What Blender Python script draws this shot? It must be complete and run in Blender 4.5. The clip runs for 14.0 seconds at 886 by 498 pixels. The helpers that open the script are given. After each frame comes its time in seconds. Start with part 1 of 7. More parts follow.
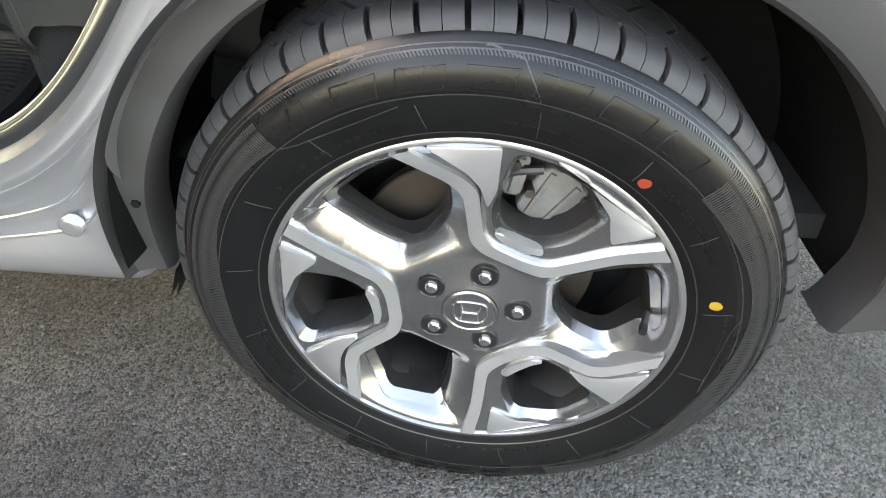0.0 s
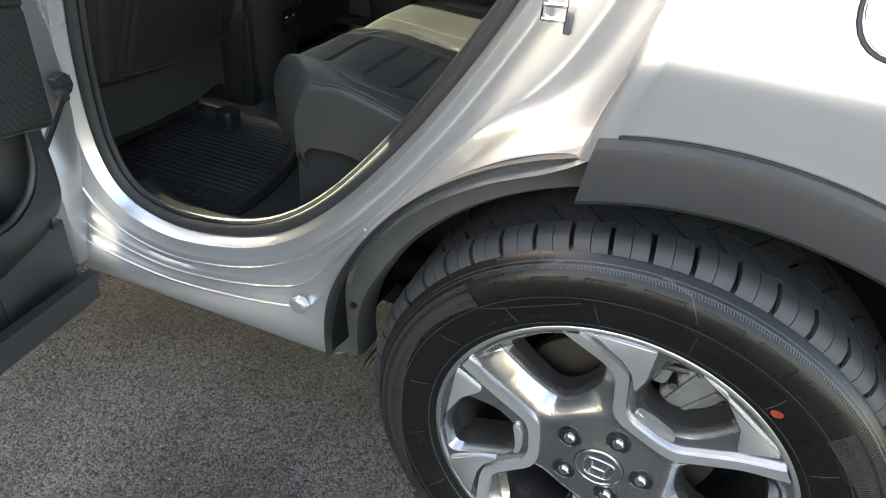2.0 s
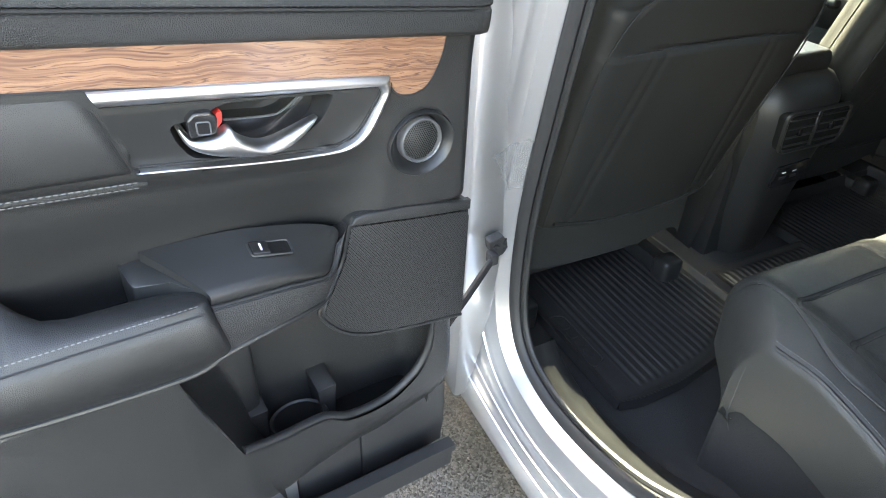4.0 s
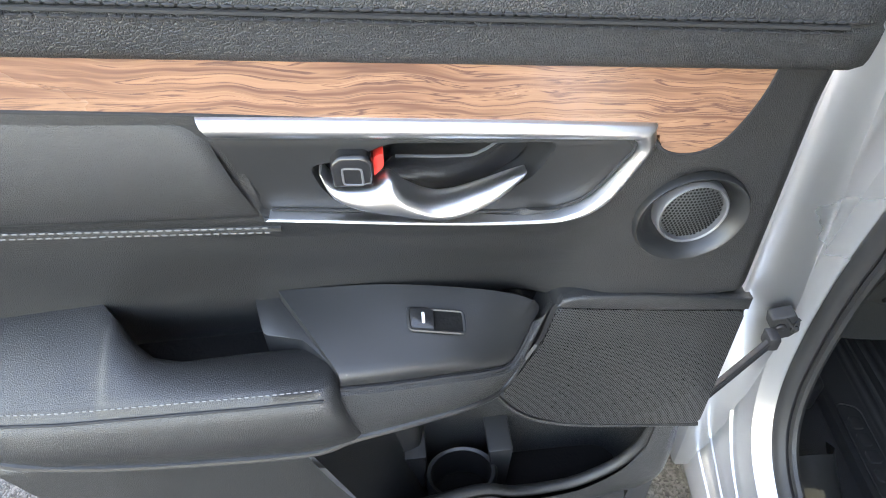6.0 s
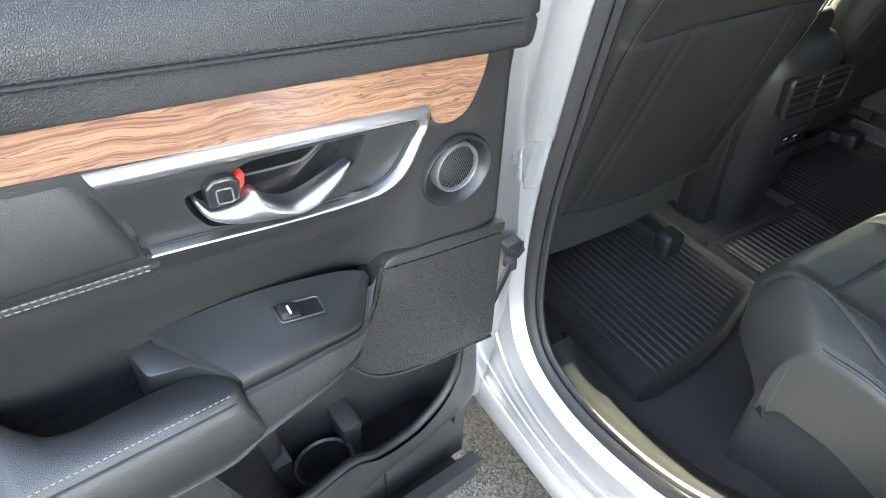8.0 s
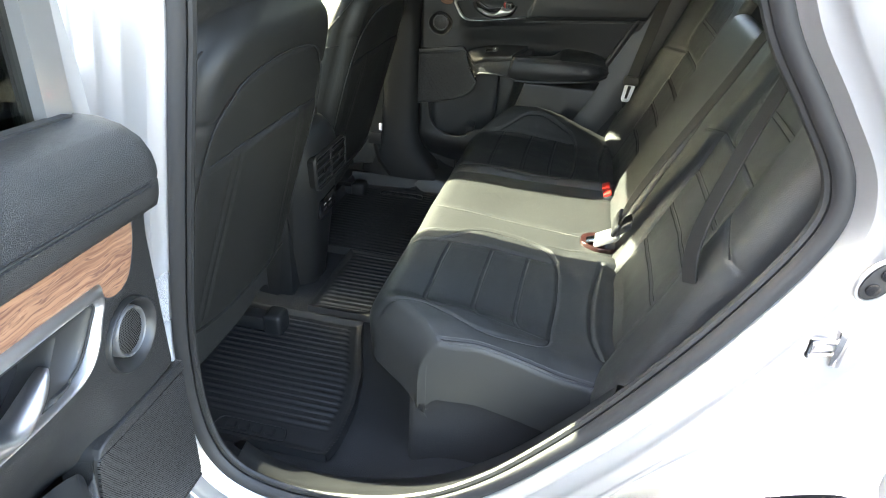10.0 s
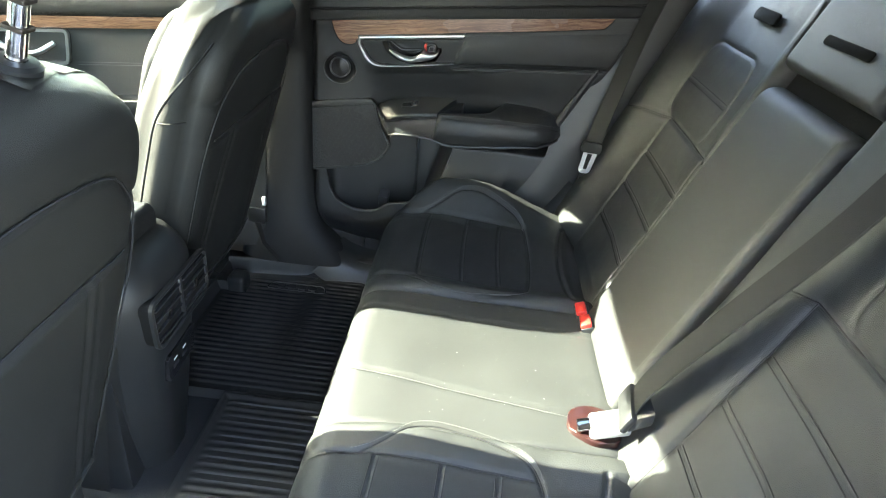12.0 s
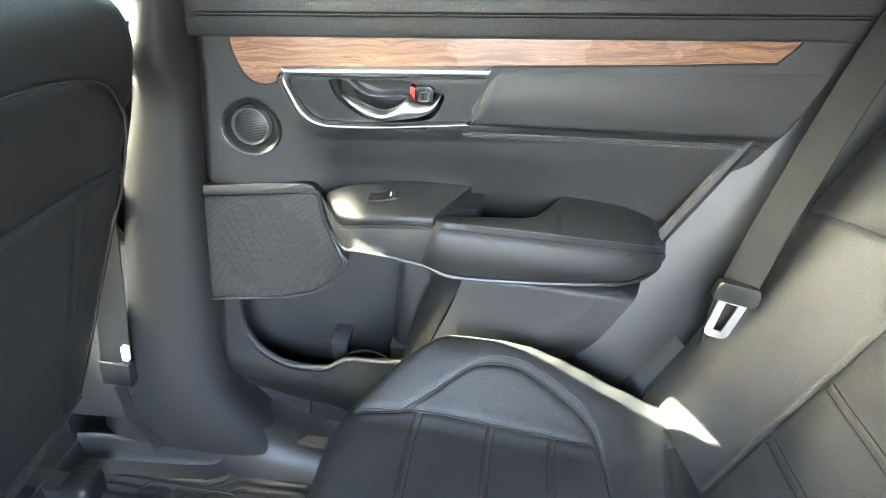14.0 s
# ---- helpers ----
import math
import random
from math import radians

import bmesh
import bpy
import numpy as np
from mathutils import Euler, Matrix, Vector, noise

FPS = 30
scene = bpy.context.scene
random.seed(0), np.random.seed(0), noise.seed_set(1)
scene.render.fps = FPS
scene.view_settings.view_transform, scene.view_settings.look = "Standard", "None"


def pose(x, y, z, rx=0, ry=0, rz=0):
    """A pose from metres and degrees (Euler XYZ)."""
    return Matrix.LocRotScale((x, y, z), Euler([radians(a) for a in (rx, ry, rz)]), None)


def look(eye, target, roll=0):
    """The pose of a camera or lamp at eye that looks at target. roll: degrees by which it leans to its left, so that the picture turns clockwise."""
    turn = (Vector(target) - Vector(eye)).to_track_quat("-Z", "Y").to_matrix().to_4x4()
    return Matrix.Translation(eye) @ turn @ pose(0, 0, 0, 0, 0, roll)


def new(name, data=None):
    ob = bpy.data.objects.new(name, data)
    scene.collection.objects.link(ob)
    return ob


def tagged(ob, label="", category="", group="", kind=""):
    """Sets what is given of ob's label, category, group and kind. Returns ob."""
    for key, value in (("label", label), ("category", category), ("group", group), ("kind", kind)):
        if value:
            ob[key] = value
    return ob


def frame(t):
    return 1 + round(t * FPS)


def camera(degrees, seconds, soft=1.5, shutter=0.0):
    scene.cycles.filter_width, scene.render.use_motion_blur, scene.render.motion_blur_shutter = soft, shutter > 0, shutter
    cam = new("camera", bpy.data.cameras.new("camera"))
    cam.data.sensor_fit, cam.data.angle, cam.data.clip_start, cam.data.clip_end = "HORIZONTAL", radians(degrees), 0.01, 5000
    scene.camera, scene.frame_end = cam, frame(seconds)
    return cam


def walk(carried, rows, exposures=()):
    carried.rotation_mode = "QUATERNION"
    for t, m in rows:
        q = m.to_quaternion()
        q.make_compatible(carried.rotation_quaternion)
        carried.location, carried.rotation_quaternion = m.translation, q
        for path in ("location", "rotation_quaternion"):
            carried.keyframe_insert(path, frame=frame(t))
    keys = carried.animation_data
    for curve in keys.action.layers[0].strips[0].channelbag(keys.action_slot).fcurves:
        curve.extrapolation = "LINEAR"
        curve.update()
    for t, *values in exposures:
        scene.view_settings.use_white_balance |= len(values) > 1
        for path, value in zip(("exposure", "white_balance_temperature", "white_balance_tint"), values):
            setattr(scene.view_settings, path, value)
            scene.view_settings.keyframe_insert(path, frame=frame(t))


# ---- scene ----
cam = camera(69.7, 14.0, soft=1.0)
PATH = [
    (0, (-0.012, -0.557, 0.933), (-0.087, 0.96, -0.369), 2.2),
    (0.5, (-0.041, -0.579, 0.939), (-0.006, 0.97, -0.326), 5.7),
    (1, (-0.05, -0.592, 0.945), (0.008, 0.966, -0.307), 6.7),
    (1.5, (-0.051, -0.621, 1.006), (-0.227, 0.972, -0.19), 5.8),
    (2, (-0.054, -0.641, 1.106), (-0.582, 0.922, -0.023), 6.1),
    (2.5, (-0.053, -0.583, 1.174), (-0.909, 0.861, 0.086), 4.6),
    (3, (-0.077, -0.488, 1.201), (-1.25, 0.757, 0.164), 3.3),
    (3.5, (-0.166, -0.413, 1.221), (-1.543, 0.562, 0.147), 2.5),
    (4, (-0.312, -0.36, 1.247), (-1.764, 0.393, 0.096), 2.7),
    (4.2, (-0.36, -0.341, 1.248), (-1.852, 0.302, 0.081), 2.4),
    (6.3, (-0.535, -0.25, 1.231), (-1.998, -0.359, -0.129), -3.0),
    (6.5, (-0.535, -0.249, 1.231), (-1.994, -0.359, -0.132), -2.9),
    (7, (-0.532, -0.251, 1.234), (-1.986, -0.343, -0.137), -2.8),
    (7.5, (-0.504, -0.298, 1.251), (-1.955, -0.018, -0.096), -1.1),
    (8, (-0.45, -0.38, 1.27), (-1.757, 0.444, -0.001), 2.0),
    (8.5, (-0.389, -0.457, 1.284), (-1.586, 0.666, 0.142), -0.1),
    (9, (-0.375, -0.523, 1.291), (-1.358, 0.829, 0.194), -0.8),
    (9.2, (-0.399, -0.543, 1.298), (-1.205, 0.933, 0.216), -0.2),
    (11.3, (-0.546, -0.231, 1.368), (-0.68, 1.526, 0.422), 6.1),
    (11.5, (-0.56, -0.15, 1.363), (-0.674, 1.597, 0.396), 6.9),
    (12, (-0.633, 0.054, 1.334), (-0.686, 1.808, 0.373), 5.8),
    (12.5, (-0.679, 0.195, 1.323), (-0.674, 1.943, 0.352), 5.1),
    (13, (-0.695, 0.368, 1.294), (-0.705, 2.126, 0.34), 4.2),
    (13.5, (-0.698, 0.599, 1.243), (-0.733, 2.352, 0.28), 4.2),
    (14, (-0.677, 0.836, 1.215), (-0.757, 2.608, 0.291), 6.4),
]
walk(cam, [(t, look(eye, target, roll)) for t, eye, target, roll in PATH],
     exposures=[(0, 4.08, 8700, 16), (1.2, 4.08, 8700, 16), (1.5, 4.1, 8300, 16), (2, 3.5, 8200, 15), (2.5, 2.95, 8100, 16), (3, 2.92, 8250, 17), (3.5, 3.75, 8100, 16), (4.2, 4.66, 8200, 16), (6.4, 4.66, 8300, 18), (7.2, 4.66, 8300, 18), (8.3, 4.96, 8150, 16), (9, 4.9, 8050, 15), (11.3, 4.6, 7000, 14), (11.6, 5.15, 7000, 13), (12.5, 5.32, 7000, 19), (13, 5.53, 6950, 20), (14, 7.08, 6950, 21)])

# ---- light ----
SUN_EL, SUN_SIDE = radians(31), 0.04
sun_way = Vector((-math.cos(SUN_EL), SUN_SIDE, math.sin(SUN_EL))).normalized()
world = bpy.data.worlds.new("sky")
scene.world = world
world.use_nodes = True
wn = world.node_tree.nodes
sky = wn.new("ShaderNodeTexSky")
sky.sky_type = "NISHITA"
sky.sun_disc = False
sky.sun_elevation = SUN_EL
sky.sun_rotation = radians(270)
sky.air_density, sky.dust_density = 1.2, 2.0
wn["Background"].inputs[1].default_value = 0.15
world.node_tree.links.new(sky.outputs[0], wn["Background"].inputs[0])
sun = new("sun", bpy.data.lights.new("sun", "SUN"))
sun.data.energy, sun.data.angle, sun.data.color = 3.2, radians(0.53), (1.0, 0.96, 0.9)
sun.matrix_world = look(sun_way * 20, (0, 0, 0))


# ---- materials ----
def material(name, base, rough=0.5, metal=0.0, grain=0.0, grain_size=0.002, relief=0.0005, vary=0.15, big=0.15, coat=0.0, kind="noise", spec=0.5, dark=None):
    """A procedural surface: base colour varied at two scales, with fine relief. Sizes in metres."""
    m = bpy.data.materials.new(name)
    m.use_nodes = True
    t = m.node_tree
    b = t.nodes["Principled BSDF"]
    b.inputs["Metallic"].default_value = metal
    b.inputs["Specular IOR Level"].default_value = spec
    b.inputs["Coat Weight"].default_value = coat
    b.inputs["Coat Roughness"].default_value = 0.06
    where = t.nodes.new("ShaderNodeTexCoord")
    wide = t.nodes.new("ShaderNodeTexNoise")
    wide.inputs["Scale"].default_value = 1 / big
    wide.inputs["Detail"].default_value = 5
    t.links.new(where.outputs["Object"], wide.inputs["Vector"])
    if kind == "cells":
        fine = t.nodes.new("ShaderNodeTexVoronoi")
        fine.feature = "DISTANCE_TO_EDGE"
        out = fine.outputs["Distance"]
    else:
        fine = t.nodes.new("ShaderNodeTexNoise")
        fine.inputs["Detail"].default_value = 4
        out = fine.outputs["Fac"]
    fine.inputs["Scale"].default_value = 1 / grain_size
    t.links.new(where.outputs["Object"], fine.inputs["Vector"])
    mix = t.nodes.new("ShaderNodeMix")
    mix.data_type = "RGBA"
    low = dark or [c * (1 - vary) for c in base]
    mix.inputs[6].default_value = (*low, 1)
    mix.inputs[7].default_value = (*[min(1, c * (1 + vary)) for c in base], 1)
    t.links.new(wide.outputs["Fac"], mix.inputs[0])
    t.links.new(mix.outputs[2], b.inputs["Base Color"])
    span = t.nodes.new("ShaderNodeMapRange")
    span.inputs["To Min"].default_value = max(0.02, rough - 0.08)
    span.inputs["To Max"].default_value = min(1, rough + 0.08)
    t.links.new(wide.outputs["Fac"], span.inputs["Value"])
    t.links.new(span.outputs[0], b.inputs["Roughness"])
    if grain:
        bump = t.nodes.new("ShaderNodeBump")
        bump.inputs["Strength"].default_value = grain
        bump.inputs["Distance"].default_value = relief
        if kind == "cells":
            warp = t.nodes.new("ShaderNodeTexNoise")
            warp.inputs["Scale"].default_value, warp.inputs["Detail"].default_value = 0.6 / grain_size, 2
            t.links.new(where.outputs["Object"], warp.inputs["Vector"])
            shift = t.nodes.new("ShaderNodeVectorMath")
            shift.operation, shift.inputs[1].default_value = "MULTIPLY_ADD", (grain_size * 1.0,) * 3
            t.links.new(warp.outputs["Color"], shift.inputs[0])
            t.links.new(where.outputs["Object"], shift.inputs[2])
            t.links.new(shift.outputs[0], fine.inputs["Vector"])
            clip = t.nodes.new("ShaderNodeMapRange")
            clip.interpolation_type = "SMOOTHSTEP"
            clip.inputs["From Max"].default_value = 0.26
            t.links.new(out, clip.inputs["Value"])
            out = clip.outputs[0]
        t.links.new(out, bump.inputs["Height"])
        t.links.new(bump.outputs[0], b.inputs["Normal"])
    return m


def flaky_paint():
    """Silver metallic paint under clear lacquer."""
    m = material("silver_paint", (0.57, 0.57, 0.575), 0.30, 0.80, 0.0, vary=0.04, big=0.4, coat=0.9)
    return m


def asphalt():
    """Dark asphalt of fine chippings with pale grains and stains."""
    m = material("asphalt", (0.047, 0.0465, 0.046), 0.8, 0, 1.0, 0.014, 0.008, 0.55, 0.28, spec=0.4)
    t = m.node_tree
    b = t.nodes["Principled BSDF"]
    where = t.nodes["Texture Coordinate"]
    cells = t.nodes.new("ShaderNodeTexVoronoi")
    cells.inputs["Scale"].default_value = 215
    wobble = t.nodes.new("ShaderNodeTexNoise")
    wobble.inputs["Scale"].default_value, wobble.inputs["Detail"].default_value = 150, 3
    t.links.new(where.outputs["Object"], wobble.inputs["Vector"])
    shift = t.nodes.new("ShaderNodeVectorMath")
    shift.operation = "MULTIPLY_ADD"
    shift.inputs[1].default_value = (0.008, 0.008, 0.008)
    t.links.new(wobble.outputs["Color"], shift.inputs[0])
    t.links.new(where.outputs["Object"], shift.inputs[2])
    t.links.new(shift.outputs[0], cells.inputs["Vector"])
    ramp = t.nodes.new("ShaderNodeValToRGB")
    ramp.color_ramp.elements[0].color = (0.10, 0.10, 0.103, 1)
    ramp.color_ramp.elements[1].color = (2.9, 2.87, 2.8, 1)
    t.links.new(cells.outputs["Color"], ramp.inputs[0])
    times = t.nodes.new("ShaderNodeMix")
    times.data_type, times.blend_type = "RGBA", "MULTIPLY"
    times.inputs[0].default_value = 1
    old = b.inputs["Base Color"].links[0].from_socket
    t.links.new(old, times.inputs[6])
    t.links.new(ramp.outputs[0], times.inputs[7])
    # darker oily patches
    patch = t.nodes.new("ShaderNodeTexNoise")
    patch.inputs["Scale"].default_value, patch.inputs["Detail"].default_value = 2.6, 6
    t.links.new(where.outputs["Object"], patch.inputs["Vector"])
    oil = t.nodes.new("ShaderNodeValToRGB")
    oil.color_ramp.elements[0].position, oil.color_ramp.elements[1].position = 0.36, 0.60
    oil.color_ramp.elements[0].color, oil.color_ramp.elements[1].color = (0.55, 0.55, 0.57, 1), (1.1, 1.1, 1.09, 1)
    t.links.new(patch.outputs["Fac"], oil.inputs[0])
    dirty = t.nodes.new("ShaderNodeMix")
    dirty.data_type, dirty.blend_type = "RGBA", "MULTIPLY"
    dirty.inputs[0].default_value = 1
    t.links.new(times.outputs[2], dirty.inputs[6])
    t.links.new(oil.outputs[0], dirty.inputs[7])
    t.links.new(dirty.outputs[2], b.inputs["Base Color"])
    bump = b.inputs["Normal"].links[0].from_node
    second = t.nodes.new("ShaderNodeBump")
    second.inputs["Strength"].default_value = 1.0
    second.inputs["Distance"].default_value = 0.0065
    t.links.new(cells.outputs["Distance"], second.inputs["Height"])
    second.invert = True
    t.links.new(bump.outputs[0], second.inputs["Normal"])
    t.links.new(second.outputs[0], b.inputs["Normal"])
    return m


def walnut(name, run):
    """Varnished brown wood with long wavy dark veins; run: the level direction of the strip, which climbs to the rear."""
    m = material(name, (0.36, 0.16, 0.065), 0.26, 0, 0.15, 0.002, 0.0003, 0.2, 0.2, coat=0.25)
    t = m.node_tree
    b = t.nodes["Principled BSDF"]
    where = t.nodes["Texture Coordinate"]
    def dot(way):
        d = t.nodes.new("ShaderNodeVectorMath")
        d.operation = "DOT_PRODUCT"
        d.inputs[1].default_value = way
        t.links.new(where.outputs["Object"], d.inputs[0])
        return d.outputs["Value"]
    pair = t.nodes.new("ShaderNodeCombineXYZ")
    t.links.new(dot((run[0], run[1], 0)), pair.inputs[0])
    sway = t.nodes.new("ShaderNodeTexNoise")
    sway.inputs["Scale"].default_value, sway.inputs["Detail"].default_value = 17, 2
    t.links.new(where.outputs["Object"], sway.inputs["Vector"])
    lift = t.nodes.new("ShaderNodeMath")
    lift.operation, lift.inputs[1].default_value = "MULTIPLY_ADD", 0.014
    t.links.new(sway.outputs["Fac"], lift.inputs[0])
    t.links.new(dot((-0.113 * run[0], -0.113 * run[1], 1)), lift.inputs[2])
    t.links.new(lift.outputs[0], pair.inputs[2])
    def stretch(sx, sz):
        s = t.nodes.new("ShaderNodeMapping")
        s.inputs["Scale"].default_value = (sx, sx, sz)
        t.links.new(pair.outputs[0], s.inputs["Vector"])
        return s
    a = t.nodes.new("ShaderNodeTexNoise")
    a.inputs["Scale"].default_value, a.inputs["Detail"].default_value, a.inputs["Distortion"].default_value = 1, 7, 0.7
    t.links.new(stretch(8, 190).outputs[0], a.inputs["Vector"])
    vein = t.nodes.new("ShaderNodeValToRGB")
    e = vein.color_ramp.elements
    e[0].position, e[0].color = 0.30, (0.103, 0.050, 0.036, 1)
    e[1].position, e[1].color = 0.72, (0.286, 0.160, 0.099, 1)
    for pos, col in ((0.42, (0.158, 0.079, 0.051, 1)), (0.50, (0.240, 0.127, 0.077, 1)), (0.526, (0.089, 0.045, 0.036, 1)), (0.55, (0.240, 0.127, 0.077, 1)), (0.61, (0.271, 0.148, 0.089, 1)), (0.626, (0.138, 0.067, 0.044, 1)), (0.645, (0.271, 0.148, 0.091, 1))):
        n = e.new(pos)
        n.color = col
    t.links.new(a.outputs["Fac"], vein.inputs[0])
    f = t.nodes.new("ShaderNodeTexNoise")
    f.inputs["Scale"].default_value, f.inputs["Detail"].default_value = 1, 6
    t.links.new(stretch(14, 600).outputs[0], f.inputs["Vector"])
    fine = t.nodes.new("ShaderNodeValToRGB")
    fine.color_ramp.elements[0].color, fine.color_ramp.elements[1].color = (0.74, 0.74, 0.74, 1), (1.2, 1.2, 1.2, 1)
    t.links.new(f.outputs["Fac"], fine.inputs[0])
    times = t.nodes.new("ShaderNodeMix")
    times.data_type, times.blend_type = "RGBA", "MULTIPLY"
    times.inputs[0].default_value = 1
    t.links.new(vein.outputs[0], times.inputs[6])
    t.links.new(fine.outputs[0], times.inputs[7])
    t.links.new(times.outputs[2], b.inputs["Base Color"])
    return m


def perforated(name, run):
    """Black plastic with rows of fine round holes, offset row by row."""
    m = material(name, (0.030, 0.030, 0.031), 0.46, 0, 0, vary=0.15)
    t = m.node_tree
    b = t.nodes["Principled BSDF"]
    where = t.nodes["Texture Coordinate"]
    pitch = 0.0021
    gaps = []
    for off in (0.0, 0.5):
        axes = []
        for way, size in (((run[0], run[1], 0), pitch), ((0, 0, 1), pitch * 1.732)):
            d = t.nodes.new("ShaderNodeVectorMath")
            d.operation = "DOT_PRODUCT"
            d.inputs[1].default_value = way
            t.links.new(where.outputs["Object"], d.inputs[0])
            n = t.nodes.new("ShaderNodeMath")
            n.operation, n.inputs[1].default_value, n.inputs[2].default_value = "MULTIPLY_ADD", 1 / size, off + 50
            t.links.new(d.outputs["Value"], n.inputs[0])
            f = t.nodes.new("ShaderNodeMath")
            f.operation = "FRACT"
            t.links.new(n.outputs[0], f.inputs[0])
            c = t.nodes.new("ShaderNodeMath")
            c.operation, c.inputs[1].default_value, c.inputs[2].default_value = "MULTIPLY_ADD", size / pitch, -0.5 * size / pitch
            t.links.new(f.outputs[0], c.inputs[0])
            axes.append(c)
        xy = t.nodes.new("ShaderNodeCombineXYZ")
        t.links.new(axes[0].outputs[0], xy.inputs[0])
        t.links.new(axes[1].outputs[0], xy.inputs[1])
        size = t.nodes.new("ShaderNodeVectorMath")
        size.operation = "LENGTH"
        t.links.new(xy.outputs[0], size.inputs[0])
        gaps.append(size.outputs["Value"])
    near = t.nodes.new("ShaderNodeMath")
    near.operation = "MINIMUM"
    t.links.new(gaps[0], near.inputs[0])
    t.links.new(gaps[1], near.inputs[1])
    hole = t.nodes.new("ShaderNodeMapRange")
    hole.inputs["From Min"].default_value, hole.inputs["From Max"].default_value = 0.24, 0.36
    t.links.new(near.outputs[0], hole.inputs["Value"])
    mix = t.nodes.new("ShaderNodeMix")
    mix.data_type = "RGBA"
    mix.inputs[6].default_value = (0.003, 0.003, 0.003, 1)
    t.links.new(b.inputs["Base Color"].links[0].from_socket, mix.inputs[7])
    t.links.new(hole.outputs[0], mix.inputs[0])
    t.links.new(mix.outputs[2], b.inputs["Base Color"])
    shine = t.nodes.new("ShaderNodeMath")
    shine.operation, shine.inputs[1].default_value = "MULTIPLY", 0.5
    t.links.new(hole.outputs[0], shine.inputs[0])
    t.links.new(shine.outputs[0], b.inputs["Specular IOR Level"])
    bump = t.nodes.new("ShaderNodeBump")
    bump.inputs["Strength"].default_value, bump.inputs["Distance"].default_value = 0.6, 0.0006
    t.links.new(hole.outputs[0], bump.inputs["Height"])
    t.links.new(bump.outputs[0], b.inputs["Normal"])
    return m


def glass(name, tint, share=0.08):
    """A thin tinted pane: light passes, a little is mirrored."""
    m = bpy.data.materials.new(name)
    m.use_nodes = True
    t = m.node_tree
    t.nodes.remove(t.nodes["Principled BSDF"])
    clear = t.nodes.new("ShaderNodeBsdfTransparent")
    clear.inputs[0].default_value = (*tint, 1)
    gloss = t.nodes.new("ShaderNodeBsdfGlossy")
    gloss.inputs["Roughness"].default_value = 0.02
    edge = t.nodes.new("ShaderNodeFresnel")
    edge.inputs[0].default_value = 1.45
    mix = t.nodes.new("ShaderNodeMixShader")
    t.links.new(edge.outputs[0], mix.inputs[0])
    t.links.new(clear.outputs[0], mix.inputs[1])
    t.links.new(gloss.outputs[0], mix.inputs[2])
    t.links.new(mix.outputs[0], t.nodes["Material Output"].inputs[0])
    return m


PAINT = flaky_paint()
ASPHALT = asphalt()
WOOD = walnut("walnut", (0.131, -0.991))
WOOD_FAR = walnut("walnut_far", (1, 0))
LEATHER = material("black_leather", (0.020, 0.0203, 0.0208), 0.35, 0, 0.9, 0.0016, 0.00042, 0.2, 0.1, kind="cells")
SMOOTH_LEATHER = material("smooth_leather", (0.016, 0.0163, 0.0169), 0.37, 0, 0.7, 0.0014, 0.00022, 0.2, 0.12, kind="cells")
INSERT_LEATHER = material("insert_leather", (0.016, 0.0163, 0.0169), 0.36, 0, 0.8, 0.0012, 0.00022, 0.2, 0.12, kind="cells")
SEAT_LEATHER = material("seat_leather", (0.030, 0.031, 0.030), 0.45, 0, 0.7, 0.0018, 0.00026, 0.25, 0.09, kind="cells", spec=0.45)
SEAT_BACK = material("seat_back_vinyl", (0.018, 0.0183, 0.018), 0.46, 0, 0.5, 0.0017, 0.0002, 0.25, 0.09, kind="cells", spec=0.38)
PLASTIC = material("black_plastic", (0.015, 0.0154, 0.016), 0.42, 0, 0.35, 0.0012, 0.0002, 0.2, 0.1)
GLOSS_BLACK = material("gloss_black", (0.012, 0.012, 0.013), 0.16, 0, 0, vary=0.2)
GREY_PLASTIC = material("grey_cladding", (0.025, 0.025, 0.026), 0.52, 0, 0.5, 0.0014, 0.0003, 0.25, 0.12, spec=0.35)
PILLAR_GREY = material("pillar_plastic", (0.017, 0.017, 0.0172), 0.62, 0, 0.3, 0.0012, 0.0002, 0.15, 0.2, spec=0.3)
TRIM_GREY = material("quarter_plastic", (0.036, 0.0365, 0.036), 0.45, 0, 0.3, 0.0012, 0.0002, 0.15, 0.2)
# liner black, also painted into trim recesses as their shade
LINER_AND_SHADE = material("wheel_liner", (0.007, 0.007, 0.007), 0.85, 0, 0.6, 0.004, 0.001, 0.3, 0.1, spec=0.12)
# the barrel's dull grey, also painted shade on the spokes' window walls
BARREL_AND_SHADE = material("rim_barrel_and_window_shade", (0.045, 0.042, 0.040), 0.45, 0.6, 0.3, 0.003, 0.0004, 0.3, 0.04)
# cladding plastic with bounced sunlight put into a lighter base colour
SUNLIT_FLANGE = material("sunlit_arch_flange", (0.045, 0.044, 0.043), 0.5, 0, 0.3, 0.002, 0.0003, 0.3, 0.08)
RUBBER = material("tyre_rubber", (0.0065, 0.0062, 0.006), 0.28, 0, 0.3, 0.0015, 0.0003, 0.35, 0.05, spec=0.25)
SIDEWALL_FINE = material("sidewall_relief", (0.026, 0.025, 0.024), 0.36, 0, 0.2, 0.001, 0.0002, 0.2, 0.05)
MATT_RUBBER = material("matt_sidewall", (0.0055, 0.0055, 0.0056), 0.55, 0, 0.5, 0.0015, 0.0004, 0.35, 0.03, spec=0.10)
TREAD = material("tread_rubber", (0.022, 0.022, 0.0225), 0.62, 0, 0.4, 0.002, 0.0004, 0.35, 0.04)
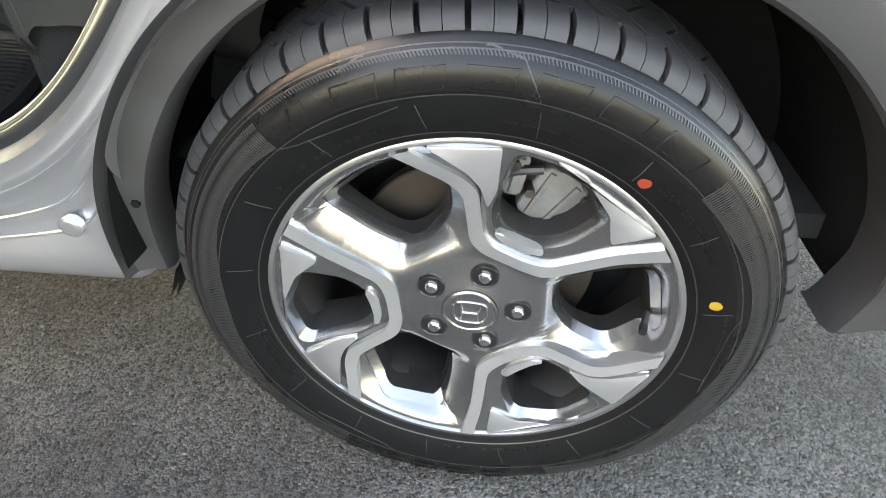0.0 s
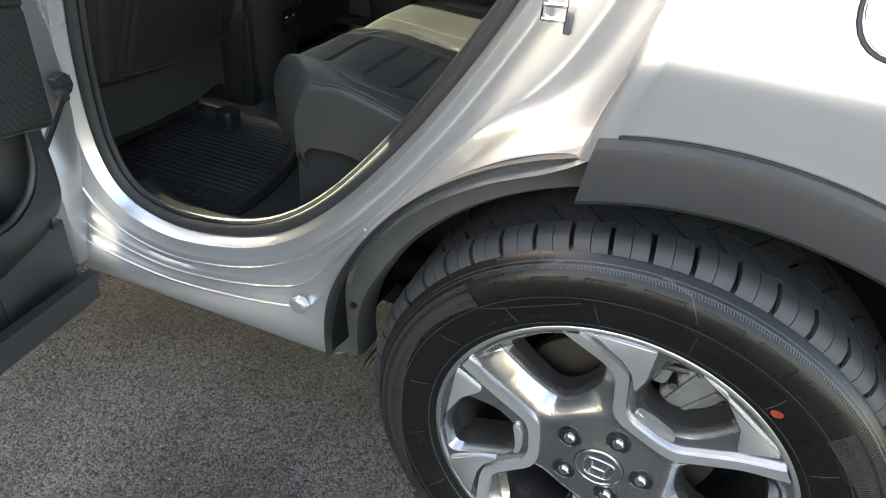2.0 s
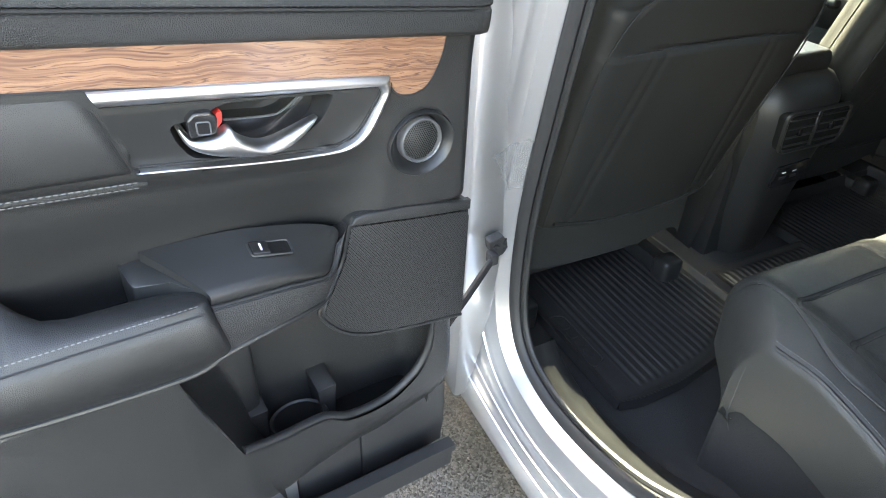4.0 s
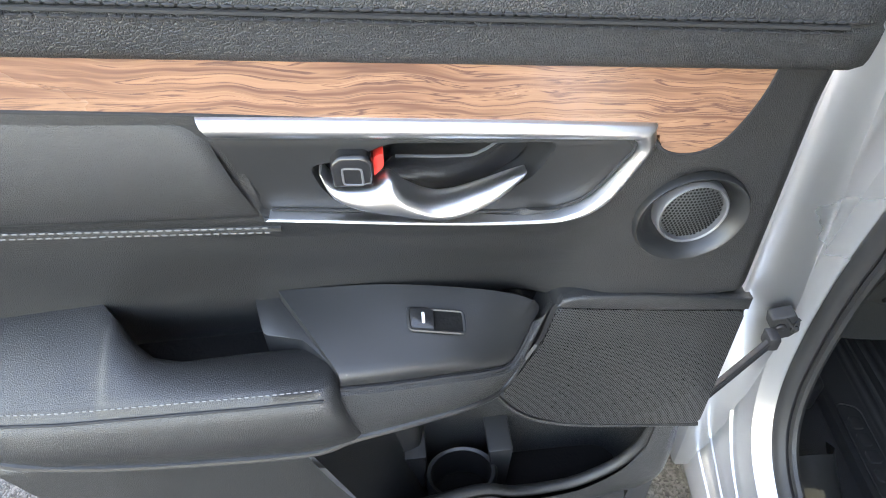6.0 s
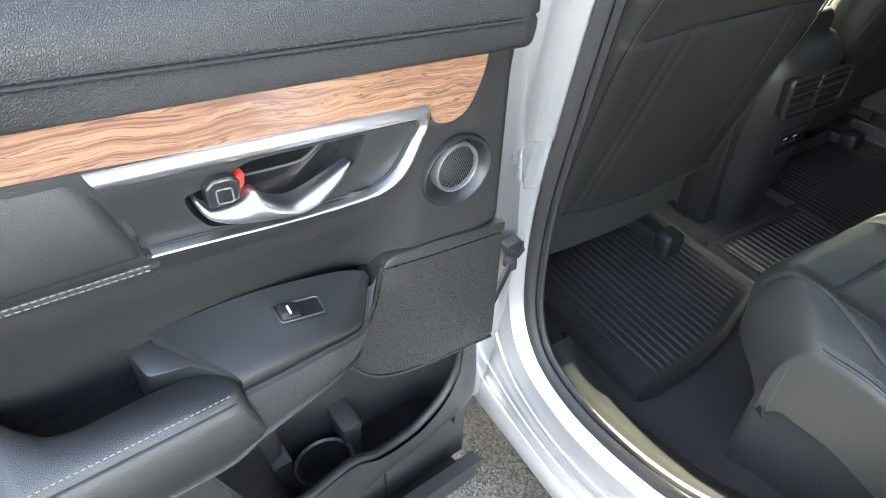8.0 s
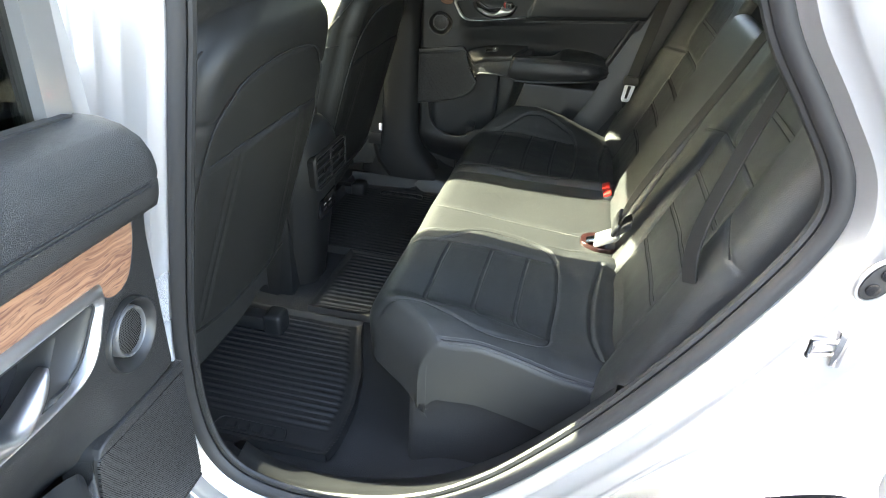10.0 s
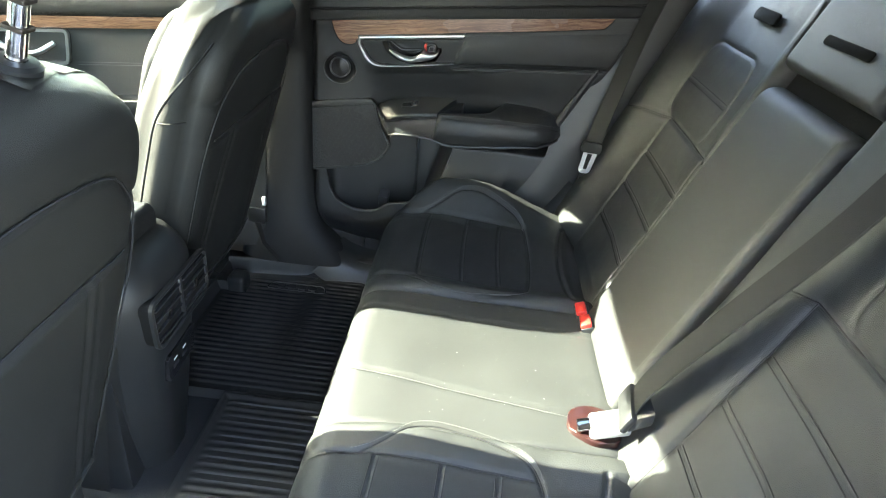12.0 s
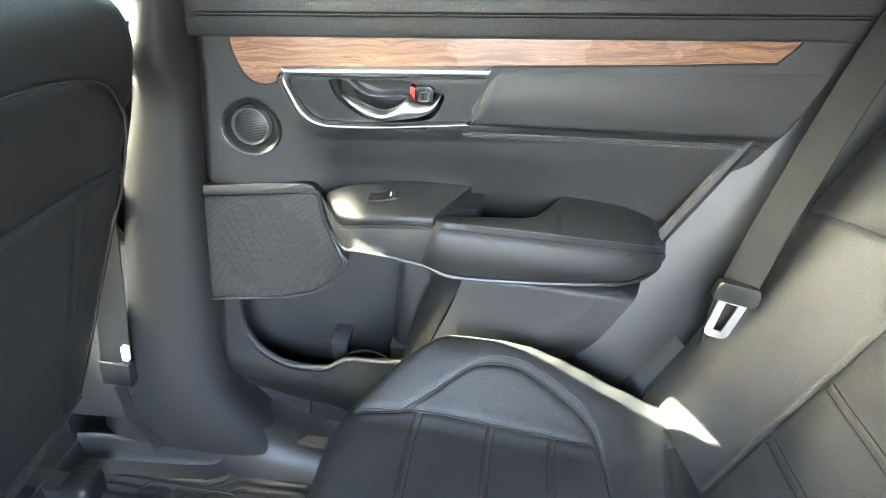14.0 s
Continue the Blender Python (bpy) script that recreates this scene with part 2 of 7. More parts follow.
SEAL = material("seal_rubber", (0.018, 0.018, 0.019), 0.6, 0, 0.4, 0.001, 0.0003, 0.2, 0.1)
MACHINED = material("machined_alloy", (0.80, 0.80, 0.805), 0.36, 0.95, 0.08, 0.0012, 0.0001, 0.06, 0.08)
DARK_ALLOY = material("dark_painted_alloy", (0.25, 0.248, 0.246), 0.24, 0.9, 0.05, 0.001, 0.0001, 0.08, 0.06, coat=0.5)
SATIN_CHROME = material("satin_chrome", (0.56, 0.56, 0.57), 0.33, 1.0, 0.0, vary=0.03)
CHROME = material("chrome", (0.75, 0.75, 0.76), 0.1, 1.0, 0.0, vary=0.04)
STEEL = material("brake_steel", (0.075, 0.062, 0.052), 0.45, 0.8, 0.3, 0.002, 0.0003, 0.3, 0.04)
CAST = material("cast_alloy", (0.17, 0.17, 0.165), 0.5, 0.5, 0.9, 0.003, 0.0012, 0.35, 0.02)
CARPET = material("black_carpet", (0.019, 0.019, 0.0195), 0.95, 0, 0.9, 0.0018, 0.0015, 0.3, 0.08)
MAT_RUBBER = material("mat_rubber", (0.019, 0.019, 0.0195), 0.5, 0, 0.35, 0.0015, 0.0004, 0.25, 0.1)
WEBBING = material("belt_webbing", (0.026, 0.026, 0.025), 0.85, 0, 0.8, 0.0013, 0.0005, 0.2, 0.05, spec=0.15)
THREAD = material("grey_thread", (0.15, 0.15, 0.15), 0.8, 0, 0.3, 0.0006, 0.0002, 0.15, 0.02)
SEAT_THREAD = material("seat_thread", (0.11, 0.11, 0.105), 0.8, 0, 0.3, 0.0006, 0.0002, 0.15, 0.02)
SEAM_DARK = material("seam_thread", (0.014, 0.014, 0.015), 0.8, 0, 0, vary=0.1)
RED = material("red_plastic", (0.62, 0.03, 0.02), 0.4, 0, 0, vary=0.08)
RED_MARK = material("red_paint_mark", (0.26, 0.03, 0.012), 0.6, 0, 0, vary=0.2, big=0.005)
YELLOW_MARK = material("yellow_paint_mark", (0.32, 0.185, 0.012), 0.6, 0, 0, vary=0.2, big=0.005)
WHITE_INK = material("white_ink", (0.75, 0.75, 0.75), 0.6, 0, 0, vary=0.05)
HEADLINER = material("headliner_cloth", (0.36, 0.36, 0.355), 0.95, 0, 0.5, 0.002, 0.0005, 0.06, 0.2)
PERFORATED = perforated("perforated_plastic", (0.131, -0.991))
PERFORATED_FAR = perforated("perforated_plastic_far", (1, 0))
CONE = material("tweeter_cone", (0.075, 0.075, 0.075), 0.4, 0.3)
CLEAR_GLASS = glass("green_glass", (0.76, 0.90, 0.79))
WALL_RENDER = material("rough_render", (0.20, 0.19, 0.17), 0.9, 0, 0.8, 0.01, 0.003, 0.2, 0.6)
RING_GREY = material("tweeter_ring", (0.085, 0.085, 0.088), 0.30, 0, 0, vary=0.1)
DARK_GLASS = glass("privacy_glass", (0.30, 0.33, 0.31))
LIP = material("rim_lip", (0.34, 0.34, 0.34), 0.36, 0.9, 0, vary=0.06)
STONE = material("pale_grit", (0.13, 0.125, 0.12), 0.8, 0, 0.4, 0.002, 0.0005, 0.3, 0.01)


# ---- building helpers ----
def finish(bm, angle=38):
    bmesh.ops.recalc_face_normals(bm, faces=bm.faces)
    lim = radians(angle)
    for f in bm.faces:
        f.smooth = True
    for e in bm.edges:
        if len(e.link_faces) == 2 and e.calc_face_angle(0) > lim:
            e.smooth = False


def part(name, bm, mat, parent=None, label="", angle=38):
    """Link a bmesh as one mesh object under a thing or part."""
    finish(bm, angle)
    me = bpy.data.meshes.new(name)
    bm.to_mesh(me)
    bm.free()
    me.materials.append(mat)
    ob = new(name, me)
    ob.parent = parent
    if label:
        ob["label"] = label
    return ob


def thing(name, label, category, at=(0, 0, 0), group="", kind=""):
    ob = new(name)
    ob.empty_display_size = 0.05
    ob.location = at
    bpy.context.view_layer.update()
    return tagged(ob, label, category, group, kind)


def settle(root):
    """Keep the parts where they were built when the thing's origin is not zero."""
    off = Matrix.Translation(-root.location)
    for ob in root.children:
        ob.matrix_basis = off @ ob.matrix_basis


def same(a, b, c):
    return Vector((a, b, c))


def prism(poly, d0, d1, fn=same, bevel=0.0, segs=2, bm=None):
    """A plate with the outline poly in (a, b), from depth d0 to d1; fn maps (a, b, depth) to the world."""
    bm = bm or bmesh.new()
    lo = [bm.verts.new(fn(a, b, d0)) for a, b in poly]
    hi = [bm.verts.new(fn(a, b, d1)) for a, b in poly]
    n = len(poly)
    faces = [bm.faces.new(lo[::-1]), bm.faces.new(hi)]
    for i in range(n):
        faces.append(bm.faces.new((lo[i], lo[(i + 1) % n], hi[(i + 1) % n], hi[i])))
    if bevel:
        edges = [e for e in faces[1].edges]
        bmesh.ops.bevel(bm, geom=edges, offset=bevel, segments=segs, profile=0.6, affect="EDGES", clamp_overlap=True)
    return bm


def block(x0, x1, y0, y1, z0, z1, bevel=0.0, segs=2, fn=same, bm=None):
    bm = bm or bmesh.new()
    v = [bm.verts.new(fn(x, y, z)) for z in (z0, z1) for y in (y0, y1) for x in (x0, x1)]
    new_faces = [bm.faces.new([v[i] for i in q]) for q in ((0, 2, 3, 1), (4, 5, 7, 6), (0, 1, 5, 4), (2, 6, 7, 3), (0, 4, 6, 2), (1, 3, 7, 5))]
    if bevel:
        edges = list({e for f in new_faces for e in f.edges})
        bmesh.ops.bevel(bm, geom=edges, offset=bevel, segments=segs, profile=0.5, affect="EDGES", clamp_overlap=True)
    return bm


def sheet(f, us, vs, bm=None, close_u=False, close_v=False):
    """A surface through f(u, v)."""
    bm = bm or bmesh.new()
    g = [[bm.verts.new(f(u, v)) for v in vs] for u in us]
    nu, nv = len(us), len(vs)
    for i in range(nu if close_u else nu - 1):
        for j in range(nv if close_v else nv - 1):
            bm.faces.new((g[i][j], g[(i + 1) % nu][j], g[(i + 1) % nu][(j + 1) % nv], g[i][(j + 1) % nv]))
    return bm


def steps(a, b, n):
    return [a + (b - a) * i / n for i in range(n + 1)]


def rounded(points, radius, n=5):
    """The closed outline with its corners rounded."""
    out = []
    k = len(points)
    for i in range(k):
        p, a, b = (Vector(points[j % k]) for j in (i, i - 1, i + 1))
        r = radius[i] if isinstance(radius, (list, tuple)) else radius
        d = min(r, (a - p).length * 0.48, (b - p).length * 0.48)
        s, e = p + (a - p).normalized() * d, p + (b - p).normalized() * d
        for j in range(n + 1):
            u = j / n
            out.append(tuple(s * (1 - u) ** 2 + p * 2 * u * (1 - u) + e * u * u))
    return out


def smooth_line(points, n=6, closed=False):
    """A Catmull-Rom curve through the points."""
    pts = [Vector(p) for p in points]
    out = []
    k = len(pts)
    for i in range(k if closed else k - 1):
        p0, p1, p2, p3 = (pts[(i + j) % k] if closed else pts[min(max(i + j, 0), k - 1)] for j in (-1, 0, 1, 2))
        for j in range(n):
            t = j / n
            out.append(0.5 * (2 * p1 + (p2 - p0) * t + (2 * p0 - 5 * p1 + 4 * p2 - p3) * t * t + (3 * p1 - p0 - 3 * p2 + p3) * t ** 3))
    if not closed:
        out.append(pts[-1])
    return out


def sweep(path, profile, bm=None, closed=False, up=(0, 0, 1), scale=None):
    """A profile of (side, up) pairs carried along a path."""
    bm = bm or bmesh.new()
    path = [Vector(p) for p in path]
    n, up = len(path), Vector(up)
    rings = []
    for i, p in enumerate(path):
        a = path[i - 1] if closed or i else path[0]
        b = path[(i + 1) % n] if closed or i < n - 1 else path[-1]
        way = (b - a).normalized()
        side = way.cross(up)
        side = side.normalized() if side.length > 1e-5 else Vector((1, 0, 0))
        top = side.cross(way)
        k = scale(i / max(1, n - 1)) if scale else 1
        rings.append([bm.verts.new(p + side * s * k + top * h * k) for s, h in profile])
    m = len(profile)
    for i in range(n if closed else n - 1):
        for j in range(m):
            bm.faces.new((rings[i][j], rings[(i + 1) % n][j], rings[(i + 1) % n][(j + 1) % m], rings[i][(j + 1) % m]))
    if not closed:
        bm.faces.new(rings[0][::-1])
        bm.faces.new(rings[-1])
    return bm


def ring_profile(r, n=8, flat=1.0):
    return [(r * math.cos(2 * math.pi * i / n), r * flat * math.sin(2 * math.pi * i / n)) for i in range(n)]


def revolve(profile, n, fn, bm=None, closed=False):
    """A profile of (radius, depth) turned about an axis; fn maps (a, b, depth)."""
    return sheet(lambda i, j: fn(profile[j][0] * math.cos(2 * math.pi * i / n), profile[j][0] * math.sin(2 * math.pi * i / n), profile[j][1]),
                 range(n), range(len(profile)), bm, close_u=True, close_v=closed)


def stitches(path, parent, mat=None, pitch=0.0052, long=0.0036, r=0.0007, lift=0.0, name="stitching", up=(0, 0, 1)):
    """A row of single stitches along a path, as one part."""
    mat = mat or THREAD
    path = [Vector(p) for p in path]
    bm = bmesh.new()
    left, prof = 0.0, ring_profile(r, 5)
    for a, b in zip(path, path[1:]):
        d = (b - a).length
        if d < 1e-6:
            continue
        way = (b - a) / d
        s = left
        while s < d:
            c = a + way * s
            sweep([c - way * long / 2, c - way * long * 0.3, c + way * long * 0.3, c + way * long / 2], prof, bm, up=up, scale=lambda u: 0.55 if u in (0, 1) else 1)
            s += pitch
        left = s - d
    ob = part(name, bm, mat, parent)
    return ob


def pillow(a0, a1, b0, b1, top, fn, r=0.03, skirt=0.12, na=60, nb=60, rb=None):
    """A cushion over (a, b) whose face lies at height top(a, b), with rounded rims and sides that go down."""
    rb = rb or r
    def nodes(lo, hi, rad, n):
        falls = [skirt - (skirt - rad) * k / 7 for k in range(8)]
        out = [(lo, d) for d in falls]
        for i in range(1, 6):
            w = math.pi / 2 * i / 6
            out.append((lo + rad * (1 - math.cos(w)), rad * (1 - math.sin(w))))
        out += [(lo + rad + (hi - lo - 2 * rad) * i / n, 0.0) for i in range(n + 1)]
        for i in range(5, 0, -1):
            w = math.pi / 2 * i / 6
            out.append((hi - rad * (1 - math.cos(w)), rad * (1 - math.sin(w))))
        return out + [(hi, d) for d in falls[::-1]]
    A, B = nodes(a0, a1, r, na), nodes(b0, b1, rb, nb)
    return sheet(lambda i, j: fn(A[i][0], B[j][0], top(A[i][0], B[j][0]) - A[i][1] - B[j][1]), range(len(A)), range(len(B)))


def groove(d, wide=0.005, deep=0.004):
    return -deep * math.exp(-(d / wide) ** 2)


def bell(x, c, w):
    return math.exp(-((x - c) / w) ** 2)


def ease(x, lo, hi):
    t = min(1, max(0, (x - lo) / (hi - lo)))
    return t * t * (3 - 2 * t)


# ---- ground ----
GROUND = 0.006
bm = sheet(lambda u, v: Vector((u, v, GROUND)), steps(-60, 60, 24), steps(-60, 60, 24))
tagged(part("ground", bm, ASPHALT), "worn dark grey asphalt with fine chippings", "asphalt", kind="structure")
bm = bmesh.new()
for i in range(900):
    x, y, s = random.uniform(-1.9, 1.4), random.uniform(-1.3, 0.5), random.uniform(0.0012, 0.0042)
    m = Matrix.Translation((x, y, GROUND + s * 0.4)) @ Euler((random.random() * 3, random.random() * 3, 0)).to_matrix().to_4x4() @ Matrix.Diagonal((s * random.uniform(0.7, 1.4), s, s * 0.7, 1))
    bmesh.ops.create_icosphere(bm, subdivisions=1, radius=1, matrix=m)
tagged(part("grit", bm, STONE), "loose pale grit scattered on asphalt", "grit", kind="stuff")

# an unseen plain wall, added ahead to keep sun off the near side
bm = block(-4.3, -4.05, -5.0, 0.195, -0.05, 3.4, 0.01)
tagged(part("unseen_shade_wall", bm, WALL_RENDER), "plain rough-rendered wall, unseen, added to shade the near side", "wall", kind="structure")


# ---- wheel ----
WHEEL = Vector((-0.003, -0.028, 0.374))


def W(a, b, d):
    return Vector((WHEEL.x + a, WHEEL.y + d - 0.05 * a, WHEEL.z + b))


def polar(r, deg, d):
    return W(r * math.cos(radians(deg)), r * math.sin(radians(deg)), d)


def W_depth(p):
    """Depth behind the wheel's face of a place in the world."""
    return p.y - WHEEL.y + 0.05 * (p.x - WHEEL.x)


def face_depth(r):
    return 0.003 + 0.017 * (1 - min(1, r / 0.24) ** 2)


def build_wheel():
    root = thing("wheel", "five-bolt machined silver alloy wheel with new black tyre", "wheel", (WHEEL.x, 0.1, GROUND))
    carcass = [(0.238, 0.012), (0.247, -0.001), (0.252, -0.003), (0.258, -0.007), (0.274, -0.0125), (0.294, -0.0165), (0.312, -0.0175), (0.326, -0.0145), (0.338, -0.007), (0.347, 0.003), (0.353, 0.014),
               (0.357, 0.03), (0.3585, 0.06), (0.359, 0.12), (0.3585, 0.17), (0.355, 0.2), (0.345, 0.216), (0.32, 0.228), (0.28, 0.226), (0.245, 0.205), (0.236, 0.19)]
    dense = []
    for a, b in zip(carcass, carcass[1:]):
        dense += [(a[0] + (b[0] - a[0]) * k / 2, a[1] + (b[1] - a[1]) * k / 2) for k in (0, 1)]
    tyre = part("tyre", revolve(dense + [carcass[-1]], 180, W), RUBBER, root, "new black rubber tyre with moulded sidewall", 60)
    tyre.data.materials.append(MATT_RUBBER)
    for f in tyre.data.polygons:
        if (f.center - W(0, 0, 0)).length < 0.299 and f.center.y < 0.1:
            f.material_index = 1
    # tread: shoulder lugs and three inner rows, each block cut once
    bm = bmesh.new()
    rows = [(-0.001, 0.013, 0.046, 50, 0.10, 0.0), (0, 0.050, 0.088, 50, 1.3, 0.35), (0, 0.093, 0.132, 50, -1.2, 0.7), (0, 0.137, 0.176, 50, 1.3, 0.1), (0, 0.182, 0.208, 50, 0.1, 0.5)]
    for k, d0, d1, n, skew, off in rows:
        for i in range(n):
            for lo, hi in ((0.06, 0.485), (0.505, 0.93)):
                a0, a1 = 2 * math.pi * (i + lo + off) / n, 2 * math.pi * (i + hi + off) / n
                def tread_at(a, d, r):
                    a += skew * (d - d0) * 4 / 3
                    return W(r * math.cos(a), r * math.sin(a), d)
                if k < 0:
                    prof = [(0.0045, 0.3465), (0.008, 0.3555), (d0 + 0.004, 0.3625), (d0 + 0.013, 0.3655), (d1, 0.3665)]
                else:
                    prof = [(d0, 0.3655 if d1 < 0.18 else 0.362), (d1, 0.3665 if d1 < 0.18 else 0.358)]
                outer = [[bm.verts.new(tread_at(a, d, r)) for d, r in prof] for a in (a0, a1)]
                inner = [[bm.verts.new(tread_at(a, d, r - 0.010)) for d, r in prof] for a in (a0, a1)]
                for j in range(len(prof) - 1):
                    bm.faces.new((outer[0][j], outer[1][j], outer[1][j + 1], outer[0][j + 1]))
                    bm.faces.new((outer[0][j], outer[0][j + 1], inner[0][j + 1], inner[0][j]))
                    bm.faces.new((outer[1][j + 1], outer[1][j], inner[1][j], inner[1][j + 1]))
                bm.faces.new((outer[0][0], inner[0][0], inner[1][0], outer[1][0]))
                bm.faces.new((outer[0][-1], outer[1][-1], inner[1][-1], inner[0][-1]))
    part("tread", bm, TREAD, tyre, "grooved tread blocks")
    # height of the moulded wall at a radius
    def wall(r):
        for (r0, y0), (r1, y1) in zip(carcass, carcass[1:]):
            if r0 <= r <= r1:
                return y0 + (y1 - y0) * (r - r0) / (r1 - r0)
        return 0.0
    def ridge(points, wide, high, bm):
        """A low raised line through (radius, degrees) points."""
        lo, hi = [], []
        for i, (r, a) in enumerate(points):
            p0, p1 = points[max(0, i - 1)], points[min(len(points) - 1, i + 1)]
            tr, ta = p1[0] - p0[0], radians(p1[1] - p0[1]) * r
            l = math.hypot(tr, ta) or 1
            nr, na = -ta / l * wide / 2, tr / l * wide / 2
            for s, store in ((-1, lo), (1, hi)):
                rr, aa = r + s * nr, a + math.degrees(s * na / r)
                store.append((bm.verts.new(polar(rr, aa, wall(rr) + 0.0006)), bm.verts.new(polar(rr, aa, wall(rr) - high))))
        for i in range(len(points) - 1):
            bm.faces.new((lo[i][1], lo[i + 1][1], hi[i + 1][1], hi[i][1]))
            bm.faces.new((lo[i][0], lo[i + 1][0], lo[i + 1][1], lo[i][1]))
            bm.faces.new((hi[i][0], hi[i][1], hi[i + 1][1], hi[i + 1][0]))
        for e in (0, -1):
            bm.faces.new((lo[e][0], lo[e][1], hi[e][1], hi[e][0]))
    bm = bmesh.new()
    for a0, count in ((-66, 224), (132, 212)):
        for i in range(count):
            a = a0 + i * 0.5
            ridge([(0.302 + 0.006 * math.sin(i * 0.0475), a), (0.318, a + 0.2), (0.333, a + 0.4)], 0.0014, 0.0012, bm)
    tagged(part("sidewall_ribbing", bm, SIDEWALL_FINE, tyre, "fine radial ribs"), kind="stuff")
    bm = bmesh.new()
    for r, w in ((0.2995, 0.001), (0.338, 0.0012), (0.3415, 0.0008), (0.256, 0.0012)):
        ridge([(r, a) for a in range(0, 363, 3)], w, 0.0006, bm)
    for i in range(190):
        a = 16 + i * 0.6
        ridge([(0.3335, a), (0.3372, a + 0.35)], 0.0011, 0.0008, bm)
    for base in (168, 48, -72):
        ridge([(0.334 - 0.0034 * k, base + 37 - 0.4 * k) for k in range(11)], 0.001, 0.0007, bm)
        ridge([(0.334, base + 37), (0.341, base + 42), (0.341, base + 62), (0.335, base + 66)], 0.0016, 0.0008, bm)
        ridge([(0.300, base - 36), (0.292, base - 40), (0.292, base - 62)], 0.001, 0.0007, bm)
    tagged(part("sidewall_moulding", bm, SIDEWALL_FINE, tyre, "thin moulded lines"), kind="stuff")
    pale = material("mould_line", (0.035, 0.035, 0.035), 0.7)
    for i in range(16):
        a = 12 + i * 22.5
        bm = bmesh.new()
        ridge([(0.262 + 0.0058 * k, a + 0.2 * k) for k in range(6)], 0.0006, 0.0006, bm)
        part("mould_line", bm, pale, tyre)
    # raised bars in place of the large lettering
    def bar_frame(a, half, r0, r1, slant):
        """An outlined raised bar."""
        ridge([(r0, a - half + slant), (r1, a - half - slant), (r1, a + half - slant), (r0, a + half + slant), (r0, a - half + slant)], 0.0016, 0.0016, bm)
    for i in range(7):
        bm = bmesh.new()
        bar_frame(124 - i * 11.4, 1.6 if i == 0 else 4.0, 0.305, 0.326, 0.4)
        part("raised_bar", bm, RUBBER, tyre)
    for i in range(5):
        bm = bmesh.new()
        bar_frame(-118 + i * 9.5, 3.2, 0.311, 0.328, -0.4)
        part("raised_bar", bm, RUBBER, tyre)
    bm = bmesh.new()
    def small_row(r, a0, a1, n, high):
        for i in range(n):
            a = a0 + (a1 - a0) * i / n
            w = (a1 - a0) / n * 0.32
            if random.random() < 0.85:
                ridge([(r + random.uniform(-0.0005, 0.0005), a - w), (r, a + w)], high * random.uniform(0.6, 1.0), 0.0004, bm)
    small_row(0.270, 142, 104, 18, 0.006)
    small_row(0.274, 86, 72, 16, 0.002)
    small_row(0.278, 52, 28, 34, 0.0016)
    small_row(0.274, 52, 28, 34, 0.0016)
    small_row(0.265, -62, -96, 22, 0.004)
    small_row(0.285, 12, -6, 16, 0.003)
    for k in range(5):
        small_row(0.256 + k * 0.0045, 184, 216, 40, 0.0016)
    small_row(0.318, 172, 186, 14, 0.003)
    tagged(part("small_moulding", bm, RUBBER, tyre, "rows of small raised marks"), kind="stuff")
    for nm, mat, r, a, s in (("paint_dot", RED_MARK, 0.2685, 55.0, 0.0066), ("paint_dot", YELLOW_MARK, 0.2735, 15.5, 0.0066)):
        bm = bmesh.new()
        pts = [bm.verts.new(polar(r + s * (1 + 0.08 * math.sin(5 * k)) * math.cos(k * 0.4488), a + math.degrees(s * math.sin(k * 0.4488) / r), wall(r + s * math.cos(k * 0.4488)) - 0.0006)) for k in range(14)]
        bm.faces.new(pts)
        part(nm, bm, mat, tyre, "round red paint dot" if mat is RED_MARK else "round yellow paint dot")

    # rim: barrel, lip and the spoked face
    rim = part("rim", revolve([(0.2455, 0.004), (0.2465, 0.0), (0.2445, -0.0012), (0.2405, -0.0008), (0.2385, 0.003), (0.2375, 0.012)], 120, W), LIP, root, "machined alloy rim lip", 50)
    part("barrel", revolve([(0.2375, 0.012), (0.232, 0.02), (0.226, 0.04), (0.214, 0.06), (0.214, 0.12), (0.225, 0.18)], 120, W), BARREL_AND_SHADE, rim, "dull grey rim barrel", 50)
    sectors = (68, -52, 188)
    closed_win = [(0.226, 13), (0.229, -2), (0.207, -17), (0.155, -17), (0.128, -9), (0.124, 8), (0.150, 14)]
    open_win = [(0.214, 13), (0.219, -8), (0.182, -25), (0.130, -23), (0.107, -7), (0.111, 9), (0.150, 13)]
    def cart(r, a):
        return (r * math.cos(radians(a)), r * math.sin(radians(a)))
    holes = []
    for s in sectors:
        holes.append(rounded([cart(r, a + s) for r, a in closed_win], 0.016, 4))
        holes.append(rounded([cart(r, a + s + 60) for r, a in open_win], 0.018, 4))
    bm = bmesh.new()
    edges = []
    def wall_loop(loop, depth_of):
        vs = [bm.verts.new(W(a, b, depth_of(a, b))) for a, b in loop]
        return vs, [bm.edges.new((vs[i], vs[(i + 1) % len(vs)])) for i in range(len(vs))]
    outer = [cart(0.2395, k * 3.0) for k in range(120)]
    ov, oe = wall_loop(outer, lambda a, b: face_depth(0.24))
    edges += oe
    rings = []
    for h in holes:
        c = Vector((sum(p[0] for p in h) / len(h), sum(p[1] for p in h) / len(h)))
        wide = []
        for p in h:
            q = c + (Vector(p) - c) * 1.16
            if q.length > 0.234:
                q = q.normalized() * 0.234
            wide.append(tuple(q))
        vs, es = wall_loop(wide, lambda a, b: face_depth(math.hypot(a, b)))
        edges += es
        rings.append((h, wide))
    inner_ring = [cart(0.078, k * 6.0) for k in range(60)]
